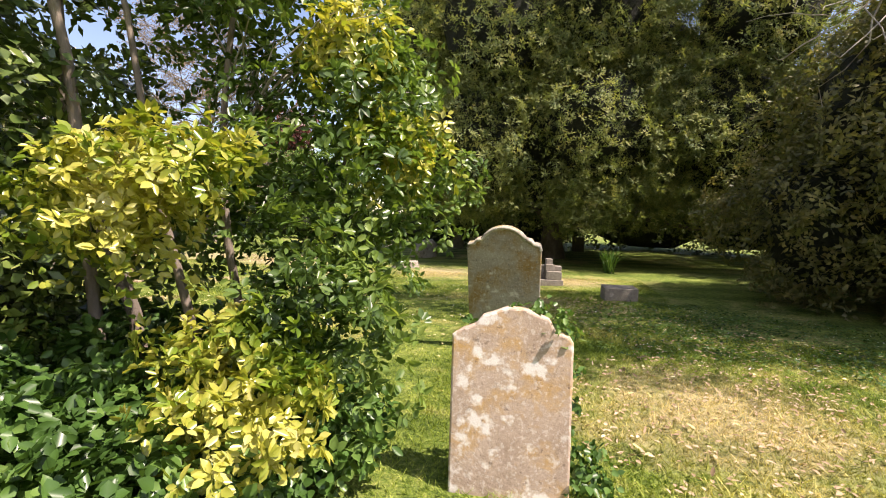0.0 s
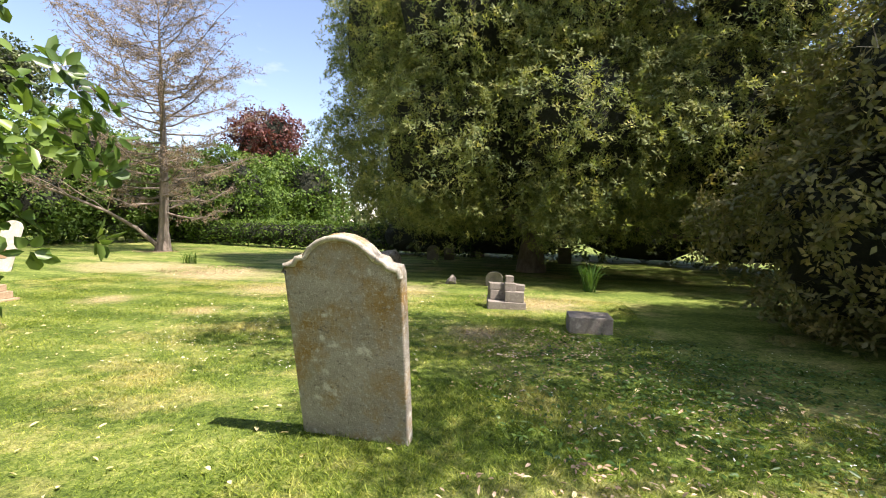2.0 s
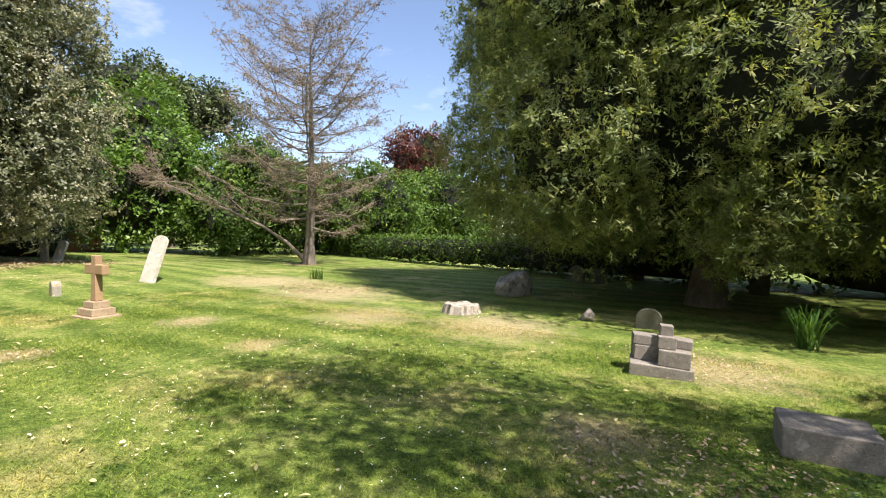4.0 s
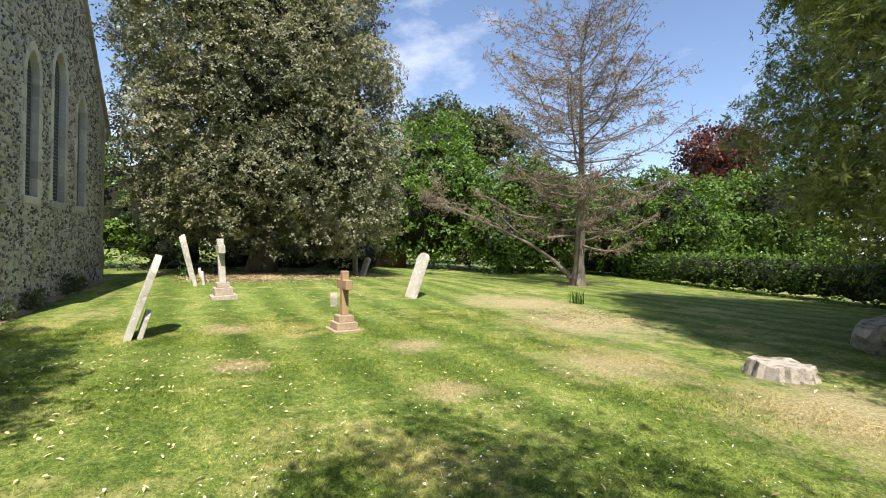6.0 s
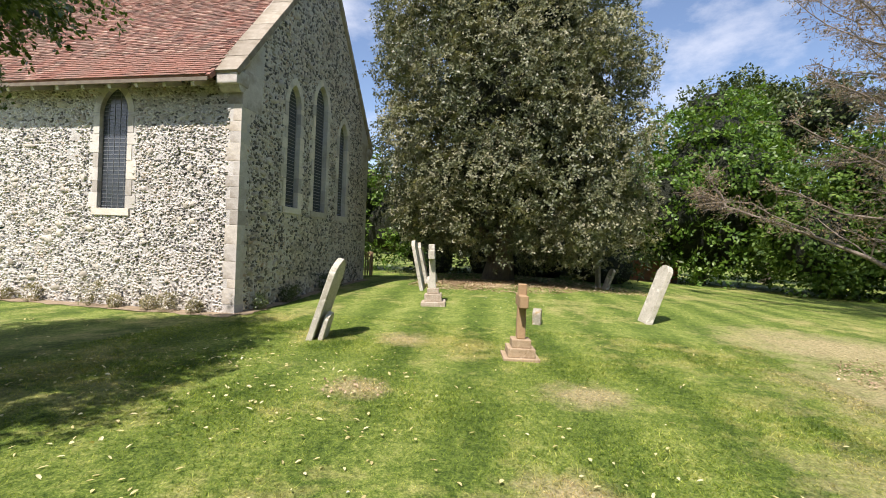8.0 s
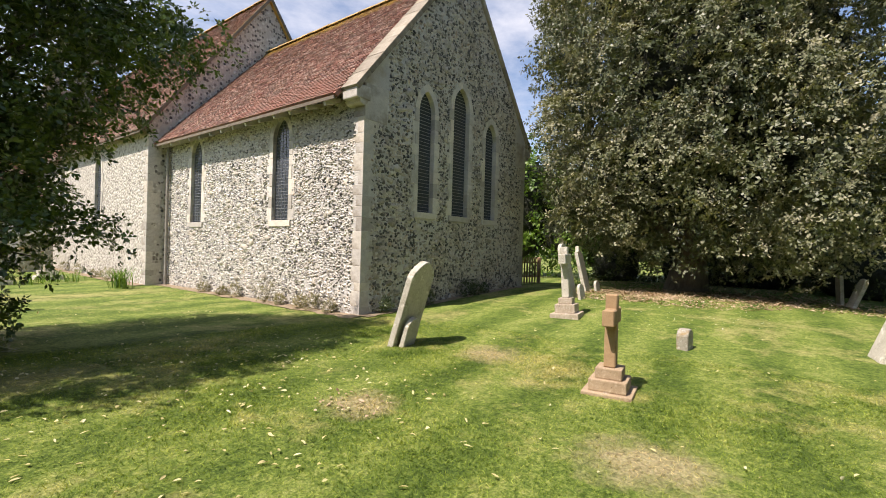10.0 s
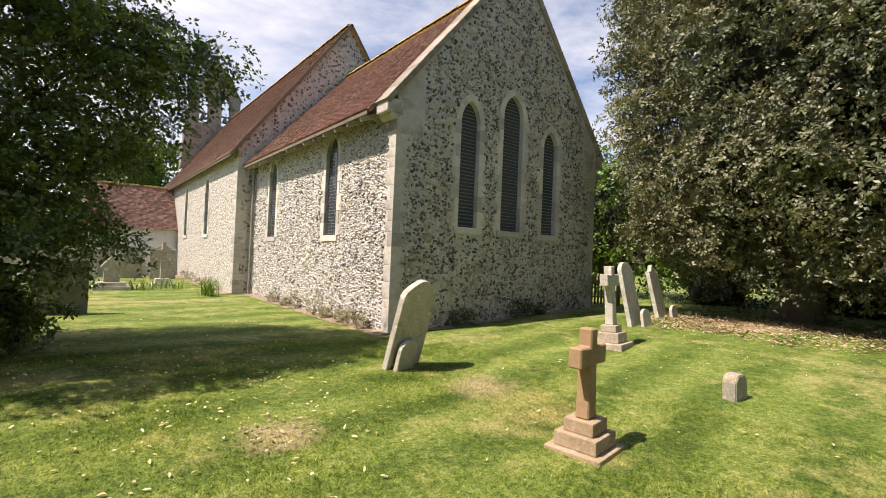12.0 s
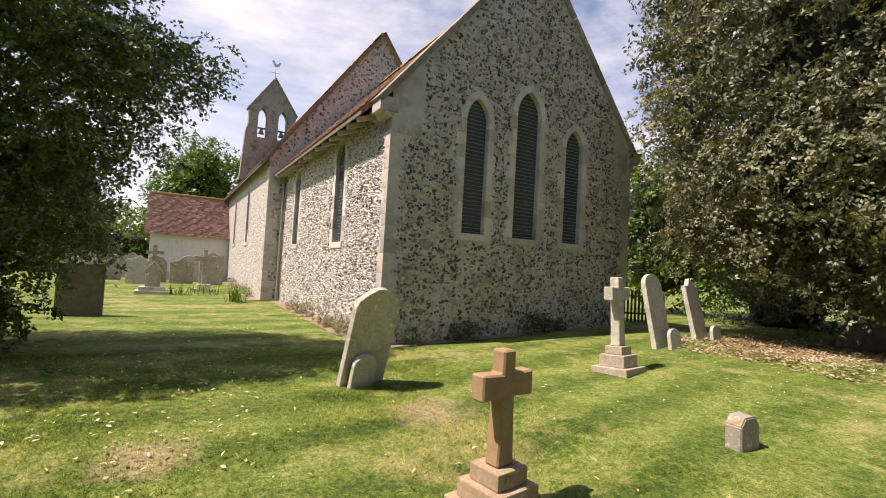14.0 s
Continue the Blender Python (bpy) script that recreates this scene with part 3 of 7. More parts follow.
M_VARIEG = leaf_mat("golden_leaf", [(0.0, (0.060, 0.128, 0.017)), (0.3, (0.170, 0.246, 0.025)), (0.6, (0.442, 0.425, 0.076)), (1.0, (0.646, 0.612, 0.289))], rough=0.3, through=0.35, spec=0.6)
M_DARKHOLLY = leaf_mat("dark_holly_leaf", [(0.0, (0.036, 0.062, 0.019)), (0.45, (0.092, 0.148, 0.036)), (0.85, (0.197, 0.253, 0.056)), (1.0, (0.365, 0.351, 0.084))], rough=0.28, through=0.25, spec=0.6)
M_BRIGHT = leaf_mat("spring_leaf", [(0.0, (0.035, 0.075, 0.012)), (0.4, (0.085, 0.165, 0.022)), (0.8, (0.17, 0.27, 0.04)), (1.0, (0.27, 0.35, 0.07))], through=0.3)
M_MIDGREEN = leaf_mat("laurel_leaf", [(0.0, (0.025, 0.055, 0.010)), (0.45, (0.07, 0.13, 0.020)), (0.8, (0.15, 0.23, 0.04)), (1.0, (0.26, 0.31, 0.07))], rough=0.58, through=0.25, spec=0.22)
M_PINE = leaf_mat("dark_pine", [(0.0, (0.03, 0.05, 0.016)), (0.5, (0.075, 0.105, 0.03)), (1.0, (0.17, 0.18, 0.06))], through=0.15)
M_COPPER = leaf_mat("copper_leaf", [(0.0, (0.03, 0.010, 0.010)), (0.5, (0.10, 0.030, 0.022)), (1.0, (0.24, 0.09, 0.06))], through=0.25)
M_IVY = leaf_mat("ivy_leaf", [(0.0, (0.02, 0.05, 0.012)), (0.5, (0.07, 0.15, 0.03)), (1.0, (0.24, 0.36, 0.09))], rough=0.35, through=0.3)
M_FALLEN = leaf_mat("fallen_leaf", [(0.0, (0.30, 0.24, 0.10)), (0.4, (0.60, 0.52, 0.25)), (1.0, (0.82, 0.76, 0.52))], rough=0.6, through=0.2)
M_LITTER = leaf_mat("dry_leaf_litter", [(0.0, (0.17, 0.11, 0.06)), (0.5, (0.42, 0.30, 0.19)), (1.0, (0.68, 0.55, 0.40))], rough=0.7, through=0.1)
M_DAISY = leaf_mat("daisy_petal", [(0.0, (0.75, 0.75, 0.70)), (1.0, (0.85, 0.85, 0.80))], rough=0.6)


def make_crown_shade():
    """Near-black for the solid crown cores: the shade inside is put into the colour."""
    mat, nt, bsdf = node_mat("crown_shade")
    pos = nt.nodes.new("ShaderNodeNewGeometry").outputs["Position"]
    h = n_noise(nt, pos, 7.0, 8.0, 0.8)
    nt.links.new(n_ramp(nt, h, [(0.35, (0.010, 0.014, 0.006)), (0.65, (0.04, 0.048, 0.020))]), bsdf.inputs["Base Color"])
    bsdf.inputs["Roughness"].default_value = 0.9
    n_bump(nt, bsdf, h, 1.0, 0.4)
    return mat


M_CROWN_SHADE = make_crown_shade()
M_WEED = leaf_mat("dry_weed", [(0.0, (0.10, 0.10, 0.05)), (0.5, (0.24, 0.22, 0.12)), (1.0, (0.42, 0.36, 0.22))], rough=0.7, through=0.2)
M_BARK = bark("rough_bark", (0.07, 0.055, 0.04), (0.22, 0.18, 0.13))
M_LARCH = bark("larch_bark", (0.12, 0.095, 0.075), (0.31, 0.255, 0.20))
M_TWIG = leaf_mat("larch_bud", [(0.0, (0.13, 0.085, 0.045)), (0.5, (0.24, 0.17, 0.085)), (1.0, (0.34, 0.27, 0.14))], through=0.1)
M_DEAD = bark("dead_twig", (0.26, 0.22, 0.18), (0.50, 0.45, 0.38))


# ---- ground ----
def build_ground():
    near = np.linspace(-46, 46, 165)
    far = np.array([-1500, -700, -300, -150, -90, -60])
    ax = np.concatenate([far, near, -far[::-1]])
    xs, ys = np.meshgrid(ax - 8, ax + 6, indexing="ij")
    r = np.random.default_rng(2)
    z = ground_np(xs, ys)
    z += 0.012 * np.sin(xs * 1.9 + np.sin(ys * 1.3)) * np.sin(ys * 1.6 + 1.0)
    v = np.stack([xs, ys, z], axis=-1).reshape(-1, 3)
    n = len(ax)
    i, j = np.meshgrid(np.arange(n - 1), np.arange(n - 1), indexing="ij")
    a = (i * n + j).ravel()
    f = np.stack([a, a + n, a + n + 1, a + 1], axis=1)
    me = mesh_np("ground", v, f)
    shade_smooth(me)
    ob = part("ground", me, M_LAWN)
    tagged(ob, "mown churchyard lawn with dry straw-coloured patches", "ground", kind="structure")


build_ground()


# ---- church ----
CX0, CX1, CXM = -11.3, -19.25, -15.27   # chancel side walls and ridge
CY0, CY1 = 2.75, -8.1                    # chancel east wall, nave east wall
NX0, NX1, NY1 = -10.6, -19.95, -30.6     # nave side walls, west wall
C_EAVE, C_APEX = 5.0, 9.95
N_EAVE, N_APEX = 5.75, 12.4
BASE = -0.45

church = empty("church", pose(CXM, -12, -0.2), "old flint church with red tiled roofs and a bell gable", "church")


def cpart(name, data, material, label=""):
    ob = part(name, data, material, church, label)
    ob.matrix_parent_inverse = Matrix.Translation((-CXM, 12, 0.2))
    return ob


def lancet(cu, w, sill, spring, top, grow=0.0):
    """The outline of a pointed window, from its lower left round to its lower right."""
    hw, h = w / 2 + grow, top + grow * 1.2 - spring
    rad = (h * h + hw * hw) / (2 * hw)
    end = math.atan2(h, rad - hw)
    left = []
    for i in range(9):
        a = end * i / 8
        left.append((-hw + rad - rad * math.cos(a), spring + rad * math.sin(a)))
    pts = [(-hw, sill - grow)] + left + [(-x, z) for x, z in left[-2::-1]] + [(hw, sill - grow)]
    return [(cu + x, z) for x, z in pts]


def wall_panel(outer, holes, place, depth):
    """A wall of some thickness with openings; place(u, v, d) gives the point d metres inside the face."""
    from mathutils.geometry import tessellate_polygon
    loops = [outer] + holes
    flat = [p for lp in loops for p in lp]
    tris = tessellate_polygon([[Vector((u, v, 0)) for u, v in lp] for lp in loops])
    n = len(flat)
    verts = [place(u, v, 0) for u, v in flat] + [place(u, v, depth) for u, v in flat]
    faces = [tuple(t) for t in tris] + [tuple(i + n for i in reversed(t)) for t in tris]
    at = 0
    for lp in loops:
        k = len(lp)
        for i in range(k):
            j = (i + 1) % k
            faces.append((at + i, at + j, at + j + n, at + i + n))
        at += k
    me = bpy.data.meshes.new("wall")
    me.from_pydata(verts, [], faces)
    bm = bmesh.new()
    bm.from_mesh(me)
    bmesh.ops.recalc_face_normals(bm, faces=bm.faces)
    bm.to_mesh(me)
    bm.free()
    return me


EAST = [(-13.58, 0.66, 2.45, 5.22, 5.78), (-15.19, 0.80, 2.45, 5.70, 6.32), (-16.86, 0.66, 2.45, 5.10, 5.62)]
SOUTH = [(-0.63, 0.80, 2.14, 4.42, 5.02), (-5.75, 0.80, 2.14, 4.42, 5.02)]
NAVE = [(-13.6, 0.8, 2.3, 4.5, 5.15), (-19.1, 0.8, 2.3, 4.5, 5.15)]


def place_east(u, v, d=0.0):
    return (u, CY0 - d, v)


def place_south(u, v, d=0.0):
    return (CX0 - d, u, v)


def place_nave(u, v, d=0.0):
    return (NX0 - d, u, v)


def slope_z(x, eave, apex, x0, xm):
    return eave + (apex - eave) * (1 - abs(x - xm) / abs(x0 - xm))


G_EAVE, G_APEX = 5.45, 10.25   # the gable stands above the roof
east_wall = cpart("east_wall", wall_panel([(CX0, BASE), (CX0, G_EAVE), (CXM, G_APEX), (CX1, G_EAVE), (CX1, BASE)], [lancet(*w) for w in EAST], place_east, 0.7), M_EASTMORTAR, "flint gable wall with three lancets")
south_wall = cpart("south_wall", wall_panel([(CY0 - 0.7, BASE), (CY0 - 0.7, C_EAVE + 0.3), (CY1, C_EAVE + 0.3), (CY1, BASE)], [lancet(*w) for w in SOUTH], place_south, 0.7), M_MORTAR, "sunlit flint side wall with two lancets")
north_wall = cpart("north_wall", box(bmesh.new(), (CX1, CY1, BASE), (CX1 + 0.7, CY0 - 0.7, C_EAVE + 0.12)), M_FLINT_FAR)
nave_wall = cpart("nave_wall", wall_panel([(CY1, BASE), (CY1, N_EAVE), (NY1, N_EAVE), (NY1, BASE)], [lancet(*w) for w in NAVE], place_nave, 0.7), M_FLINT_FAR)
nave_north = cpart("nave_wall", box(bmesh.new(), (NX1, NY1, BASE), (NX1 + 0.7, CY1, N_EAVE)), M_FLINT_FAR)
nave_gable = cpart("nave_gable", wall_panel([(NX0 - 0.7, BASE), (NX0 - 0.7, N_EAVE), (NX0, N_EAVE), (CXM, N_APEX - 0.12), (NX1, N_EAVE), (NX1 + 0.7, N_EAVE), (NX1 + 0.7, BASE)], [], lambda u, v, d: (u, CY1 - d, v), 0.6), M_FLINT_FAR, "weathered flint gable above the chancel roof")
west_wall = cpart("west_wall", wall_panel([(NX0 - 0.7, BASE), (NX0 - 0.7, N_EAVE), (NX0, N_EAVE), (CXM, N_APEX - 0.12), (NX1, N_EAVE), (NX1 + 0.7, N_EAVE), (NX1 + 0.7, BASE)], [], lambda u, v, d: (u, NY1 + 0.6 - d, v), 0.6), M_FLINT_FAR)
cpart("inner_floor", box(bmesh.new(), (NX1 + 0.8, NY1 + 0.8, -0.3), (NX0 - 0.8, CY0 - 0.8, -0.1)), M_INSIDE)


def roof_slab(name, x0, xm, z0, z1, ya, yb, thick=0.10):
    """One slope: boards under the tiles, between ya and yb."""
    bm = bmesh.new()
    nrm = Vector((abs(z1 - z0) * (1 if x0 > xm else -1), 0, abs(xm - x0))).normalized()
    vs = []
    for d in (0, -thick):
        for x, z, y in ((x0, z0, ya), (xm, z1, ya), (xm, z1, yb), (x0, z0, yb)):
            vs.append(bm.verts.new(Vector((x, y, z)) + nrm * d))
    for f in ((0, 1, 2, 3), (7, 6, 5, 4), (0, 3, 7, 4), (1, 0, 4, 5), (2, 1, 5, 6), (3, 2, 6, 7)):
        bm.faces.new([vs[i] for i in f])
    bmesh.ops.recalc_face_normals(bm, faces=bm.faces)
    return cpart(name, bm, M_TILE)


def tile_arrays(x0, xm, z0, z1, ya, yb, tw=0.165, gauge=0.1, seed=3, every=None):
    """Overlapping clay tiles over one slope, as arrays; every: keeps only those for which it holds."""
    r = np.random.default_rng(seed)
    run = Vector((xm - x0, 0, z1 - z0))
    ln = run.length
    up = np.array(run.normalized())
    sgn = 1 if x0 > xm else -1
    nrm = np.array(Vector((abs(z1 - z0) * sgn, 0, abs(xm - x0))).normalized())
    rows, cols = int(ln / gauge), int(abs(yb - ya) / tw)
    step = (yb - ya) / cols
    i, j = np.meshgrid(np.arange(rows), np.arange(cols), indexing="ij")
    i, j = i.ravel(), j.ravel()
    s = i * gauge
    y = ya + (j + 0.5 + 0.5 * (i % 2) - 0.25) * step
    n = len(s)
    p = np.array([[x0, 0, z0]]) + s[:, None] * up + np.array([[0, 1.0, 0]]) * y[:, None]
    sag = 0.008 * np.sin(y * 0.7 + i * 0.05) + 0.004 * np.sin(y * 2.3 + i * 0.11) + r.normal(size=n) * 0.003
    lift = 0.022 + r.normal(size=n) * 0.003 + sag * 0.6
    hw = step * 0.485
    fwd = r.normal(size=n) * 0.004
    tilt = r.normal(size=n) * 0.003
    out = []
    for du, dy, dn in ((0, -1, 1), (0, 1, 1), (1, 1, 0), (1, -1, 0), (0, -1, -1), (0, 1, -1)):
        along = fwd if du == 0 else np.full(n, gauge * 1.15)
        high = lift + 0.006 + tilt * dy if dn == 1 else (sag * 0.6 + 0.006 if dn == 0 else lift - 0.013 + tilt * dy)
        out.append(p + along[:, None] * up + np.array([[0, dy * hw, 0]]) + high[:, None] * nrm)
    v = np.stack(out, axis=1)
    if every is not None:
        v = v[every(s, y)]
    n = len(v)
    f = np.arange(n)[:, None, None] * 6 + np.array([[[0, 1, 2, 3], [4, 5, 1, 0], [4, 0, 3, 3]]])[:, :2]
    return v.reshape(-1, 3), f.reshape(-1, 4).astype(np.int32)


E_OV = 0.52   # eaves overhang
c_slope = (C_APEX - C_EAVE) / (CX0 - CXM)
n_slope = (N_APEX - N_EAVE) / (NX0 - CXM)
south_roof = roof_slab("roof", CX0 + E_OV, CXM, C_EAVE + 0.04, C_APEX, CY0 - 0.45, CY1)
north_roof = roof_slab("roof", CX1 - E_OV, CXM, C_EAVE + 0.04, C_APEX, CY0 - 0.45, CY1)
nave_roof = roof_slab("roof", NX0 + 0.35, CXM, N_EAVE - 0.3, N_APEX, CY1 + 0.15, NY1)
nave_roof_n = roof_slab("roof", NX1 - 0.35, CXM, N_EAVE - 0.3, N_APEX, CY1 + 0.15, NY1)


def near_tiles(s, y):
    return (s < 1.05) & (y > -2.0)


v, f = tile_arrays(CX0 + E_OV, CXM, C_EAVE + 0.04, C_APEX, CY1, CY0 - 0.5, every=lambda s, y: ~near_tiles(s, y))
tagged(part("roof_tiles", mesh_np("roof_tiles", v, f), M_TILE, south_roof, "red clay tiles"), kind="stuff")
v, f = tile_arrays(CX0 + E_OV, CXM, C_EAVE + 0.04, C_APEX, CY1, CY0 - 0.5, every=near_tiles)
one = v.reshape(-1, 6, 3)
tile_shapes = []
for k in range(6):
    q = one[k * 7] - one[k * 7].mean(axis=0)
    tile_shapes.append(mesh_np("roof_tile", q, np.array([[0, 1, 2, 3], [4, 5, 1, 0]], dtype=np.int32)))
for k, q in enumerate(one[:290]):
    part("roof_tile", tile_shapes[k % 6], M_TILE, south_roof, at=Matrix.Translation(Vector(q.mean(axis=0))))
if len(one) > 290:
    tagged(part("roof_tiles", mesh_np("roof_tiles", one[290:].reshape(-1, 3), (np.arange(len(one) - 290)[:, None, None] * 6 + np.array([[[0, 1, 2, 3], [4, 5, 1, 0]]])).reshape(-1, 4).astype(np.int32)), M_TILE, south_roof), kind="stuff")
v, f = tile_arrays(NX0 + 0.35, CXM, N_EAVE - 0.3, N_APEX, NY1, CY1 + 0.15, tw=0.17, gauge=0.11, seed=5)
tagged(part("roof_tiles", mesh_np("roof_tiles", v, f), M_TILE, nave_roof, "red clay tiles"), kind="stuff")


def ridge(ya, yb, z, parent):
    bm = bmesh.new()
    ang = [math.pi * i / 6 for i in range(7)]
    rings = []
    for y in (0.0, 0.335):
        rings.append([bm.verts.new((0.15 * math.cos(a), y, 0.11 * math.sin(a) - 0.02)) for a in ang])
    for i in range(6):
        bm.faces.new((rings[0][i], rings[0][i + 1], rings[1][i + 1], rings[1][i]))
    bm.faces.new(rings[0][::-1])
    bm.faces.new(rings[1])
    me = bpy.data.meshes.new("ridge_tile")
    bm.to_mesh(me)
    bm.free()
    r = random.Random(4)
    y = ya
    while y < yb:
        part("ridge_tile", me, M_RIDGE, parent, at=pose(CXM, y, z + r.uniform(-0.008, 0.01), 0, 0, r.uniform(-1.5, 1.5)))
        y += 0.34


ridge(CY1, CY0 - 0.75, C_APEX, south_roof)
ridge(NY1, CY1 - 0.2, N_APEX, nave_roof)

# rafter feet under the eaves
y = CY0 - 0.9
while y > CY1 + 0.2:
    part("rafter", box(bmesh.new(), (-0.02, -0.045, -0.06), (0.50, 0.045, 0.06), 0.008), M_TRIM, south_roof, "weathered rafter foot", at=pose(CX0, y, C_EAVE + 0.06, 0, 20, 0))
    y -= 0.72
part("eaves_board", box(bmesh.new(), (CX0 + 0.49, CY1 + 0.05, C_EAVE - 0.08), (CX0 + 0.52, CY0 - 0.5, C_EAVE + 0.0)), M_TIMBER, south_roof)
part("eaves_board", box(bmesh.new(), (NX0 + 0.30, NY1, N_EAVE - 0.38), (NX0 + 0.34, CY1 + 0.12, N_EAVE - 0.22)), M_TIMBER, nave_roof)
# dark barge boards on the nave gable's verge
for sx in (1, -1):
    x_e = NX0 + 0.35 if sx > 0 else NX1 - 0.35
    ln = math.hypot(x_e - CXM, N_APEX - N_EAVE + 0.3)
    ang = math.degrees(math.atan2(N_APEX - N_EAVE + 0.3, abs(x_e - CXM)))
    m = pose(x_e, CY1 + 0.16, N_EAVE - 0.3, 0, ang if sx > 0 else -ang, 0)
    bm = box(bmesh.new(), ((-ln if sx > 0 else 0), -0.02, -0.08), ((0 if sx > 0 else ln), 0.02, 0.03))
    part("verge_board", bm, M_TIMBER, nave_roof, at=m)

# coping stones and kneelers on the east gable
g_ln = math.hypot(CX0 - CXM, G_APEX - G_EAVE)
for sx in (1, -1):
    x_e = CX0 if sx > 0 else CX1
    ang = math.degrees(math.atan2(G_APEX - G_EAVE, abs(x_e - CXM)))
    r = random.Random(7 + sx)
    s = -0.42
    while s < g_ln - 0.02:
        w = min(r.uniform(0.55, 0.8), g_ln + 0.03 - s)
        bm = box(bmesh.new(), (0, -0.52, -0.02), (w - 0.012, 0.09, 0.11 + r.uniform(0, 0.012)), 0.012)
        turn = pose(x_e, CY0, G_EAVE, 0, (180 + ang) if sx > 0 else -ang, 0)
        if sx > 0:
            turn = pose(x_e, CY0, G_EAVE) @ Matrix.Rotation(math.pi, 4, "Z") @ pose(0, 0, 0, 0, -ang, 0)
            bm.free()
            bm = box(bmesh.new(), (0, -0.09, -0.02), (w - 0.012, 0.52, 0.11 + r.uniform(0, 0.012)), 0.012)
        part("coping_stone", bm, M_COPING, east_wall, at=turn @ Matrix.Translation((s, 0, 0)))
        s += w
    kx = x_e + 0.26 * sx
    bm = box(bmesh.new(), (-0.28, -0.46, -0.30), (0.16, 0.06, 0.02), 0.03)
    part("kneeler", bm, M_QUOIN, east_wall, "carved kneeler stone", at=pose(kx - 0.12 * sx, CY0, G_EAVE - 0.22) @ Matrix.Diagonal((sx, 1, 1, 1)))
    bm = bmesh.new()
    bmesh.ops.create_cone(bm, cap_ends=True, segments=14, radius1=0.13, radius2=0.13, depth=0.5)
    part("corbel", bm, M_QUOIN, east_wall, "rounded corbel stone", at=pose(kx - 0.2 * sx, CY0 - 0.21, G_EAVE - 0.52, 90, 0, 0))


# quoins: pale stones up the corners, long and short in turn
def quoins(x, y, z0, z1, sx, sy, parent, seed):
    """Corner stones at (x, y); sx, sy: the ways along which the two walls run from it."""
    r = random.Random(seed)
    z, k = z0, 0
    while z < z1 - 0.1:
        h = min(r.uniform(0.2, 0.46), z1 - z)
        a, b = (r.uniform(0.34, 0.52), r.uniform(0.15, 0.28)) if k % 2 else (r.uniform(0.16, 0.3), r.uniform(0.3, 0.56))
        lo = (min(-0.005 * sx, a * sx), min(-0.005 * sy, b * sy), 0)
        hi = (max(-0.005 * sx, a * sx), max(-0.005 * sy, b * sy), h - 0.012)
        part("quoin", box(bmesh.new(), lo, hi, 0.006), M_QUOIN, parent, at=pose(x, y, z))
        z += h
        k += 1


quoins(CX0, CY0, BASE, G_EAVE - 0.5, -1, -1, east_wall, 1)
quoins(CX1, CY0, BASE, G_EAVE - 0.5, 1, -1, east_wall, 2)
quoins(NX0, CY1, BASE, N_EAVE - 0.1, -1, -1, nave_wall, 3)
# the kneeler's pale backing on the gable
part("gable_block", box(bmesh.new(), (CX0 - 0.75, CY0 - 0.2, G_EAVE - 0.95), (CX0 - 0.02, CY0 + 0.012, G_EAVE - 0.1), 0.012), M_QUOIN, east_wall)
part("gable_block", box(bmesh.new(), (CX1 + 0.02, CY0 - 0.2, G_EAVE - 0.95), (CX1 + 0.7, CY0 + 0.012, G_EAVE - 0.1), 0.012), M_QUOIN, east_wall)


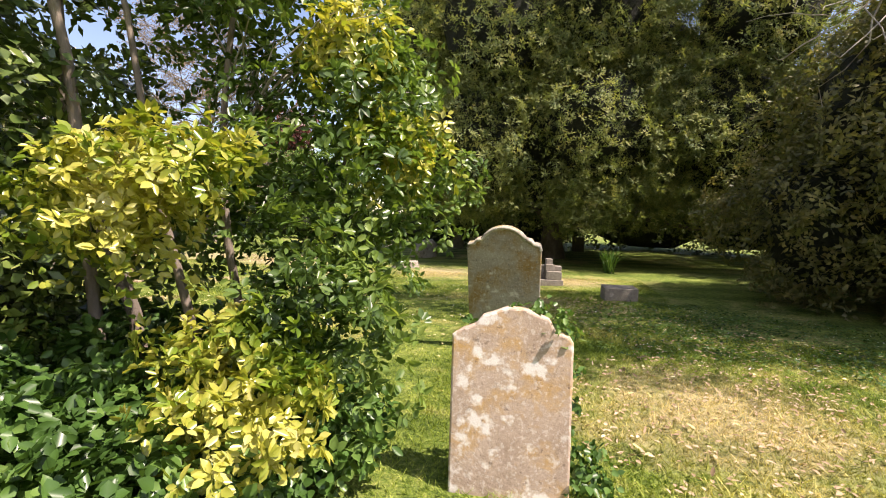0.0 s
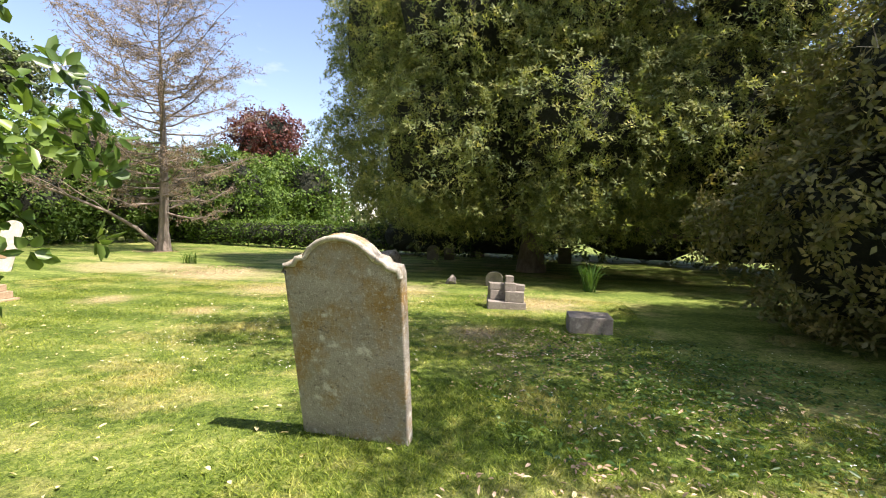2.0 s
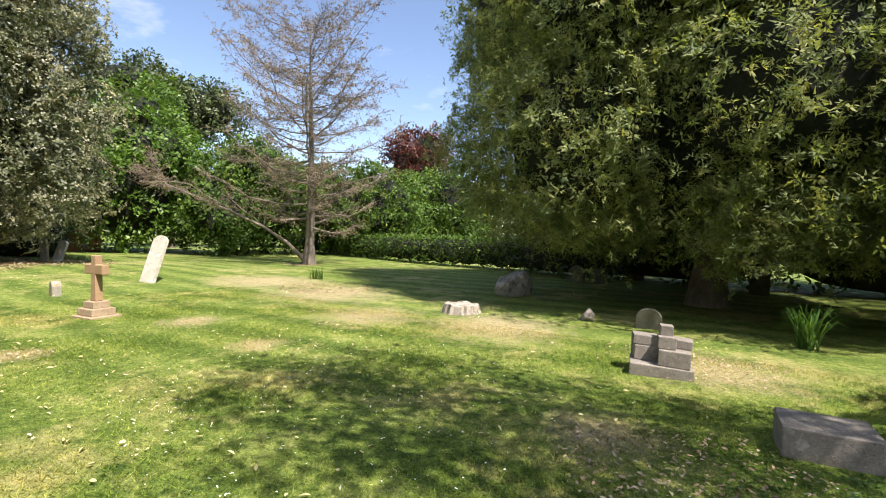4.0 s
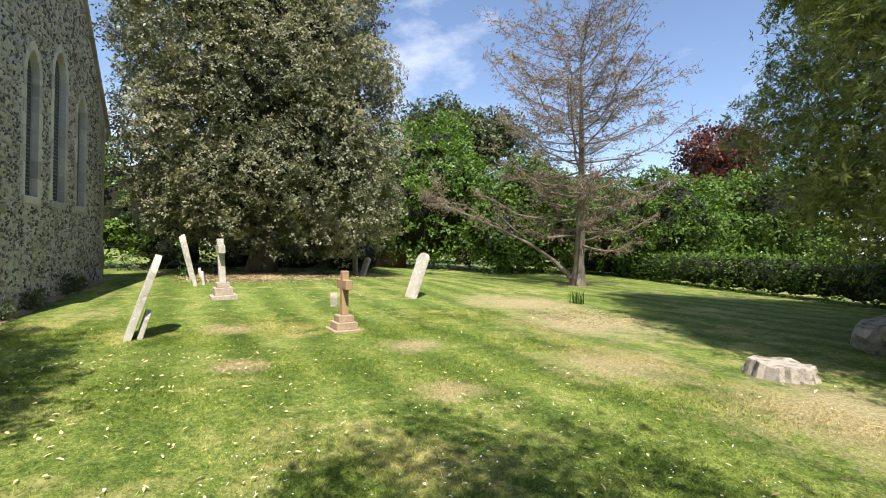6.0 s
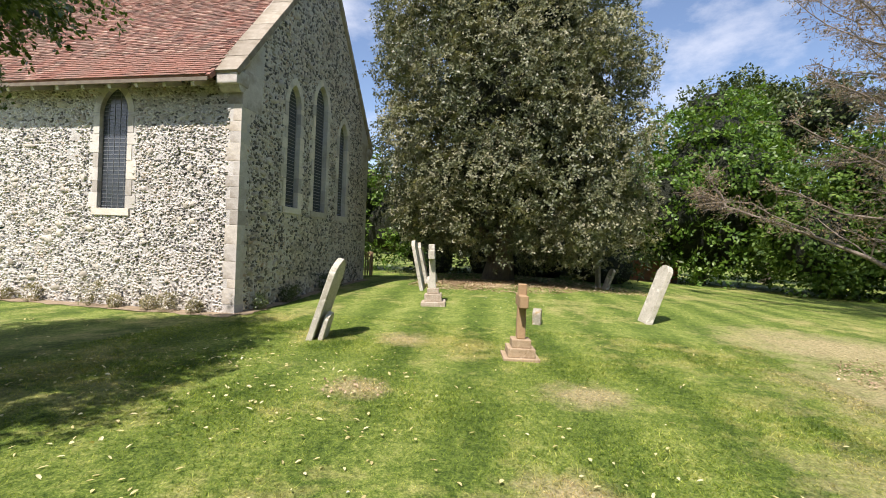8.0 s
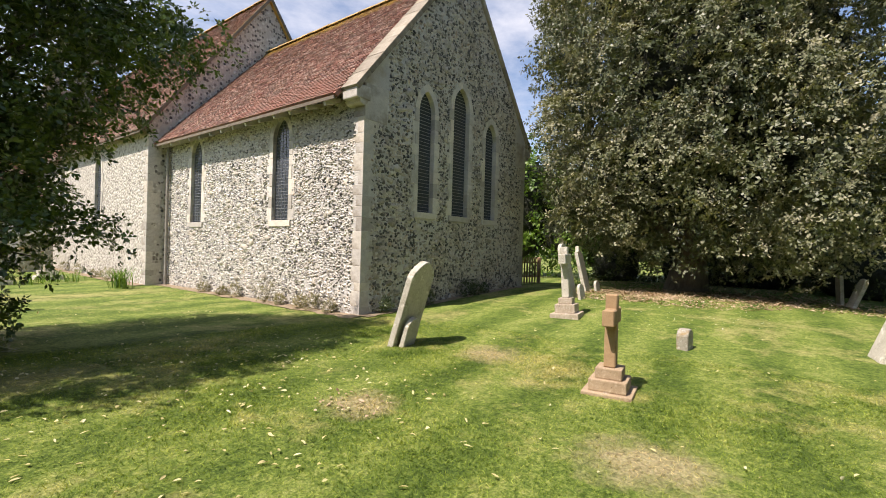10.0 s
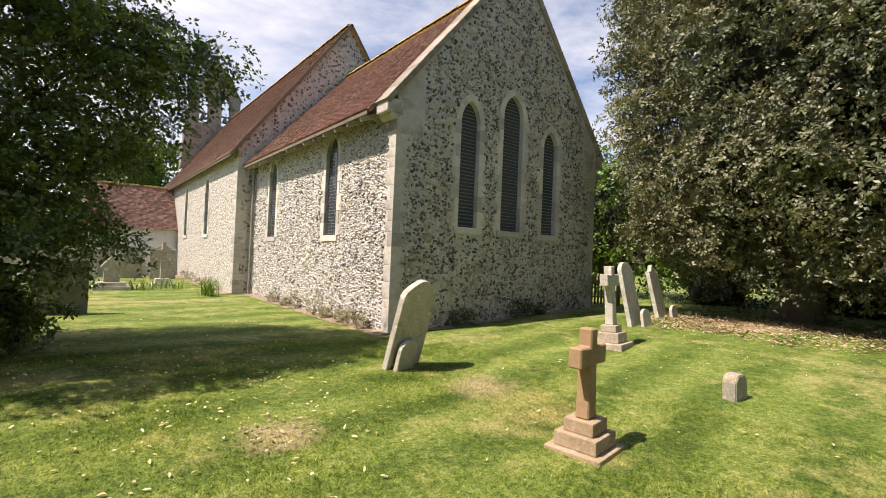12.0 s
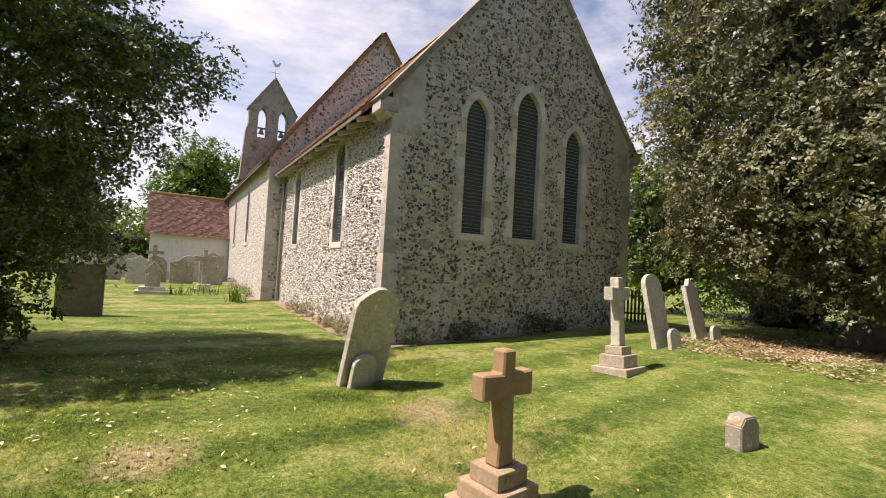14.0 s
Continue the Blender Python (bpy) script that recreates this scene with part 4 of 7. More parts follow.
def window(spec, place, wall, depth, seed):
    cu, w, sill, spring, top = spec
    r = random.Random(seed)
    outline = lancet(cu, w + 0.02, sill - 0.01, spring, top + 0.01)
    bm = bmesh.new()
    bm.faces.new([bm.verts.new(place(u, v, depth)) for u, v in outline])
    bmesh.ops.triangulate(bm, faces=bm.faces)
    win = cpart("window", bm, M_GLASS, "dark leaded lancet window")
    # lead bars
    bm = bmesh.new()
    pu = Vector(place(1, 0, 0)) - Vector(place(0, 0, 0))

    def bar(u0, v0, u1, v1, t):
        lo, hi = place(u0 - t, v0 - t, depth - 0.002), place(u1 + t, v1 + t, depth - 0.009)
        box(bm, [min(a, b) for a, b in zip(lo, hi)], [max(a, b) for a, b in zip(lo, hi)])

    v = sill + 0.06
    hw = w / 2
    while v < top - 0.06:
        lim = hw
        if v > spring:
            lim = hw * max(0.0, 1 - ((v - spring) / (top - spring)) ** 1.7)
        if lim > 0.04:
            bar(cu - lim, v, cu + lim, v, 0.006)
        v += 0.095
    for k in (range(1, 5) if depth < 0.12 else ()):
        u = cu - hw + w * k / 5
        z_end = spring + (top - spring) * (1 - abs(u - cu) / hw) ** 0.62
        bar(u, sill, u, z_end - 0.02, 0.004)
    part("lead_lattice", bm, M_LEAD, win)
    # sill
    lo, hi = place(cu - hw - 0.13, sill - 0.17, -0.045), place(cu + hw + 0.13, sill, depth - 0.01)
    part("sill", box(bmesh.new(), [min(a, b) for a, b in zip(lo, hi)], [max(a, b) for a, b in zip(lo, hi)], 0.012), M_TRIM, win)
    # jamb stones
    for side in (-1, 1):
        v, k = sill + 0.003, 0
        while v < spring - 0.02:
            h = min(r.uniform(0.28, 0.45), spring - v)
            wide = r.uniform(0.13, 0.17) if k % 2 else r.uniform(0.22, 0.30)
            lo, hi = place(cu + side * (hw - 0.004), v, -0.018), place(cu + side * (hw + wide), v + h - 0.008, depth - 0.02)
            part("jamb_stone", box(bmesh.new(), [min(a, b) for a, b in zip(lo, hi)], [max(a, b) for a, b in zip(lo, hi)], 0.008), M_TRIM, win)
            v += h
            k += 1
    # arch stones
    inner = lancet(cu, w - 0.008, sill, spring, top - 0.004)[1:-1]
    outer = lancet(cu, w, sill, spring, top, 0.16)[1:-1]
    for a in range(0, len(inner) - 1, 2):
        b = min(a + 2, len(inner) - 1)
        ring_pts = [inner[i] for i in range(a, b + 1)] + [outer[i] for i in range(b, a - 1, -1)]
        bm = bmesh.new()
        front = [bm.verts.new(place(u, v, -0.018)) for u, v in ring_pts]
        back = [bm.verts.new(place(u, v, depth - 0.02)) for u, v in ring_pts]
        bm.faces.new(front)
        bm.faces.new(back[::-1])
        for i in range(len(front)):
            j = (i + 1) % len(front)
            bm.faces.new((front[j], front[i], back[i], back[j]))
        bmesh.ops.recalc_face_normals(bm, faces=bm.faces)
        part("arch_stone", bm, M_TRIM, win)


for k, spec in enumerate(EAST):
    window(spec, place_east, east_wall, 0.14, 20 + k)
for k, spec in enumerate(SOUTH):
    window(spec, place_south, south_wall, 0.10, 30 + k)
for k, spec in enumerate(NAVE):
    window(spec, place_nave, nave_wall, 0.10, 40 + k)

# downpipe in the corner of nave and chancel
pipe = bmesh.new()
bmesh.ops.create_cone(pipe, cap_ends=True, segments=10, radius1=0.05, radius2=0.05, depth=5.3, matrix=Matrix.Translation((CX0 + 0.12, CY1 + 0.25, 2.4)))
pipe_ob = cpart("downpipe", pipe, M_PIPE, "grey cast-iron downpipe")
for z in (0.1, 1.6, 3.1, 4.6):
    bm = bmesh.new()
    bmesh.ops.create_cone(bm, cap_ends=True, segments=10, radius1=0.068, radius2=0.068, depth=0.1, matrix=Matrix.Translation((CX0 + 0.12, CY1 + 0.25, z)))
    part("pipe_collar", bm, M_PIPE, pipe_ob)

# bell gable at the west end
BX, BY = -14.1, -30.0
bell_wall = cpart("bell_gable", wall_panel(
    [(BX + 2.35, 8.0), (BX + 2.1, 12.3), (BX + 1.92, 12.9), (BX + 1.92, 14.15), (BX, 17.1), (BX - 1.92, 14.15), (BX - 1.92, 12.9), (BX - 2.1, 12.3), (BX - 2.35, 8.0)],
    [lancet(BX + 0.83, 0.72, 11.8, 13.6, 14.4), lancet(BX - 0.83, 0.72, 11.8, 13.6, 14.4)], lambda u, v, d: (u, BY - d, v), 0.8), M_GREYWALL := stone("bell_gable_stone", (0.20, 0.18, 0.15), (0.36, 0.32, 0.26), stain=(0.14, 0.12, 0.09), bump=0.5), "grey stone bell gable with two arched openings")
for sx in (1, -1):
    ln = math.hypot(1.98, 2.95) + 0.1
    ang = math.degrees(math.atan2(2.95, 1.98))
    bm = box(bmesh.new(), (0, -0.5, -0.02), (ln, 0.5, 0.1), 0.01)
    part("coping_stone", bm, M_GREYWALL, bell_wall, at=pose(BX + 2.0 * sx, BY - 0.4, 14.1) @ (Matrix.Rotation(math.pi, 4, "Z") if sx > 0 else Matrix.Identity(4)) @ pose(0, 0, 0, 0, -ang, 0))
    bm = bmesh.new()
    prof = [(0.0, 0.42), (0.10, 0.40), (0.15, 0.28), (0.18, 0.12), (0.27, 0.0), (0.24, 0.0), (0.0, 0.36)]
    bmesh.ops.spin(bm, geom=[bm.verts.new((x, 0, z)) for x, z in prof[:5]] and [bm.edges.new((a, b)) for a, b in zip(list(bm.verts)[:-1], list(bm.verts)[1:])] + list(bm.verts), cent=(0, 0, 0), axis=(0, 0, 1), angle=2 * math.pi, steps=14, use_duplicate=False)
    bmesh.ops.remove_doubles(bm, verts=bm.verts, dist=0.001)
    part("bell", bm, M_LEAD, bell_wall, "small dark bronze bell", at=pose(BX + 0.83 * sx, BY - 0.4, 12.2))
    part("bell_beam", box(bmesh.new(), (-0.42, -0.06, 0), (0.42, 0.06, 0.12)), M_TIMBER, bell_wall, at=pose(BX + 0.83 * sx, BY - 0.4, 12.62))
# weathercock
rod = bmesh.new()
bmesh.ops.create_cone(rod, cap_ends=True, segments=6, radius1=0.035, radius2=0.02, depth=1.2, matrix=Matrix.Translation((BX, BY - 0.4, 17.7)))
box(rod, (BX - 0.4, BY - 0.42, 17.75), (BX + 0.4, BY - 0.38, 17.79))
vane = cpart("weathercock", rod, M_VANE, "pale metal weathercock on a rod")
bm = bmesh.new()
cock = [(-0.30, 0.05), (-0.42, 0.32), (-0.30, 0.42), (-0.16, 0.22), (0.02, 0.18), (0.12, 0.42), (0.22, 0.50), (0.34, 0.38), (0.26, 0.30), (0.20, 0.08), (0.04, -0.06), (-0.14, -0.06)]
bm.faces.new([bm.verts.new((BX + x, BY - 0.4, 18.36 + z)) for x, z in cock])
ext = bmesh.ops.extrude_face_region(bm, geom=list(bm.faces))
bmesh.ops.translate(bm, vec=(0, 0.03, 0), verts=[g for g in ext["geom"] if isinstance(g, bmesh.types.BMVert)])
part("cock", bm, M_VANE, vane)

# porch on the nave's side: white rendered wall, tiled roof
PX, PY = -6.1, -22.0
porch_wall = cpart("porch_wall", box(bmesh.new(), (PX, PY - 4.6, BASE), (NX0, PY, 2.75)), M_RENDER, "white rendered porch wall with upright battens")
for k in range(9):
    x = PX - 0.25 - k * 0.52
    part("batten", box(bmesh.new(), (x - 0.03, PY, 0.3), (x + 0.03, PY + 0.035, 2.7), 0.005), M_RENDER, porch_wall)
part("plinth", box(bmesh.new(), (NX0 + 0.01, PY, BASE), (PX, PY + 0.05, 0.3)), M_MORTAR, porch_wall)
bm = bmesh.new()
pts = [(PX + 0.3, PY + 0.3, 2.65), (NX0, PY + 0.3, 2.65), (NX0, PY - 2.3, 5.45), (PX + 0.3, PY - 2.3, 5.45), (PX + 0.3, PY - 4.9, 2.65), (NX0, PY - 4.9, 2.65)]
vs = [bm.verts.new(p) for p in pts]
for q in ((0, 3, 2, 1), (3, 4, 5, 2), (0, 4, 3), (0, 1, 5, 4), (1, 2, 5)):
    bm.faces.new([vs[i] for i in q])
bmesh.ops.recalc_face_normals(bm, faces=bm.faces)
porch_roof = cpart("porch_roof", bm, M_TILE, "red tiled porch roof")
v, f = tile_arrays(PY + 0.36, PY - 2.3, 2.62, 5.48, NX0, PX + 0.3, tw=0.17, gauge=0.11, seed=9)
v = v[:, [1, 0, 2]]
tagged(part("roof_tiles", mesh_np("roof_tiles", v, f[:, ::-1].copy()), M_TILE, porch_roof), kind="stuff")
part("ridge_cap", box(bmesh.new(), (NX0, PY - 2.42, 5.44), (PX + 0.32, PY - 2.18, 5.56), 0.03), M_RIDGE, porch_roof)


# flints in the chancel walls
def flint_rings(r, n):
    """Ring offsets of n irregular six-sided stones, in the wall's plane."""
    ang = np.arange(6)[None, :] * 2 * math.pi / 6 + r.uniform(0, 6.28, (n, 1)) + r.normal(size=(n, 6)) * 0.2
    rad = r.uniform(0.7, 1.25, (n, 6))
    return np.stack([np.cos(ang) * rad, np.sin(ang) * rad], axis=-1)


FLINT_FACES = [[i, (i + 1) % 6, 6 + (i + 1) % 6, 6 + i] for i in range(6)] + [[6, 7, 8, 9], [6, 9, 10, 11]]


def flint_places(r, u0, u1, v0, v1, inside, wide=1.0, bare=0.62, tall=1.0):
    """Stones in small uneven stacks, so that no course runs far."""
    got = []
    ub = u0
    while ub < u1:
        bw = r.uniform(0.22, 0.5)
        v = v0 - r.uniform(0, 0.1)
        while v < v1:
            h = tall * r.uniform(0.036, 0.078)
            u = ub - r.uniform(0, 0.06)
            while u < ub + bw - 0.02:
                w = wide * r.uniform(0.042, 0.10) * (1.5 if r.uniform() < 0.15 else 1.0)
                cu, cv = u + w / 2, v + h / 2 + r.normal() * 0.014
                smear = 0.5 + 0.5 * noise.noise(Vector((cu * 0.9, cv * 1.3, u0))) + 0.3 * noise.noise(Vector((cu * 3.1, cv * 3.6, u1)))
                if r.uniform() > (0.55 if smear > bare else 0.05) and inside(cu, cv):
                    s = r.uniform(0.8, 1.2)
                    got.append((cu, cv, w * 0.54 * s, h * 0.56 * s, r.normal() * 0.45))
                u += w + r.uniform(-0.004, 0.014)
            v += h
        ub += bw
    return np.array(got)


def flint_arrays(r, q, place_n):
    """place_n(u, v, d) on arrays."""
    n = len(q)
    ring = flint_rings(r, n)
    proud = r.uniform(0.002, 0.022, n)
    slant = r.normal(size=(n, 2)) * 0.012
    tip = slant[:, :1] * ring[:, :, 0] + slant[:, 1:] * ring[:, :, 1] + r.normal(size=(n, 6)) * 0.004
    rows = []
    for scale, deep in ((1.0, 0.012), (0.84, None)):
        ru, rw = ring[:, :, 0] * q[:, 2:3] * scale, ring[:, :, 1] * q[:, 3:4] * scale
        co, si = np.cos(q[:, 4:5]), np.sin(q[:, 4:5])
        u = q[:, 0:1] + ru * co - rw * si
        w = q[:, 1:2] + ru * si + rw * co
        d = np.full((n, 6), deep) if deep is not None else -(proud[:, None] + tip)
        rows.append(place_n(u, w, d))
    v = np.concatenate(rows, axis=1)
    f4 = np.arange(n)[:, None, None] * 12 + np.array(FLINT_FACES)[None]
    return v, f4.reshape(-1, 4).astype(np.int32)


def near_window(u, v, specs):
    for cu, w, sill, spring, top in specs:
        if abs(u - cu) < w / 2 + 0.2 and sill - 0.2 < v < spring:
            return True
        if v >= spring and v < top + 0.22 and abs(u - cu) < (w / 2 + 0.2) * max(0.12, 1 - ((v - spring) / (top + 0.25 - spring)) ** 1.8):
            return True
    return False


def in_east(u, v):
    if u > CX0 - 0.3 or u < CX1 + 0.3:
        return False
    if v > G_EAVE - 0.98 and (u > CX0 - 0.8 or u < CX1 + 0.75):
        return False
    return v < slope_z(u, G_EAVE, G_APEX, CX0, CXM) - 0.12 and not near_window(u, v, EAST)


def in_south(u, v):
    return CY1 + 0.05 < u < CY0 - 0.32 and v < C_EAVE + 0.22 and not near_window(u, v, SOUTH)


r_f = np.random.default_rng(11)
q_e = flint_places(r_f, CX1 + 0.3, CX0 - 0.3, -0.2, G_APEX, in_east, 1.25, 0.8, 1.3)
q_s = flint_places(r_f, CY1, CY0 - 0.2, -0.2, C_EAVE + 0.22, in_south, 1.2, 0.75, 0.8)
pick = (q_e[:, 0] > -13.2) & (q_e[:, 1] > 0.5) & (q_e[:, 1] < 2.1)
singles = np.flatnonzero(pick)[:300]
rest = np.ones(len(q_e), dtype=bool)
rest[singles] = False
v, f = flint_arrays(r_f, q_e[rest], lambda u, w, d: np.stack([u, CY0 - d, w], axis=-1))
tagged(part("flint_facing", mesh_np("flint_facing", v.reshape(-1, 3), f[:, ::-1].copy()), M_FLINT, east_wall, "knapped grey and white flints"), kind="stuff")
v, f = flint_arrays(r_f, q_s, lambda u, w, d: np.stack([CX0 - d, u, w], axis=-1))
tagged(part("flint_facing", mesh_np("flint_facing", v.reshape(-1, 3), f), M_FLINT_SUNLIT, south_wall, "pale and dark flints set in mortar"), kind="stuff")
v, f = flint_arrays(r_f, q_e[singles], lambda u, w, d: np.stack([u, CY0 - d, w], axis=-1))
f_one = np.array(FLINT_FACES, dtype=np.int32)
# larger pale rubble blocks among the flints
def rubble(n, u0, u1, v0, v1, inside, place_n, parent, seed, flip):
    r = np.random.default_rng(seed)
    got = []
    while len(got) < n:
        u, w = r.uniform(u0, u1), r.uniform(v0, v1)
        if inside(u, w) and inside(u - 0.15, w) and inside(u + 0.15, w + 0.1):
            got.append((u, w, r.uniform(0.06, 0.19), r.uniform(0.05, 0.12), r.normal() * 0.08))
    v, f = flint_arrays(r, np.array(got), lambda a, b2, d: place_n(a, b2, d - 0.012))
    tagged(part("rubble_facing", mesh_np("rubble_facing", v.reshape(-1, 3), f[:, ::-1].copy() if flip else f), M_RUBBLE, parent), kind="stuff")


rubble(170, CX1, CX0, -0.1, G_APEX, in_east, lambda u, w, d: np.stack([u, CY0 - d, w], axis=-1), east_wall, 12, True)
rubble(95, CY1, CY0, -0.1, C_EAVE, in_south, lambda u, w, d: np.stack([CX0 - d, u, w], axis=-1), south_wall, 13, False)
make_flint_shapes = [mesh_np("flint", v[k * 9] - v[k * 9].mean(axis=0), f_one[:, ::-1].copy()) for k in range(24)]


def make_flint_single():
    mat, nt, bsdf = node_mat("single_flint")
    col = n_ramp(nt, n_object(nt), FLINT_DARK)
    fine = n_noise(nt, nt.nodes.new("ShaderNodeNewGeometry").outputs["Position"], 40.0, 4.0, 0.7)
    col = n_mix(nt, 0.55, col, n_ramp(nt, fine, [(0.35, (0.20, 0.18, 0.15)), (0.62, (0.60, 0.54, 0.44))]), "OVERLAY")
    nt.links.new(col, bsdf.inputs["Base Color"])
    bsdf.inputs["Roughness"].default_value = 0.5
    return mat


M_FLINT_ONE = make_flint_single()
for k, idx in enumerate(singles):
    part("flint", make_flint_shapes[k % 24], M_FLINT_ONE, east_wall, at=Matrix.Translation(Vector(v[k].mean(axis=0))))


# ---- graves ----
def top_outline(style, w, h):
    """Half-turn round the top of a headstone from the right shoulder to the left; w wide, h high."""
    hw = w / 2
    pts = []
    if style == "shoulders":          # raised arch between stepped shoulders
        s = h - 0.19 * w / 0.8
        pts += [(hw, s - 0.05), (hw - 0.015, s), (hw - 0.10 * w, s + 0.012), (hw - 0.13 * w, s + 0.05), (hw - 0.20 * w, s + 0.06)]
        for i in range(9):
            a = math.radians(28 + 124 * i / 8)
            r0 = (hw - 0.20 * w) / math.cos(math.radians(28))
            pts.append((r0 * math.cos(a), s + 0.06 + (h - s - 0.06) * (math.sin(a) - math.sin(math.radians(28))) / (1 - math.sin(math.radians(28)))))
        pts += [(-hw + 0.20 * w, s + 0.06), (-hw + 0.13 * w, s + 0.05), (-hw + 0.10 * w, s + 0.012), (-hw + 0.015, s), (-hw, s - 0.05)]
    elif style == "worn":             # low worn peak
        pts += [(hw, h - 0.17), (hw - 0.02, h - 0.14), (hw * 0.72, h - 0.115), (hw * 0.60, h - 0.05), (hw * 0.40, h - 0.03), (hw * 0.2, h - 0.002), (-hw * 0.1, h), (-hw * 0.28, h - 0.025), (-hw * 0.5, h - 0.05), (-hw * 0.62, h - 0.10), (-hw * 0.85, h - 0.13), (-hw, h - 0.16)]
    elif style == "gothic":           # low point with cut corners
        pts += [(hw, h - 0.26), (hw * 0.88, h - 0.18), (hw * 0.55, h - 0.08), (hw * 0.2, h - 0.01), (0, h), (-hw * 0.2, h - 0.01), (-hw * 0.55, h - 0.08), (-hw * 0.88, h - 0.18), (-hw, h - 0.26)]
    elif style == "square":
        pts += [(hw, h - 0.02), (hw - 0.02, h), (-hw + 0.02, h), (-hw, h - 0.02)]
    elif style == "ogee":
        for i in range(13):
            u = 1 - i / 6
            pts.append((hw * u, h - 0.2 * abs(u) ** 1.4 + 0.05 * math.cos(u * 6.2) - 0.05))
    else:                             # round top
        for i in range(13):
            a = math.pi * i / 12
            pts.append((hw * math.cos(a), h - hw * 0.85 + hw * 0.85 * math.sin(a)))
    return pts


def slab_mesh(style, w, h, thick, bury=0.3, bevel=0.012, taper=0.0):
    bm = bmesh.new()
    ring_pts = [(-w / 2 * (1 - taper), -bury), (w / 2 * (1 - taper), -bury)] + top_outline(style, w, h)
    face = bm.faces.new([bm.verts.new((x, -thick / 2, z)) for x, z in ring_pts])
    ext = bmesh.ops.extrude_face_region(bm, geom=[face])
    bmesh.ops.translate(bm, vec=(0, thick, 0), verts=[g for g in ext["geom"] if isinstance(g, bmesh.types.BMVert)])
    bmesh.ops.recalc_face_normals(bm, faces=bm.faces)
    rim = [e for e in bm.edges if abs(e.verts[0].co.y - e.verts[1].co.y) < 1e-5]
    bmesh.ops.bevel(bm, geom=rim, offset=bevel, segments=2, profile=0.5, affect="EDGES")
    return bm


def headstone(x, y, style, w, h, thick, material, label, lean=0.0, side=0.0, turn=0.0, dig=0.0, taper=0.0, group="headstones"):
    ob = part("headstone", slab_mesh(style, w, h, thick, taper=taper), material)
    ob.matrix_basis = pose(x, y, ground_z(x, y) - dig, -lean, side, turn)
    return tagged(ob, label, "headstone", group)


def footstone(x, y, w, h, thick, material, label, lean=0.0, turn=0.0):
    ob = part("footstone", slab_mesh("round", w, h, thick, 0.15, 0.01), material)
    ob.matrix_basis = pose(x, y, ground_z(x, y), -lean, 0, turn)
    return tagged(ob, label, "footstone", "footstones")


def stone_cross(x, y, h, arm, shaft, steps, material, base_material, label, lean=0.0, turn=0.0, arm_z=0.76, group="", top_w=0.8):
    """A cross on stepped blocks; steps: (width, depth, height) from below. Arms run along x."""
    z0 = ground_z(x, y)
    ob = empty("stone_cross", pose(x, y, z0, -lean, 0, turn), label, "cross", group)
    z = -0.12
    for k, (w, d, sh) in enumerate(steps):
        part("base_step", box(bmesh.new(), (-w / 2, -d / 2, z), (w / 2, d / 2, z + sh + (0.12 if k == 0 else 0)), 0.014), base_material, ob)
        z += sh + (0.12 if k == 0 else 0) + 0.001
    bm = bmesh.new()
    s, t = shaft / 2, shaft / 2 * top_w
    az0, az1 = h * arm_z, h * arm_z + shaft * 1.05
    a = arm / 2
    ring_pts = [(-s * 1.12, z), (s * 1.12, z), (s, z + 0.10), (t, az0), (a, az0 - 0.01), (a, az1 + 0.01), (t, az1), (t, h), (-t, h), (-t, az1), (-a, az1 + 0.01), (-a, az0 - 0.01), (-t, az0), (-s, z + 0.10)]
    face = bm.faces.new([bm.verts.new((px, -s * 0.82, pz)) for px, pz in ring_pts])
    ext = bmesh.ops.extrude_face_region(bm, geom=[face])
    bmesh.ops.translate(bm, vec=(0, s * 1.64, 0), verts=[g for g in ext["geom"] if isinstance(g, bmesh.types.BMVert)])
    bmesh.ops.recalc_face_normals(bm, faces=bm.faces)
    bmesh.ops.bevel(bm, geom=list(bm.edges), offset=0.013, segments=1, affect="EDGES")
    part("cross", bm, material, ob)
    return ob


# by the start of the walk
headstone(-0.17, 2.42, "worn", 0.64, 1.02, 0.10, M_PINK, "pinkish worn headstone with white lichen blotches and ivy", lean=4, turn=2)
tall_stone = headstone(-0.48, 5.52, "shoulders", 0.84, 1.50, 0.11, M_HEAD, "tall grey headstone with arched top and ochre lichen", lean=-11.5, turn=-1, taper=0.04)
# moulded lip along the arched top
lip_line = [(x * 0.985, -0.062, z - 0.012) for x, z in top_outline("shoulders", 0.84, 1.50)]
lip = part("moulded_lip", tube_mesh("moulded_lip", [(np.array(lip_line), 0.02 * np.ones(len(lip_line)))], 7), M_GREY, tall_stone, "paler worn moulding along the top")
# ledger block and broken cross
b = part("grave_block", box(bmesh.new(), (-0.33, -0.24, -0.1), (0.33, 0.24, 0.27), 0.015), M_CONCRETE)
b.matrix_basis = pose(1.48, 10.15, ground_z(1.48, 10.15), 2, 0, 4)
tagged(b, "low dark grey stone block sunk in grass", "grave marker")
g = empty("broken_cross_grave", pose(-0.02, 11.95, ground_z(0, 11.95), 0, 2.0, 10), "broken grey cross lying against its stepped plinth", "grave marker")
part("base_step", box(bmesh.new(), (-0.38, -0.28, -0.12), (0.38, 0.28, 0.15), 0.014), M_CONCRETE, g)
part("base_step", box(bmesh.new(), (-0.05, -0.24, 0), (0.33, 0.24, 0.21), 0.014), M_CONCRETE, g, "slipped block of the second step", at=pose(0.02, 0.0, 0.151, 0, 0, -4))
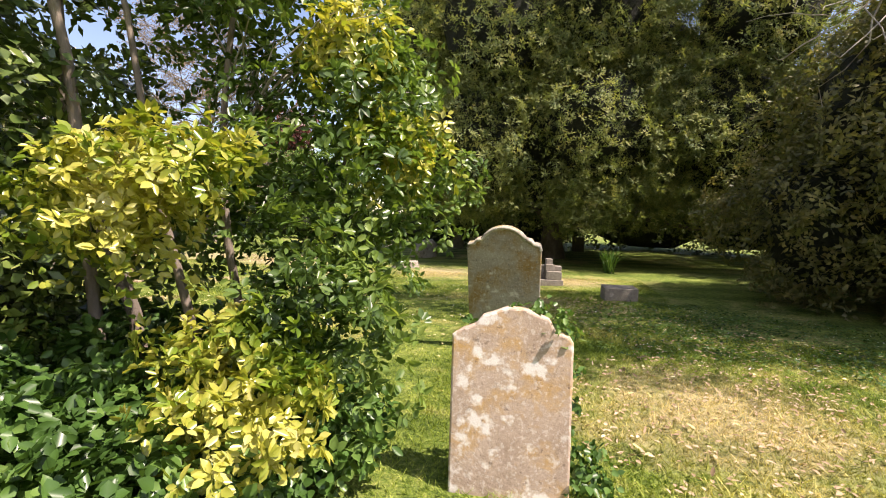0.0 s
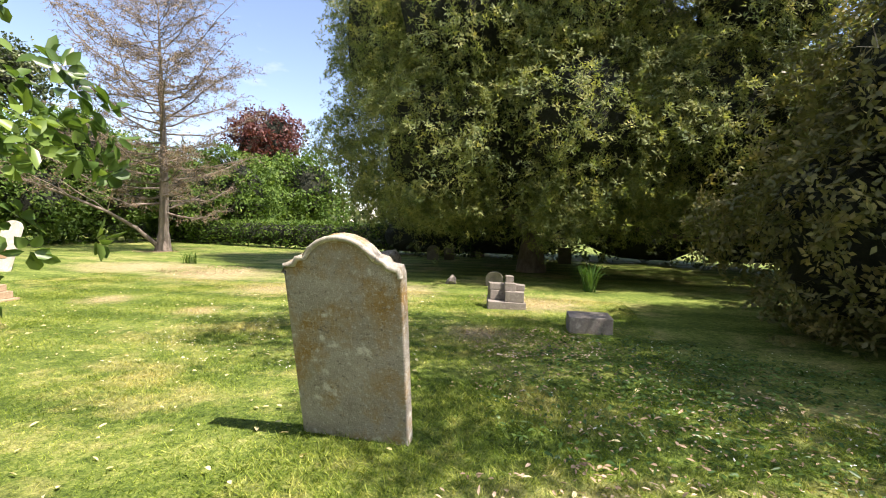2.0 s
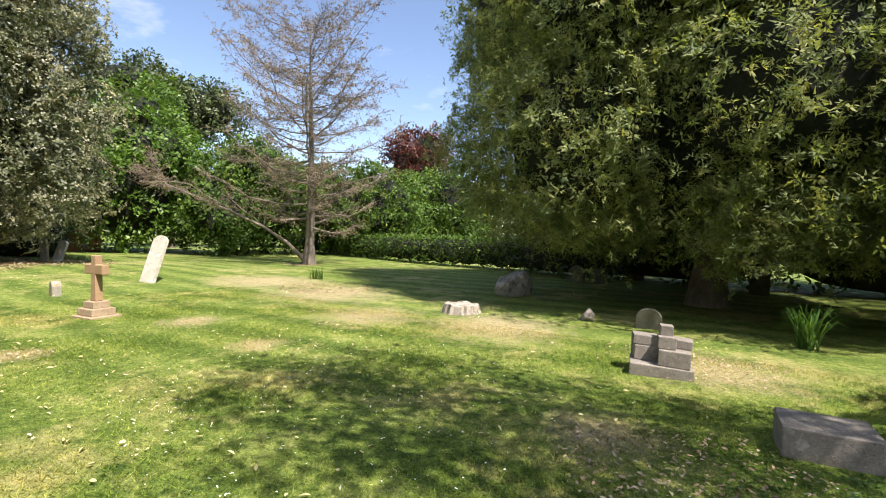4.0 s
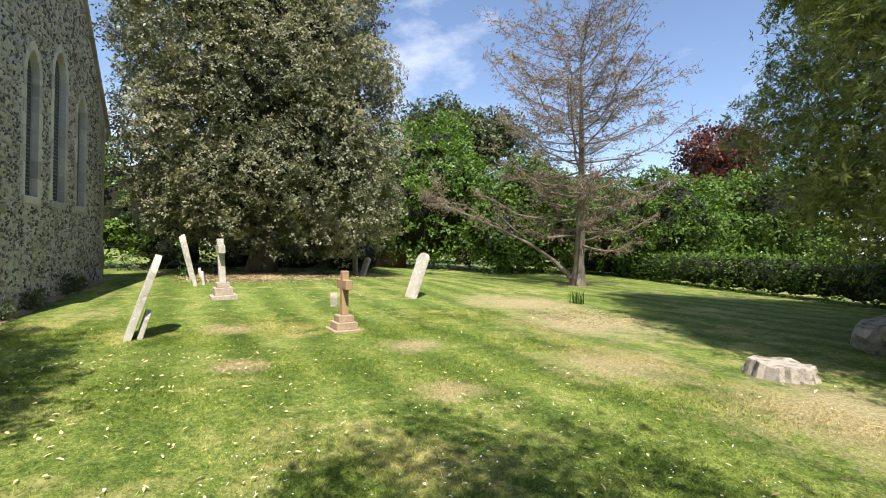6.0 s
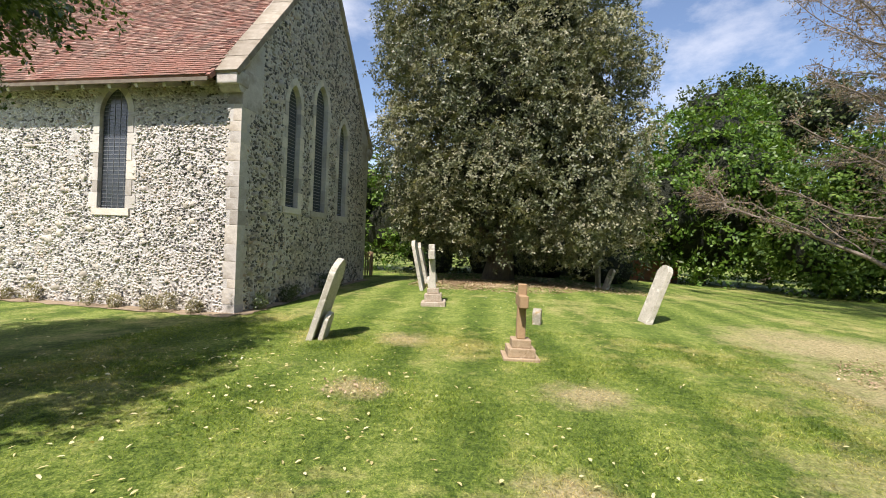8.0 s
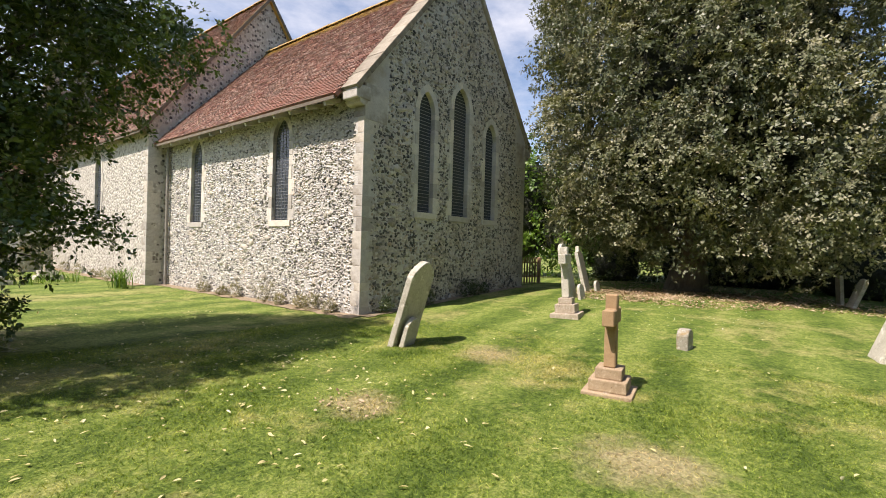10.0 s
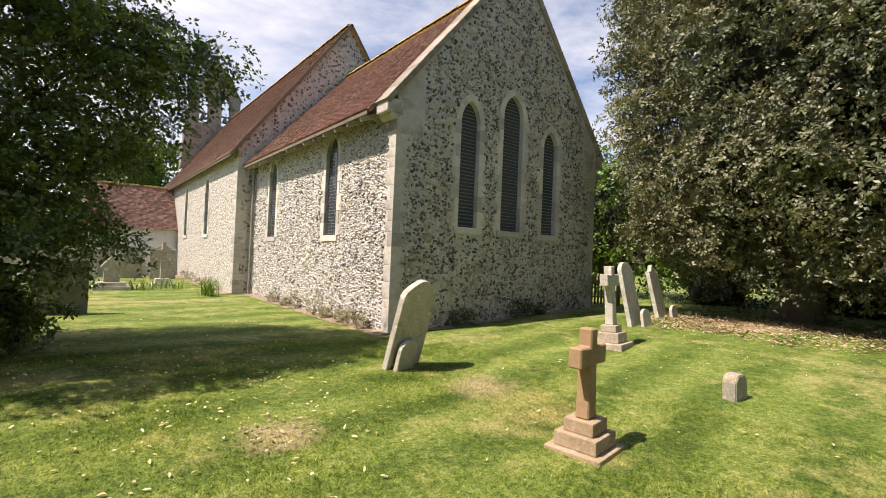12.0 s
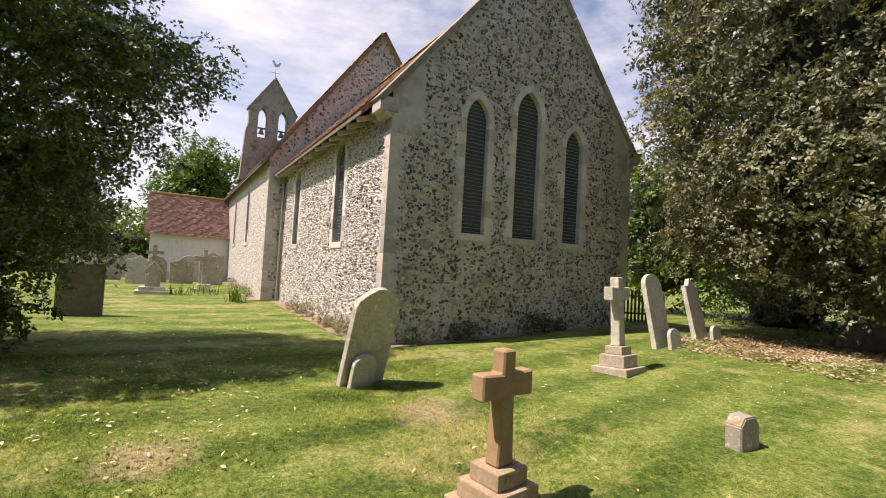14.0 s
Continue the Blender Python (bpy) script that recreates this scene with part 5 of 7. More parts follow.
part("base_step", box(bmesh.new(), (-0.16, -0.2, 0), (0.16, 0.12, 0.20), 0.014), M_CONCRETE, g, "split block of the second step", at=pose(-0.20, 0.16, 0.151, 0, 0, 8))
part("cross_arm", box(bmesh.new(), (-0.20, -0.13, 0), (0.20, 0.13, 0.13), 0.012), M_CONCRETE, g, "broken cross arm lying flat", at=pose(-0.17, 0.10, 0.353, 0, 2, 6))
part("cross_arm", box(bmesh.new(), (-0.11, -0.13, 0), (0.13, 0.13, 0.12), 0.012), M_CONCRETE, g, "broken cross arm lying flat", at=pose(0.24, 0.08, 0.363, 0, 2, -5))
part("cross_shaft", box(bmesh.new(), (-0.11, -0.09, 0), (0.11, 0.09, 0.16), 0.012), M_CONCRETE, g, at=pose(0.05, -0.08, 0.363, 0, 0, 3))
part("cross_shaft", box(bmesh.new(), (-0.08, -0.07, 0), (0.08, 0.07, 0.15), 0.012), M_CONCRETE, g, "broken stub of the cross shaft", at=pose(0.04, 0.0, 0.51, 3, 0, 3))

# leaning stone by the chancel
headstone(-9.93, 5.40, "gothic", 0.74, 1.52, 0.11, M_GREY, "pale grey headstone with pointed top leaning over on the lawn", lean=17, side=0, turn=10)
footstone(-9.86, 5.59, 0.37, 0.50, 0.09, M_GREY, "small rounded footstone leaning on the headstone", lean=15, turn=10)
# brown cross
stone_cross(-9.68, 9.13, 1.20, 0.56, 0.17, [(0.60, 0.58, 0.04), (0.46, 0.44, 0.14), (0.33, 0.31, 0.13)], M_SAND, M_SANDBASE, "brown sandstone cross on a stepped stone base", turn=9, lean=0, arm_z=0.70)
# pale cross and its neighbours
stone_cross(-14.08, 6.72, 1.60, 0.58, 0.20, [(0.66, 0.64, 0.09), (0.46, 0.45, 0.20), (0.32, 0.31, 0.14)], M_GREY, M_PLINTH, "pale stone cross on three steps, leaning slightly", lean=-4, turn=10, arm_z=0.76)
headstone(-16.62, 5.80, "round", 0.66, 1.60, 0.11, M_GREY, "tall round-topped pale headstone leaning backwards", lean=-13, turn=6)
footstone(-16.70, 6.05, 0.36, 0.42, 0.08, M_GREY, "small rounded footstone in front of a headstone", lean=-10)
headstone(-18.55, 5.50, "ogee", 0.66, 1.50, 0.11, M_GREY, "pale ivy-edged headstone leaning backwards under the oak", lean=-14, turn=8)
footstone(-18.72, 5.78, 0.34, 0.36, 0.08, M_GREY, "small rounded footstone beside the headstone", lean=-8)
# stone by itself on the lawn, and two by the wall
headstone(-13.78, 11.95, "round", 0.50, 1.45, 0.13, M_GREY, "round-topped white-stained headstone leaning far over", lean=20, turn=14)
headstone(-21.35, 11.85, "square", 0.42, 0.85, 0.09, M_GREY, "thin upright grey headstone in the shade", lean=-3, turn=12)
headstone(-20.85, 12.05, "round", 0.44, 0.85, 0.10, M_GREY, "small round-topped headstone leaning in the shade", lean=20, turn=15)
# little block with a pitched top
bm = bmesh.new()
ring_pts = [(-0.19, -0.1), (0.19, -0.1), (0.19, 0.25), (0.10, 0.34), (-0.10, 0.34), (-0.19, 0.25)]
face = bm.faces.new([bm.verts.new((px, -0.13, pz)) for px, pz in ring_pts])
ext = bmesh.ops.extrude_face_region(bm, geom=[face])
bmesh.ops.translate(bm, vec=(0, 0.26, 0), verts=[q for q in ext["geom"] if isinstance(q, bmesh.types.BMVert)])
bmesh.ops.recalc_face_normals(bm, faces=bm.faces)
bmesh.ops.bevel(bm, geom=list(bm.edges), offset=0.015, segments=2, affect="EDGES")
bmesh.ops.scale(bm, vec=(0.78, 0.7, 0.98), verts=bm.verts)
blk = part("grave_marker", bm, M_HEAD)
blk.matrix_basis = pose(-12.66, 9.42, ground_z(-12.66, 9.42), 0, 3, -6)
tagged(blk, "small brown and white chamfered stone marker", "grave marker")

# stones under the yew
def boulder(x, y, size, material, label, name, category, seed, flat=0.0):
    bm = bmesh.new()
    bmesh.ops.create_icosphere(bm, subdivisions=3, radius=1)
    r = np.random.default_rng(seed)
    k = [Vector(unit(r.normal(size=3))) for _ in range(9)]
    cut = r.uniform(0.42, 0.85, 9)
    for vert in bm.verts:
        c = vert.co
        for n, d in zip(k, cut):
            over = c.dot(n) - d
            if over > 0:
                c -= n * over * 0.9
        c += Vector(unit(np.array(c))) * (0.12 * noise.noise(c * 2.2 + Vector((seed, 0, 0))) + 0.09 * noise.noise(Vector((c.x * 7, c.y * 7, c.z * 2))))
        vert.co = Vector((c.x * size[0], c.y * size[1], max(c.z, -0.25) * size[2]))
    ob = part(name, bm, material)
    ob.matrix_basis = pose(x, y, ground_z(x, y) + size[2] * 0.1, 0, 0, r.uniform(0, 360))
    return tagged(ob, label, category)


boulder(-4.95, 18.35, (0.9, 0.6, 0.74), M_STUMP, "large rugged grey tree stump in shade", "tree_stump", "stump", 3)
boulder(-1.92, 15.45, (0.27, 0.2, 0.24), M_CONCRETE, "small grey stone marker in shaded grass", "grave_marker", "grave marker", 5)
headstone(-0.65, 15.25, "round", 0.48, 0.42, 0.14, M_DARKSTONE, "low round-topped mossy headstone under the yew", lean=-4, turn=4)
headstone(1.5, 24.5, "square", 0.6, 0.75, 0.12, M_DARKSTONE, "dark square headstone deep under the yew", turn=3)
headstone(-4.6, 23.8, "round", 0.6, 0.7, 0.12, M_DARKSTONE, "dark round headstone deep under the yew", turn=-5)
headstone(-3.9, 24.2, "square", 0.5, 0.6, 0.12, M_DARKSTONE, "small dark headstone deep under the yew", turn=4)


def cut_stump(x, y, rad, h):
    bm = bmesh.new()
    n = 40
    rings = []
    for z, s in ((-0.1, 1.22), (0.05, 1.10), (0.18, 1.0), (h, 0.97)):
        rings.append([bm.verts.new(((rad * s * (1 + 0.07 * math.sin(i * 1.7) + 0.05 * math.sin(i * 2.9))) * math.cos(2 * math.pi * i / n), (rad * s * (1 + 0.07 * math.sin(i * 1.7) + 0.05 * math.sin(i * 2.9))) * math.sin(2 * math.pi * i / n) * 0.85, z + (0.02 * math.sin(i * 0.8) if z == h else 0))) for i in range(n)])
    for a, b2 in zip(rings, rings[1:]):
        for i in range(n):
            bm.faces.new((a[i], a[(i + 1) % n], b2[(i + 1) % n], b2[i]))
    ob = empty("tree_stump", pose(x, y, ground_z(x, y), 2, 0, 20), "low sawn tree stump with pale weathered sides", "stump")
    part("bark", bm, M_CUTWOOD, ob)
    bm = bmesh.new()
    bm.faces.new([bm.verts.new((v.co.x, v.co.y, v.co.z)) for v in [bm.verts.new(((rad * 0.97 * (1 + 0.07 * math.sin(i * 1.7) + 0.05 * math.sin(i * 2.9))) * math.cos(2 * math.pi * i / n), (rad * 0.97 * (1 + 0.07 * math.sin(i * 1.7) + 0.05 * math.sin(i * 2.9))) * math.sin(2 * math.pi * i / n) * 0.85, h + 0.02 * math.sin(i * 0.8))) for i in range(n)]])
    part("sawn_top", bm, M_CUTWOOD, ob, "cracked sawn wood")


cut_stump(-4.50, 14.35, 0.38, 0.21)

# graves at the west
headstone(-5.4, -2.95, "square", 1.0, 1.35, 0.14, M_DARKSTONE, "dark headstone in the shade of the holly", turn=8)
cr = empty("gabled_monument", pose(-6.75, -10.9, ground_z(-6.75, -10.9)), "pale gabled stone monument topped by a cross", "monument")
part("base_step", box(bmesh.new(), (-0.62, -0.5, -0.1), (0.62, 0.5, 0.14), 0.015), M_GREY, cr)
part("base_step", box(bmesh.new(), (-0.48, -0.4, 0.141), (0.48, 0.4, 0.3), 0.015), M_GREY, cr)
bm = bmesh.new()
ring_pts = [(-0.27, 0.301), (0.27, 0.301), (0.27, 0.85), (0.36, 0.85), (0.36, 0.93), (0.0, 1.36), (-0.36, 0.93), (-0.36, 0.85), (-0.27, 0.85)]
front = bm.faces.new([bm.verts.new((x, -0.22, z)) for x, z in ring_pts])
ext = bmesh.ops.extrude_face_region(bm, geom=[front])
bmesh.ops.translate(bm, vec=(0, 0.44, 0), verts=[q for q in ext["geom"] if isinstance(q, bmesh.types.BMVert)])
bmesh.ops.recalc_face_normals(bm, faces=bm.faces)
bmesh.ops.bevel(bm, geom=list(bm.edges), offset=0.012, segments=1, affect="EDGES")
part("body", bm, M_HEAD, cr, "gabled body with overhanging eaves")
bm = box(bmesh.new(), (-0.075, -0.07, 1.30), (0.075, 0.07, 2.05), 0.012)
box(bm, (-0.33, -0.065, 1.66), (0.33, 0.065, 1.80), 0.012)
part("cross", bm, M_HEAD, cr)
stone_cross(-8.75, -12.7, 2.0, 0.95, 0.22, [(0.9, 0.8, 0.14), (0.6, 0.55, 0.2)], M_HEAD, M_GREY, "tall pale stone cross on a stepped base", arm_z=0.72)
far_rows = [(-5.9, -17.5, "ogee", 1.15, 1.5), (-6.6, -19.6, "round", 1.1, 1.5), (-7.9, -18.6, "ogee", 1.2, 1.45), (-8.3, -21.0, "round", 1.1, 1.6), (-9.4, -18.0, "ogee", 1.25, 1.9), (-4.4, -20.5, "round", 1.0, 1.5), (-3.7, -17.0, "square", 0.9, 1.3), (-5.2, -23.5, "ogee", 1.1, 1.6), (-2.4, -21.5, "round", 1.0, 1.4)]
for k, (x, y, st, w, h) in enumerate(far_rows):
    headstone(x, y, st, w, h, 0.16, M_HEAD if k % 3 else M_GREY, "weathered headstone in a row near the porch", lean=((k * 37) % 7) - 3, turn=((k * 53) % 9) - 4, group="headstones by the porch")
stone_cross(-4.0, -16.2, 1.9, 0.8, 0.22, [(0.9, 0.8, 0.3), (0.6, 0.55, 0.3)], M_GREY, M_GREY, "weathered stone cross among headstones by the porch", arm_z=0.72)


# ---- fence and brick wall beyond the chancel ----
def picket_fence(a, b2):
    a, b2 = Vector(a), Vector(b2)
    ln = (b2 - a).length
    turn = math.degrees(math.atan2((b2 - a).y, (b2 - a).x))
    ob = empty("picket_fence", pose(a.x, a.y, ground_z(a.x, a.y), 0, 0, turn), "weathered brown picket fence behind the church", "fence")
    for h in (0.25, 0.85):
        part("rail", box(bmesh.new(), (0, 0.012, h), (ln, 0.05, h + 0.07), 0.004), M_FENCE, ob)
    bm = bmesh.new()
    ring_pts = [(-0.035, -0.05), (0.035, -0.05), (0.035, 1.05), (0.0, 1.12), (-0.035, 1.05)]
    front = bm.faces.new([bm.verts.new((x, -0.01, z)) for x, z in ring_pts])
    ext = bmesh.ops.extrude_face_region(bm, geom=[front])
    bmesh.ops.translate(bm, vec=(0, 0.02, 0), verts=[q for q in ext["geom"] if isinstance(q, bmesh.types.BMVert)])
    bmesh.ops.recalc_face_normals(bm, faces=bm.faces)
    me = bpy.data.meshes.new("picket")
    bm.to_mesh(me)
    bm.free()
    n = int(ln / 0.125)
    for k in range(n):
        part("picket", me, M_FENCE, ob, at=pose((k + 0.5) * ln / n, 0, 0))
    for x in (0.05, ln - 0.05):
        part("post", box(bmesh.new(), (x - 0.05, 0.05, -0.3), (x + 0.05, 0.15, 1.1), 0.008), M_FENCE, ob)


picket_fence((-22.3, 1.95, 0), (-19.9, 0.3, 0))
bw = part("brick_wall", box(bmesh.new(), (-0.15, -5, -0.3), (0.15, 5, 1.25), 0.02), M_BRICK)
bw.matrix_basis = pose(-31.5, 13.0, 0.0, 0, 0, 12)
tagged(bw, "low old red brick wall in shade", "brick wall", kind="structure")


# ---- trees ----
def plant(name, x, y, label, category, group=""):
    return empty(name, pose(x, y, ground_z(x, y)), label, category, group)


def under(ob, name, me, material, label=""):
    """A part given in world places under a plant."""
    o = part(name, me, material, ob, label)
    o.matrix_parent_inverse = ob.matrix_basis.inverted()
    return o


def trunk_and_limbs(ob, base, top, rad, ends, material, seed, limb_rad=0.3):
    r = np.random.default_rng(seed)
    b, t = np.array(base, float), np.array(top, float)
    line = bent(b, t, r, 9, 0, 0.12)
    line[0] = b
    radii = rad * np.linspace(1.0, 0.3, 9)
    radii[0] *= 1.45
    under(ob, "trunk", tube_mesh("trunk", [(line, radii)], 9), material)
    for e in ends:
        k = int(np.clip((e[2] - b[2]) / (t[2] - b[2]) * 5, 1, 6))
        p = bent(line[k], e, r, 7, 0.35, 0.25)
        p[0] = line[k]
        under(ob, "limb", tube_mesh("limb", [(p, rad * limb_rad * np.linspace(1, 0.15, 7))], 6), material)


def ends_on(blobs, n, seed, reach=0.85):
    r = np.random.default_rng(seed)
    out = []
    for _ in range(n):
        b = blobs[r.integers(len(blobs))]
        d = unit(r.normal(size=3))
        out.append((b[0] + d[0] * b[3] * reach, b[1] + d[1] * b[4] * reach, b[2] + d[2] * b[5] * reach))
    return out


# evergreen oak behind the gable
OAK = [(-21.7, 8.1, 3.9, 3.8, 4.7, 2.7), (-21.6, 8.6, 7.0, 4.2, 4.5, 3.4), (-22.0, 7.6, 11.0, 3.9, 4.4, 3.8), (-20.2, 5.5, 4.6, 2.0, 2.2, 2.2), (-19.4, 9.9, 4.2, 2.1, 2.5, 2.3), (-20.5, 8.8, 2.3, 1.5, 2.4, 1.3), (-21.0, 6.8, 2.5, 1.6, 1.5, 1.3), (-19.3, 7.6, 6.6, 2.2, 2.6, 2.5), (-20.2, 10.9, 7.6, 2.3, 2.2, 2.8), (-20.0, 5.2, 8.6, 2.3, 2.4, 2.8), (-20.6, 8.4, 10.4, 2.4, 2.6, 2.8), (-21.5, 4.6, 11.4, 2.4, 2.2, 2.8), (-22, 10.6, 12.4, 2.4, 2.4, 2.6), (-22, 7.6, 14.6, 2.8, 3.2, 2.4), (-23.1, 4.4, 5.8, 2.6, 2.6, 3.6), (-22.9, 4.2, 11.0, 2.8, 2.8, 4.0)]
oak = plant("evergreen_oak", -21.6, 7.8, "huge dark evergreen oak with brownish young leaves", "tree")
trunk_and_limbs(oak, (-21.6, 7.8, -0.1), (-21.8, 7.8, 12), 0.55, ends_on(OAK, 14, 5, 0.7), M_BARK, 6)
OAK_LOBES = [(min(x, -17.7 - d - 0.7 * max(0.0, 3.4 - z)), max(y, 3.7 + e + 0.45 * min(0.0, x + 20.4)), max(z, (1.9 if y < 6.2 else 0.9) + f * 0.9), d, e, f) for x, y, z, d, e, f in lobes(OAK, 115, 0.8, 1.6, 22, 0.75, 1.0)]
OAK_FACE = (0.9, 0.35, 0.2)
under(oak, "crown", boughs("crown", OAK_LOBES[len(OAK):], 2600, 23, 8, 0.58, 21, 0.10, 0.054, tilt=0.5, flat=0.62, droop=0.3, gap=0.66, bunch=0.6, low=1.15, shell=0.12, rough=0.3, thick=OAK_FACE, high=13.5), M_OAK)
# second leaf layer, set further in and darker than the outer crown
under(oak, "crown_base", boughs("crown_base", [(x, y, z, d * 0.93, e * 0.93, f * 0.93) for x, y, z, d, e, f in OAK], 2000, 15, 8, 0.62, 24, 0.122, 0.066, tilt=0.5, flat=0.45, droop=0.4, gap=0.7, bunch=0.8, low=1.2, shell=0.1, rough=0.2, thick=OAK_FACE, high=13.5), M_OAKBASE)
# solid near-black cores stand for the shade between the boughs
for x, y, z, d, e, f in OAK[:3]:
    under(oak, "heart", core_mesh([(x, y, z + 0.5, d, e, f)], 1, 0.7, 1.9), M_CROWN_SHADE)
# old yew beyond the graves
YEW = [(0.6, 21.4, 4.2, 7.4, 7.0, 3.2), (0.2, 21.4, 8.4, 7.4, 6.4, 4.2), (0.6, 21.8, 13.0, 6.2, 5.4, 3.8), (-4.9, 19.2, 4.4, 2.3, 2.4, 2.6), (-5.2, 19.4, 8.4, 2.4, 2.6, 3.2), (-4.6, 19.6, 12.4, 2.6, 2.8, 3.0), (-2.6, 17.0, 4.2, 2.6, 2.2, 2.7), (-2.0, 16.8, 8.2, 2.8, 2.4, 2.8), (1.6, 16.6, 4.6, 2.4, 2.0, 2.6), (1.4, 16.6, 9.2, 2.8, 2.3, 2.8), (5.6, 17.6, 4.6, 2.8, 2.4, 3.0), (6.4, 17.0, 8.6, 2.8, 2.6, 3.0), (9.0, 15.8, 4.0, 2.6, 2.4, 3.2)]
yew = plant("yew_tree", 0.15, 20.0, "broad dark green yew with drooping sprays", "tree")
trunk_and_limbs(yew, (0.15, 20.0, -0.3), (0.2, 21.4, 11), 0.42, ends_on(YEW, 18, 8, 0.75), M_BARK, 9)
YEW_LOBES = [(x, max(y, 15.2 + e), z, d, e, f) for x, y, z, d, e, f in lobes(YEW, 150, 0.7, 1.5, 32, 0.5, 0.95)]
YEW_FACE, YEW_GAP = (-0.15, -1.0, 0.2), ((-0.9, 0.25, 10, 23, 2.2, 4.5),)
under(yew, "crown", boughs("crown", YEW_LOBES, 3600, 24, 13, 0.58, 31, 0.085, 0.03, full="needle", tilt=0.6, flat=0.42, droop=0.5, gap=0.72, bunch=1.1, low=1.5, shell=0.14, rough=0.26, thick=YEW_FACE, high=12.0, hollow=YEW_GAP), M_YEW)
under(yew, "crown_base", boughs("crown_base", YEW, 2200, 18, 12, 0.7, 34, 0.11, 0.045, full="needle", tilt=0.5, flat=0.4, droop=0.5, gap=0.68, bunch=1.1, low=1.5, shell=0.1, rough=0.2, thick=YEW_FACE, high=12.0, hollow=YEW_GAP), M_YEW)
YEW_LOW = [(1.2, 16.6, 2.3, 1.3, 1.0, 1.5), (2.7, 16.8, 2.7, 1.4, 1.0, 1.4), (-2.4, 17.0, 2.6, 1.3, 0.9, 1.1)]
under(yew, "low_growth", boughs("low_growth", YEW_LOW, 260, 22, 13, 0.42, 36, 0.08, 0.03, full="needle", tilt=0.6, flat=0.35, droop=0.7, gap=0.7, bunch=1.1, low=0.7, shell=0.25), M_YEW)
# near-black cores again, so gaps in the yew look shaded, not open
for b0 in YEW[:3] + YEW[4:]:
    under(yew, "heart", core_mesh([b0], 2, 0.7, 1.9, 2), M_CROWN_SHADE)
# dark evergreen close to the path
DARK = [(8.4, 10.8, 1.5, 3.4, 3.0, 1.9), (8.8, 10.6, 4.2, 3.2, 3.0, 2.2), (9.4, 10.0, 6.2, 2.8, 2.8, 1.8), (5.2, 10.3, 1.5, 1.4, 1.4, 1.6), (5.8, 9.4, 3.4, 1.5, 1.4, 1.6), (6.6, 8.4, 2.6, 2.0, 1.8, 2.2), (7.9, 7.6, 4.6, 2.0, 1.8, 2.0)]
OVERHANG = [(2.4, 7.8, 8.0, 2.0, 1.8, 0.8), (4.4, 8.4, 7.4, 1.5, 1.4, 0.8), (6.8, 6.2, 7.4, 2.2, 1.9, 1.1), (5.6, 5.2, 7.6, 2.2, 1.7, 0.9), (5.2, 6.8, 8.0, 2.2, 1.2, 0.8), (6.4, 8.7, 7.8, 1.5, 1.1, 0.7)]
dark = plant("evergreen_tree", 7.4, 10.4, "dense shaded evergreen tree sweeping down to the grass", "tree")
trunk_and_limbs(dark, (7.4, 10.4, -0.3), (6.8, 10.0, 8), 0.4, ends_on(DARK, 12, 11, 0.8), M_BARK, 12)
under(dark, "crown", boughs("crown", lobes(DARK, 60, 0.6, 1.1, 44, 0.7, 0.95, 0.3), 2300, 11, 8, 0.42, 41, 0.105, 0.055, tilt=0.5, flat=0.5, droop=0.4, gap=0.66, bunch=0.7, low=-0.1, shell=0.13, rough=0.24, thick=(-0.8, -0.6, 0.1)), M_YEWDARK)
# solid core in near-black: painted shade behind the leaves
under(dark, "inner_crown", core_mesh(DARK, 3, 0.8, 0.0), M_CROWN_SHADE)
under(dark, "upper_boughs", foliage("upper_boughs", OVERHANG, 720, 30, 0.34, 42, 0.13, 0.065, droop=0.3, shell=0.4), M_YEWDARK)
for e in ((2.6, 7.9, 7.9), (4.4, 8.4, 7.3), (6.8, 6.4, 7.3), (1.4, 7.4, 8.0)):
    under(dark, "limb", tube_mesh("limb", [(bent((6.5, 10.2, 5.5), e, np.random.default_rng(43), 7, 0.3, 0.1), 0.09 * np.linspace(1, 0.2, 7))], 6), M_BARK)
# dark holly by the chancel
HOLLY = [(-4.0, 1.5, 1.8, 1.8, 2.0, 2.0), (-5.0, 1.8, 2.2, 1.1, 1.1, 1.2), (-4.6, 1.6, 4.5, 2.4, 2.2, 1.9), (-5.4, 1.8, 3.8, 1.5, 1.2, 1.0), (-6.9, 1.95, 5.0, 1.2, 1.0, 0.8), (-4.8, 1.6, 6.7, 2.0, 2.0, 1.7), (-3.0, 2.4, 5.2, 2.2, 1.9, 1.9)]
holly = plant("holly_tree", -4.0, 1.4, "dark glossy holly tree with low spreading branches", "tree")
trunk_and_limbs(holly, (-4.0, 1.4, -0.2), (-4.4, 1.5, 7.2), 0.2, ends_on(HOLLY, 14, 14, 0.9), M_BARK, 15)
HOLLY_LOBES = lobes(HOLLY, 50, 0.4, 0.75, 54, 0.5, 0.92, 0.5)
under(holly, "crown", boughs("crown", HOLLY_LOBES, 1500, 10, 9, 0.34, 51, 0.085, 0.05, tilt=1.3, flat=0.22, droop=0.35, gap=0.70, bunch=0.9, low=0.15, shell=0.2, rough=0.3), M_DARKHOLLY)
HOLLY_SKIRT = [(-4.55, 1.8, 0.4, 0.75, 0.75, 0.5), (-3.9, 2.4, 0.4, 0.8, 0.8, 0.5)]
under(holly, "skirt", boughs("skirt", HOLLY_SKIRT, 260, 10, 10, 0.26, 53, 0.085, 0.05, tilt=0.8, flat=0.3, droop=0.5, gap=0.5, bunch=0.8, low=-0.1, shell=0.3), M_DARKHOLLY)
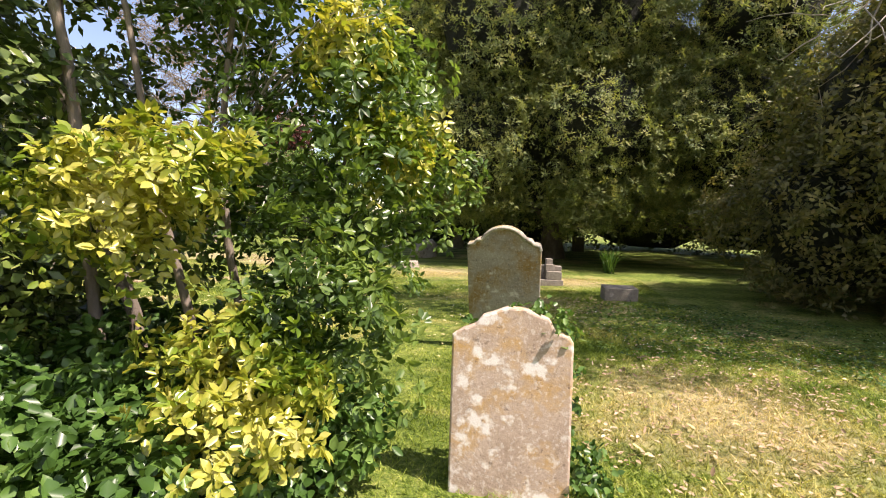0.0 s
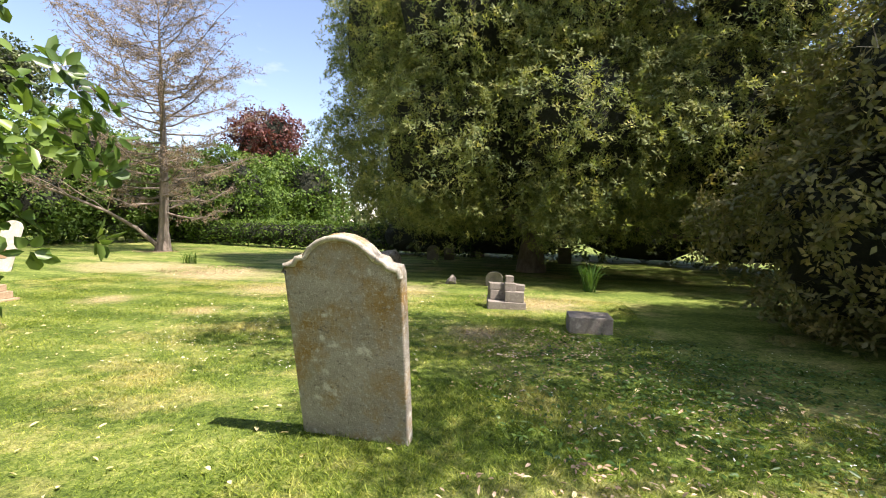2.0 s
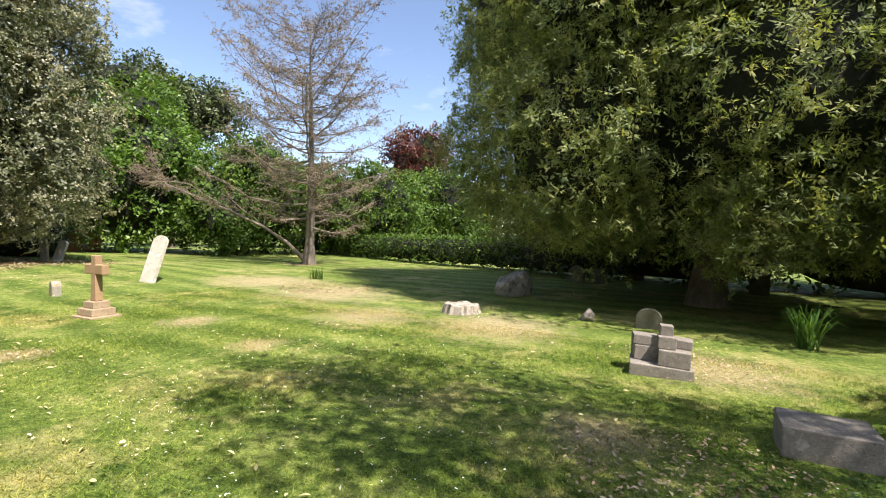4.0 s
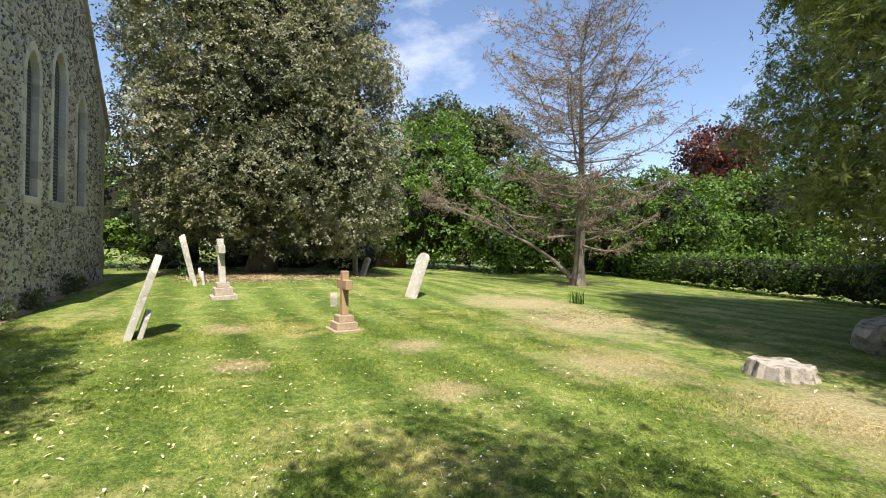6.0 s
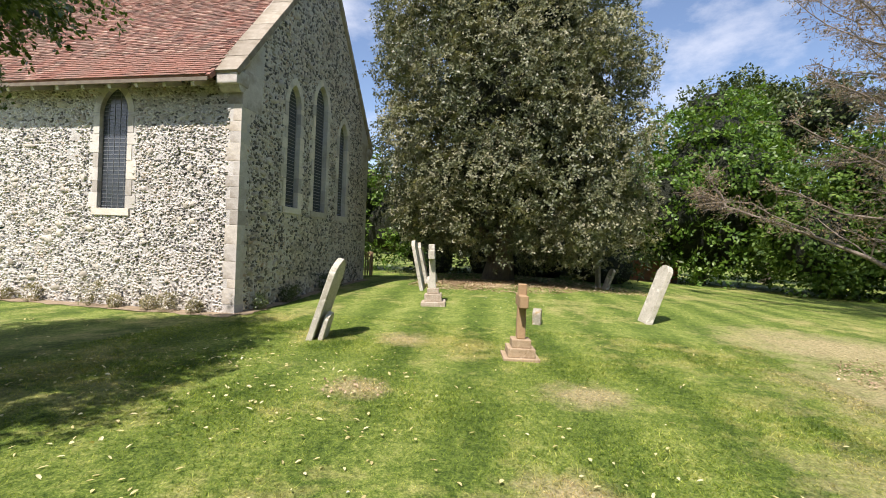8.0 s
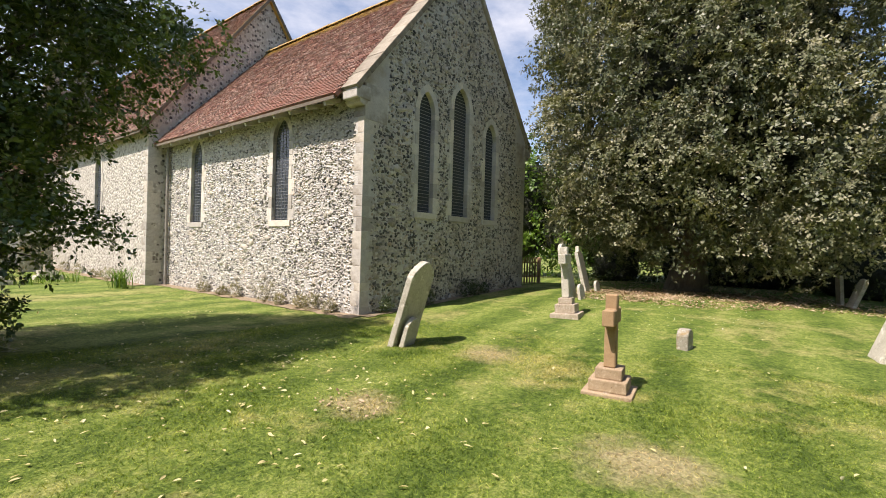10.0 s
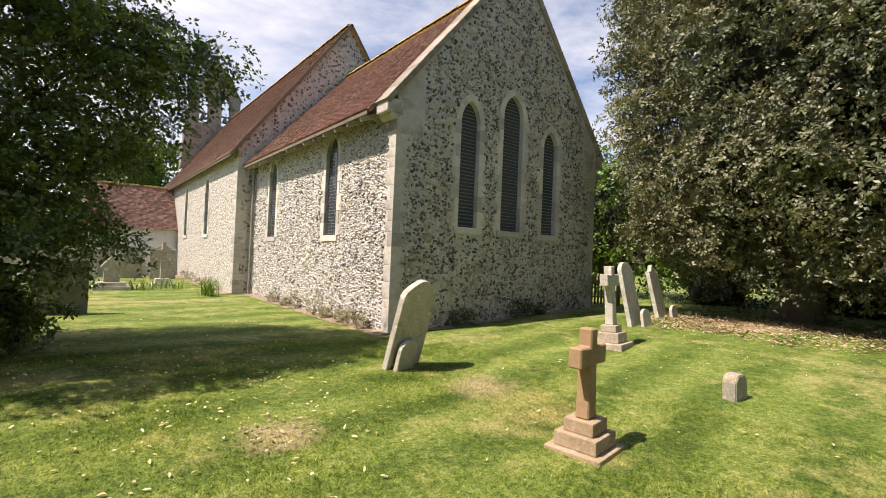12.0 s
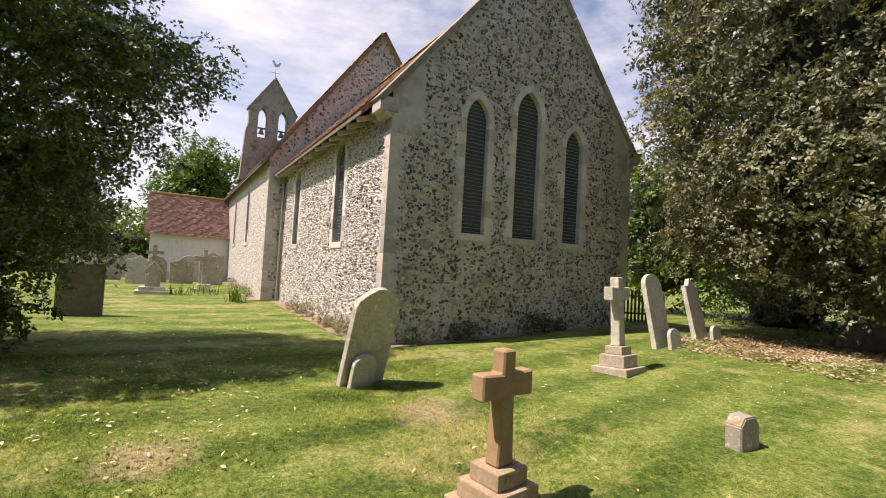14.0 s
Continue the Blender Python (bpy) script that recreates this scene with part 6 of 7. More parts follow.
under(holly, "inner_crown", boughs("inner_crown", [(x, y, z, d * 0.72, e * 0.72, f * 0.72) for x, y, z, d, e, f in HOLLY], 700, 9, 10, 0.42, 52, 0.095, 0.055, tilt=1.4, flat=0.15, droop=0.3, gap=0.55, bunch=0.9, low=0.15, shell=0.3), M_DARKHOLLY)
# golden holly beside the first headstone
GOLD_G = [(-1.6, 2.8, 1.8, 0.65, 0.5, 0.6), (-1.4, 3.1, 2.5, 0.55, 0.5, 0.6), (-2.0, 2.7, 2.8, 0.7, 0.5, 0.5), (-2.4, 2.9, 1.5, 0.6, 0.5, 0.4), (-1.45, 3.0, 1.2, 0.5, 0.4, 0.5), (-1.9, 3.0, 3.3, 0.6, 0.5, 0.5), (-1.1, 3.5, 2.4, 0.22, 0.2, 0.28), (-1.15, 3.1, 1.6, 0.42, 0.4, 0.5), (-1.2, 2.4, 1.0, 0.5, 0.5, 0.6), (-1.1, 2.7, 2.0, 0.4, 0.45, 0.6), (-0.80, 3.4, 1.75, 0.25, 0.28, 0.14)]
GOLD_Y = [(-1.45, 1.95, 0.78, 0.42, 0.3, 0.22), (-1.3, 1.75, 0.62, 0.4, 0.32, 0.22), (-1.75, 1.85, 1.72, 0.4, 0.3, 0.16), (-1.2, 2.7, 2.5, 0.28, 0.28, 0.25), (-2.1, 1.8, 1.5, 0.35, 0.3, 0.25), (-0.95, 2.8, 1.9, 0.3, 0.3, 0.25)]
gold = plant("variegated_holly", -1.95, 2.7, "sunlit holly bush with green and golden-edged leaves", "shrub")
r_g = np.random.default_rng(17)
for k, (bx, by, tx, ty, tz, rad) in enumerate([(-1.95, 2.7, -1.75, 2.6, 3.2, 0.035), (-2.1, 2.6, -2.5, 2.3, 3.4, 0.035), (-2.5, 2.5, -2.75, 2.2, 3.4, 0.05), (-1.85, 2.85, -1.3, 3.3, 2.8, 0.025), (-2.6, 2.3, -3.2, 2.3, 3.2, 0.045)]):
    p = bent((bx, by, ground_z(bx, by) - 0.1), (tx, ty, tz), r_g, 8, 0, 0.12)
    under(gold, "stem", tube_mesh("stem", [(p, rad * np.linspace(1, 0.4, 8))], 7), M_LARCH)
for k in range(46):
    b0 = GOLD_G[k % 6] if k % 3 else GOLD_Y[k % 6]
    d = unit(r_g.normal(size=3)) * 0.95
    a = (-2.0 + r_g.normal() * 0.1, 2.7 + r_g.normal() * 0.1, max(0.3, b0[2] - 0.5))
    p = bent(a, (b0[0] + d[0] * b0[3], b0[1] + d[1] * b0[4], b0[2] + d[2] * b0[5]), r_g, 6, 0.1, 0.2)
    under(gold, "twig", tube_mesh("twig", [(p, 0.008 * np.linspace(1, 0.25, 6))], 5), M_DEAD)
under(gold, "green_leaves", boughs("green_leaves", GOLD_G, 680, 7, 8, 0.19, 61, 0.06, 0.036, tilt=0.9, flat=0.35, droop=0.3, gap=0.8, bunch=0.5, full=True, shell=0.3, rough=0.3), M_HOLLY, "glossy green leaves")
under(gold, "golden_leaves", boughs("golden_leaves", GOLD_Y, 330, 6, 8, 0.14, 62, 0.056, 0.034, tilt=0.9, flat=0.4, droop=0.2, gap=0.6, bunch=0.5, full=True, shell=0.3, rough=0.3), M_VARIEG, "yellow variegated leaves")
# low undergrowth below it
LOW = [(-1.7, 1.5, 0.25, 0.55, 0.5, 0.3), (-2.4, 1.7, 0.35, 0.8, 0.7, 0.45), (-1.25, 2.35, 0.2, 0.4, 0.4, 0.3), (-2.4, 2.6, 0.3, 1.0, 0.8, 0.5)]
low_plant = plant("bramble_undergrowth", -1.9, 1.8, "tangled nettles and ivy at the foot of the holly", "undergrowth")
under(low_plant, "leaves", boughs("leaves", LOW, 700, 6, 6, 0.14, 63, 0.065, 0.052, tilt=1.4, flat=0.3, droop=0.2, gap=0.6, bunch=0.8, full=True, low=-0.15, shell=0.3), M_IVY)


# bare larch
def larch(x, y, h):
    ob = plant("bare_larch", x, y, "tall nearly bare larch with fine brown twigs", "tree")
    r = np.random.default_rng(23)
    z0 = ground_z(x, y)
    line = np.stack([x + 0.12 * np.sin(np.linspace(0, 3, 12)), y + 0.1 * np.sin(np.linspace(0, 4, 12) + 1), z0 - 0.1 + np.linspace(0, h, 12)], axis=1)
    radii = 0.26 * np.linspace(1, 0.06, 12)
    radii[0] = 0.42
    under(ob, "trunk", tube_mesh("trunk", [(line, radii)], 10), M_LARCH)
    twigs, buds_p, buds_d = [], [], []

    def spray(p, n, size):
        """Fine side twigs along a branch, with buds."""
        for _ in range(n):
            k = r.uniform(0.2, 1.0) * (len(p) - 1)
            i = min(int(k), len(p) - 2)
            a = p[i] + (p[i + 1] - p[i]) * (k - i)
            way = unit(p[i + 1] - p[i]) * 0.7 + r.normal(size=3) * np.array([0.75, 0.75, 0.35]) + np.array([0, 0, -0.12])
            ln = size * r.uniform(0.5, 1.3)
            q = a + unit(way) * ln * np.linspace(0, 1, 4)[:, None] + np.array([[0, 0, 1]]) * (0.08 * ln * np.linspace(0, 1, 4) ** 2)[:, None]
            twigs.append((q, np.array([0.011, 0.008, 0.006, 0.004])))
            for _ in range(5):
                s = q[r.integers(1, 4)] + r.normal(size=3) * 0.04
                w2 = unit(way + r.normal(size=3) * 0.7)
                q2 = s + w2 * size * 0.45 * np.linspace(0, 1, 3)[:, None]
                twigs.append((q2, np.array([0.006, 0.005, 0.003])))
                for _ in range(2):
                    buds_p.append(s + w2 * size * 0.45 * r.uniform(0, 1))
                    buds_d.append(r.normal(size=3))

    for k in range(92):
        u = 0.17 + 0.82 * (k / 91) ** 0.85
        a = line[0] + (line[-1] - line[0]) * u
        ang = k * 2.4 + r.normal() * 0.3
        reach = 4.7 * (1 - ((u - 0.55) / 0.6) ** 2 * 0.62) * r.choice([0.45, 0.7, 0.85, 1.0, 1.2])
        rise = reach * (0.05 + 0.6 * u) * r.uniform(0.3, 1.5)
        e = a + np.array([math.cos(ang) * reach, math.sin(ang) * reach, rise])
        p = bent(a, e, r, 8, -0.18 * reach * 0.5, 0.16)
        p[0] = a
        under(ob, "branch", tube_mesh("branch", [(p, 0.065 * (1.15 - u) * np.linspace(1, 0.14, 8) + 0.004)], 6), M_LARCH)
        spray(p, int(9 + reach * 6), 0.6)
    # long low limb
    limb = np.array([[0, 0, 0.1], [-0.75, -0.86, 1.2], [-1.6, -1.8, 2.0], [-2.6, -3.0, 2.7], [-3.6, -4.1, 3.3], [-4.9, -5.4, 4.0], [-5.8, -6.3, 4.5]]) * np.array([[0.9, 0.9, 0.95]]) + np.array([[x, y, z0]])
    under(ob, "limb", tube_mesh("limb", [(limb, np.array([0.12, 0.085, 0.07, 0.055, 0.04, 0.025, 0.01]))], 8), M_LARCH, "long low pale limb")
    spray(limb[3:], 60, 0.8)
    for k in range(9):
        i = r.integers(2, 6)
        e = limb[i] + np.array([r.normal() - 0.8, r.normal() - 0.8, r.uniform(0.3, 2.0)])
        p = bent(limb[i], e, r, 6, 0.2, 0.2)
        p[0] = limb[i]
        under(ob, "branch", tube_mesh("branch", [(p, 0.03 * np.linspace(1, 0.2, 6))], 5), M_LARCH)
        spray(p, 12, 0.5)
    v, f = join_arrays([tube_arrays(p, q, 3) for p, q in twigs])
    tagged(under(ob, "fine_twig_growth", mesh_np("fine_twig_growth", v, f), M_LARCH), kind="stuff")
    n = len(buds_p)
    v, f = leaf_arrays(np.array(buds_p), np.array(buds_d), r.normal(size=(n, 3)), 0.09 * np.ones(n), 0.04 * np.ones(n))
    tagged(under(ob, "bud_growth", mesh_np("bud_growth", v, f), M_TWIG), kind="stuff")


larch(-17.95, 21.6, 12.3)


# trees and bushes round the edge
def edge_tree(name, x, y, blobs, clusters, per, spread, leaf, material, label, seed, low=0.0, droop=0.1, trunk=0.3, category="tree", rough=0.26):
    ob = plant(name, x, y, label, category)
    top = max(b[2] for b in blobs)
    trunk_and_limbs(ob, (x, y, ground_z(x, y) - 0.1), (x, y, top), trunk, ends_on(blobs, 6, seed, 0.7), M_BARK, seed)
    under(ob, "crown", boughs("crown", lobes(blobs, 8 * len(blobs), 0.7, 1.4, seed + 1, 0.8, 0.95, low + 0.4), clusters, per // 4, 7, spread * 1.9, seed, leaf * 0.8, leaf * 0.46, tilt=0.7, flat=0.45, droop=droop * 3, gap=0.6, bunch=0.9, low=low, rough=rough, shell=0.12), material)
    # near-black core that darkens the gaps as inner shade would
    under(ob, "inner_crown", core_mesh(blobs, seed, 0.76, max(low, 0.0), 2), M_CROWN_SHADE)
    return ob


edge_tree("sycamore_tree", -33.5, 19.5, [(-33.5, 19.5, 3.5, 4.4, 4.6, 3.6), (-33.8, 19.8, 6.8, 3.8, 4.2, 3.2), (-31.2, 17.2, 4.4, 2.2, 2.6, 2.6), (-31.0, 20.6, 6.4, 2.2, 2.4, 2.4), (-33, 20.0, 8.8, 2.4, 2.6, 2.0)], 1100, 24, 0.35, 0.32, M_BRIGHT, "bright green leafy tree at the churchyard edge", 71, low=0.2)
edge_tree("laurel_bush", -29.8, 24.6, [(-29.8, 24.6, 3.2, 3.6, 3.6, 3.2), (-28.6, 27.6, 3.4, 3.4, 3.2, 3.4), (-27.6, 22.8, 2.4, 1.8, 1.8, 2.2), (-28.8, 25.8, 6.2, 2.4, 2.4, 1.8)], 1000, 24, 0.34, 0.30, M_MIDGREEN, "large mid-green evergreen bush behind the larch", 72, low=0.0, category="shrub")
edge_tree("laurel_bush", -24.8, 31.2, [(-25, 31.4, 3.0, 3.4, 2.6, 2.8), (-22.5, 33.0, 3.4, 3.0, 2.6, 3.2)], 560, 32, 0.34, 0.28, M_MIDGREEN, "large mid-green evergreen bush behind the larch", 73, low=0.0, category="shrub")
edge_tree("pine_tree", -41, 26.5, [(-41, 26.0, 11.0, 4.4, 4.6, 2.8), (-40, 28.5, 12.0, 3.6, 3.6, 2.2), (-42, 23.5, 13.0, 3.6, 3.6, 2.2)], 700, 24, 0.45, 0.37, M_PINE, "dark round-topped pine behind other trees", 74, low=6)
edge_tree("copper_beech", -29.5, 46.5, [(-29.5, 46.5, 8.6, 3.2, 3.2, 3.4), (-30.4, 45.4, 5.6, 2.6, 2.6, 2.2), (-28.2, 47.2, 11.0, 2.2, 2.2, 1.9)], 560, 24, 0.4, 0.39, M_COPPER, "dark red copper-leaved tree behind the hedge", 75, low=3)
edge_tree("sycamore_tree", -24.0, 41.5, [(-24, 41.5, 3.8, 3.4, 3.2, 3.2), (-21.5, 42.5, 4.4, 3.0, 3.0, 3.4)], 520, 24, 0.4, 0.37, M_MIDGREEN, "light green tree behind the hedge", 76, low=0.4)
edge_tree("sycamore_tree", -36, 40, [(-36, 40, 4.4, 4.4, 4.2, 3.8), (-40, 36, 4.4, 4.4, 4.2, 3.8)], 600, 24, 0.5, 0.45, M_MIDGREEN, "green tree beyond the hedge", 77, low=0.4)
edge_tree("sycamore_tree", -27.5, 3.0, [(-28.5, 2.5, 3.0, 3.0, 4.0, 3.2), (-29, -2.5, 4.0, 3.0, 3.4, 4.0)], 520, 24, 0.35, 0.28, M_BRIGHT, "green tree behind the church", 78, low=0.3)
edge_tree("sycamore_tree", -31, 11, [(-31, 12, 4.0, 3.0, 4.6, 4.0), (-33, 8, 5.0, 3.4, 4.0, 4.0)], 520, 24, 0.4, 0.32, M_PINE, "dark shaded tree behind the oak", 79, low=0.3)
edge_tree("evergreen_tree", 12.5, 19.5, [(12.5, 20.5, 4.2, 4.0, 4.6, 4.2), (13.4, 14.5, 3.4, 3.0, 3.2, 3.4)], 900, 24, 0.4, 0.28, M_YEWDARK, "dark evergreen tree in deep shade", 80, low=-0.1)
edge_tree("sycamore_tree", -9.5, -42, [(-9.5, -42, 9.0, 3.6, 3.6, 4.4), (-8.0, -40, 6.0, 3.0, 3.0, 3.6)], 480, 24, 0.5, 0.45, M_BRIGHT, "light green tree beyond the bell gable", 81, low=2)
edge_tree("laurel_bush", -1.0, -31, [(-3, -31, 1.6, 4.0, 2.4, 1.9), (3.5, -30, 2.4, 4.0, 2.6, 2.6), (8, -24, 3.2, 3.6, 4.0, 3.4)], 620, 24, 0.36, 0.30, M_BRIGHT, "sunlit green bushes beyond the west graves", 82, low=-0.1, category="shrub")
edge_tree("sycamore_tree", 4.5, -38, [(2, -40, 6.5, 4.6, 3.6, 4.2), (9, -36, 6.0, 4.6, 3.6, 4.2)], 560, 24, 0.5, 0.45, M_PINE, "tall dark tree beyond the west graves", 83, low=1.5)


edge_tree("evergreen_thicket", -26.5, 8.0, [(-26.6, 8.4, 0.9, 1.6, 3.4, 1.5), (-26.0, 4.0, 0.8, 1.2, 1.4, 1.2), (-25.6, 12.6, 0.9, 1.6, 2.0, 1.4)], 420, 22, 0.3, 0.16, M_PINE, "low dark evergreen growth in the shade behind the oak", 89, low=-0.2, trunk=0.06, category="shrub")
# the tall last lobe is added to keep the sun off the thicket
edge_tree("evergreen_thicket", -3, 27.2, [(-6, 26.6, 1.0, 3.0, 1.4, 1.6), (-1, 26.8, 1.4, 4.0, 1.6, 2.0), (5, 26.8, 1.4, 4.0, 1.6, 2.0), (9, 25, 1.8, 3.0, 2.4, 2.4), (4, 30, 5, 5, 2.4, 5), (-3, 30, 4, 4, 2, 4), (9, 27.5, 7, 4, 3, 5)], 900, 24, 0.34, 0.26, M_PINE, "dark evergreen thicket in the shade behind the yew", 84, low=-0.2, category="shrub")


# clipped hedge along the far side
def hedge(points, h, w, material, label, seed):
    ob = plant("hedge", points[0][0], points[0][1], label, "hedge")
    knots = []
    for (x0, y0), (x1, y1) in zip(points, points[1:]):
        k = int(math.hypot(x1 - x0, y1 - y0) / 0.9)
        knots += [(x0 + (x1 - x0) * i / k, y0 + (y1 - y0) * i / k, h * 0.42, 0.95, w * 0.42, h * 0.55) for i in range(k + 1)]
    # shade inside the hedge, made as a near-black core
    under(ob, "inner_growth", core_mesh(knots, 7, 0.86, -0.25, 2), M_CROWN_SHADE)
    r = np.random.default_rng(seed)
    ps, ds = [], []
    for (x0, y0), (x1, y1) in zip(points, points[1:]):
        ln = math.hypot(x1 - x0, y1 - y0)
        n = int(ln * 420)
        u = r.uniform(0, 1, n)
        side = r.uniform(-1, 1, n)
        nx, ny = -(y1 - y0) / ln, (x1 - x0) / ln
        up = r.uniform(0, 1, n) ** 0.8
        edge = r.uniform(0, 1, n) < 0.62
        off = np.where(edge, np.sign(side), side) * w / 2 * (1 + 0.10 * np.sin(u * ln * 1.7))
        zz = np.where(edge, up, 1.0) * h * (1 + 0.05 * np.sin(u * ln * 0.9)) + r.normal(size=n) * 0.05
        x = x0 + (x1 - x0) * u + nx * off + r.normal(size=n) * 0.06
        y = y0 + (y1 - y0) * u + ny * off + r.normal(size=n) * 0.06
        ps.append(np.stack([x, y, ground_np(x, y) + np.maximum(zz, 0.02)], axis=1))
        ds.append(np.stack([nx * np.sign(off) * edge, ny * np.sign(off) * edge, np.where(edge, 0.2, 1.0)], axis=1))
    p, d = np.concatenate(ps), np.concatenate(ds)
    n = len(p)
    v, f = leaf_arrays(p, d * 0.6 + r.normal(size=(n, 3)) * 0.7, d + r.normal(size=(n, 3)) * 0.5, 0.17 * r.uniform(0.7, 1.3, n), 0.10 * r.uniform(0.7, 1.2, n))
    under(ob, "leaves", mesh_np("leaves", v, f), material)


hedge([(-34, 33.5), (-26, 31.5), (-15, 28.4), (-8, 27.6), (-3, 27.2)], 1.55, 1.5, M_MIDGREEN, "long clipped evergreen hedge along the lawn", 91)


def far_ring():
    """A belt of far woods that closes the view."""
    r = np.random.default_rng(95)
    blobs = []
    for k in range(64):
        a = 2 * math.pi * k / 64 + r.normal() * 0.03
        d = r.uniform(78, 100)
        h = r.uniform(3.5, 6.5)
        blobs.append((-8 + d * math.cos(a), 6 + d * math.sin(a), h * 0.75, r.uniform(5, 8), r.uniform(5, 8), h))
    me = foliage("far_woods", blobs, 3200, 8, 0.9, 96, 1.5, 1.1, droop=0.1, low=-0.2)
    tagged(part("far_woods", me, M_PINE), "distant belt of dark green woodland", "woods", kind="stuff")


far_ring()


# ---- small growth ----
def blades(name, n, x0, x1, y0, y1, h, seed, avoid=True):
    r = np.random.default_rng(seed)
    x, y = r.uniform(x0, x1, n), r.uniform(y0, y1, n)
    if avoid:
        keep = ~((x < CX0 + 0.25) & (y < CY0 + 0.3))
        x, y = x[keep], y[keep]
    n = len(x)
    z = ground_np(x, y) - 0.012
    a = r.uniform(0, 2 * math.pi, n)
    hh = h * r.uniform(0.5, 1.35, n)
    w = 0.005 * r.uniform(0.7, 1.4, n)
    lean = r.normal(size=(n, 2)) * hh[:, None] * 1.0
    p0 = np.stack([x + np.cos(a) * w, y + np.sin(a) * w, z], axis=1)
    p1 = np.stack([x - np.cos(a) * w, y - np.sin(a) * w, z], axis=1)
    p2 = np.stack([x + lean[:, 0], y + lean[:, 1], z + hh], axis=1)
    v = np.stack([p0, p1, p2], axis=1).reshape(-1, 3)
    f = np.arange(n)[:, None] * 3 + np.array([[0, 1, 2]])
    ob = part(name, mesh_np(name, v, f.astype(np.int32)), M_BLADE)
    tagged(ob, "short blades of mown lawn grass", "grass", kind="stuff")


blades("grass", 330000, -12.0, 2.5, 2.5, 13.5, 0.036, 101)
blades("grass", 50000, -1.0, 5.0, 1.5, 7.0, 0.06, 102)


def scatter(name, n, spots, size, material, label, category, seed, curl=0.5):
    """Small flat pieces lying about; spots: x, y, spread, share."""
    r = np.random.default_rng(seed)
    share = np.array([s[3] for s in spots], float)
    k = r.choice(len(spots), size=n, p=share / share.sum())
    sp = np.array([s[:3] for s in spots])
    ang, rr = r.uniform(0, 2 * math.pi, n), np.sqrt(r.uniform(0, 1, n))
    x, y = sp[k, 0] + np.cos(ang) * rr * sp[k, 2], sp[k, 1] + np.sin(ang) * rr * sp[k, 2]
    keep = ~((x < CX0 + 0.3) & (y < CY0 + 0.3))
    x, y = x[keep], y[keep]
    n = len(x)
    p = np.stack([x, y, ground_np(x, y) + 0.024 + r.uniform(0, 0.012, n)], axis=1)
    axis = np.concatenate([r.normal(size=(n, 2)), r.normal(size=(n, 1)) * 0.22], axis=1)
    face = np.concatenate([r.normal(size=(n, 2)) * curl * 0.6, np.ones((n, 1))], axis=1)
    v, f = leaf_arrays(p, axis, face, size * r.uniform(0.5, 1.3, n), size * 0.5 * r.uniform(0.6, 1.3, n), True)
    tagged(part(name, mesh_np(name, v, f), material), label, category, kind="stuff")


scatter("fallen_leaves", 1000, [(-5, 7, 4.5, 5), (-6.5, 5.5, 2.8, 5), (0, 7, 4, 4), (-10, 9, 5, 2), (-6, 2, 4, 3), (-2, 11, 4, 2)], 0.06, M_FALLEN, "pale yellow leaves scattered on the lawn", "leaves", 111)
scatter("leaf_litter", 7000, [(-19.2, 8.4, 2.6, 5), (-18.2, 6.6, 1.6, 3), (-20.5, 11.5, 2.2, 2), (-22, 8, 4, 3)], 0.085, M_LITTER, "dry buff leaf litter under the oak", "leaf litter", 112)
scatter("leaf_litter", 2600, [(1.5, 4.0, 1.6, 4), (2.6, 5.6, 1.6, 2), (0.6, 9.0, 1.0, 2), (1.6, 7.5, 1.6, 2), (0.2, 12.8, 1.3, 1)], 0.05, M_LITTER, "brown dry leaf litter on rough grass", "leaf litter", 113)
scatter("leaf_litter", 1500, [(-10.0, 15.4, 1.5, 2), (-7.2, 7.2, 0.45, 0.08), (-17.9, 21.2, 1.0, 1)], 0.06, M_LITTER, "pinkish dry clippings on the lawn", "leaf litter", 114)
scatter("ivy_ground_cover", 5200, [(3.4, 7.2, 1.9, 4), (2.2, 8.4, 1.5, 2), (4.4, 5.6, 1.4, 3), (1.4, 6.6, 1.2, 1)], 0.06, M_IVY, "ivy and low weeds creeping through rough shaded grass", "ground cover", 116, 0.9)
scatter("daisies", 700, [(-2.8, 9.0, 2.4, 4), (2.6, 7.5, 2.4, 3), (-16, 8.5, 2.2, 3)], 0.03, M_DAISY, "small white daisies in the grass", "daisies", 115, 0.2)


def tuft(x, y, n, h, label, material, seed, w=0.016, name="grass_tuft", spread=0.06):
    """A clump of long arching blades."""
    r = np.random.default_rng(seed)
    z = ground_z(x, y)
    vs, fs = [], []
    for k in range(n):
        a = r.uniform(0, 6.28)
        reach, hh = h * r.uniform(0.3, 0.9), h * r.uniform(0.6, 1.1)
        b0 = np.array([x + r.normal() * spread, y + r.normal() * spread, z - 0.02])
        d = np.array([math.cos(a), math.sin(a), 0])
        s = np.array([-d[1], d[0], 0]) * w * 0.5
        pts = [b0, b0 + d * reach * 0.3 + np.array([0, 0, hh * 0.6]), b0 + d * reach * 0.7 + np.array([0, 0, hh * 0.95]), b0 + d * reach * 1.1 + np.array([0, 0, hh * 0.8])]
        base = len(vs)
        for q, t in zip(pts, (1, 0.9, 0.6, 0.1)):
            vs += [q - s * t, q + s * t]
        fs += [[base + 2 * i, base + 2 * i + 1, base + 2 * i + 3, base + 2 * i + 2] for i in range(3)]
    ob = part(name, mesh_np(name, np.array(vs), np.array(fs, dtype=np.int32)), material)
    tagged(ob, label, "plant", "clumps of long leaves")


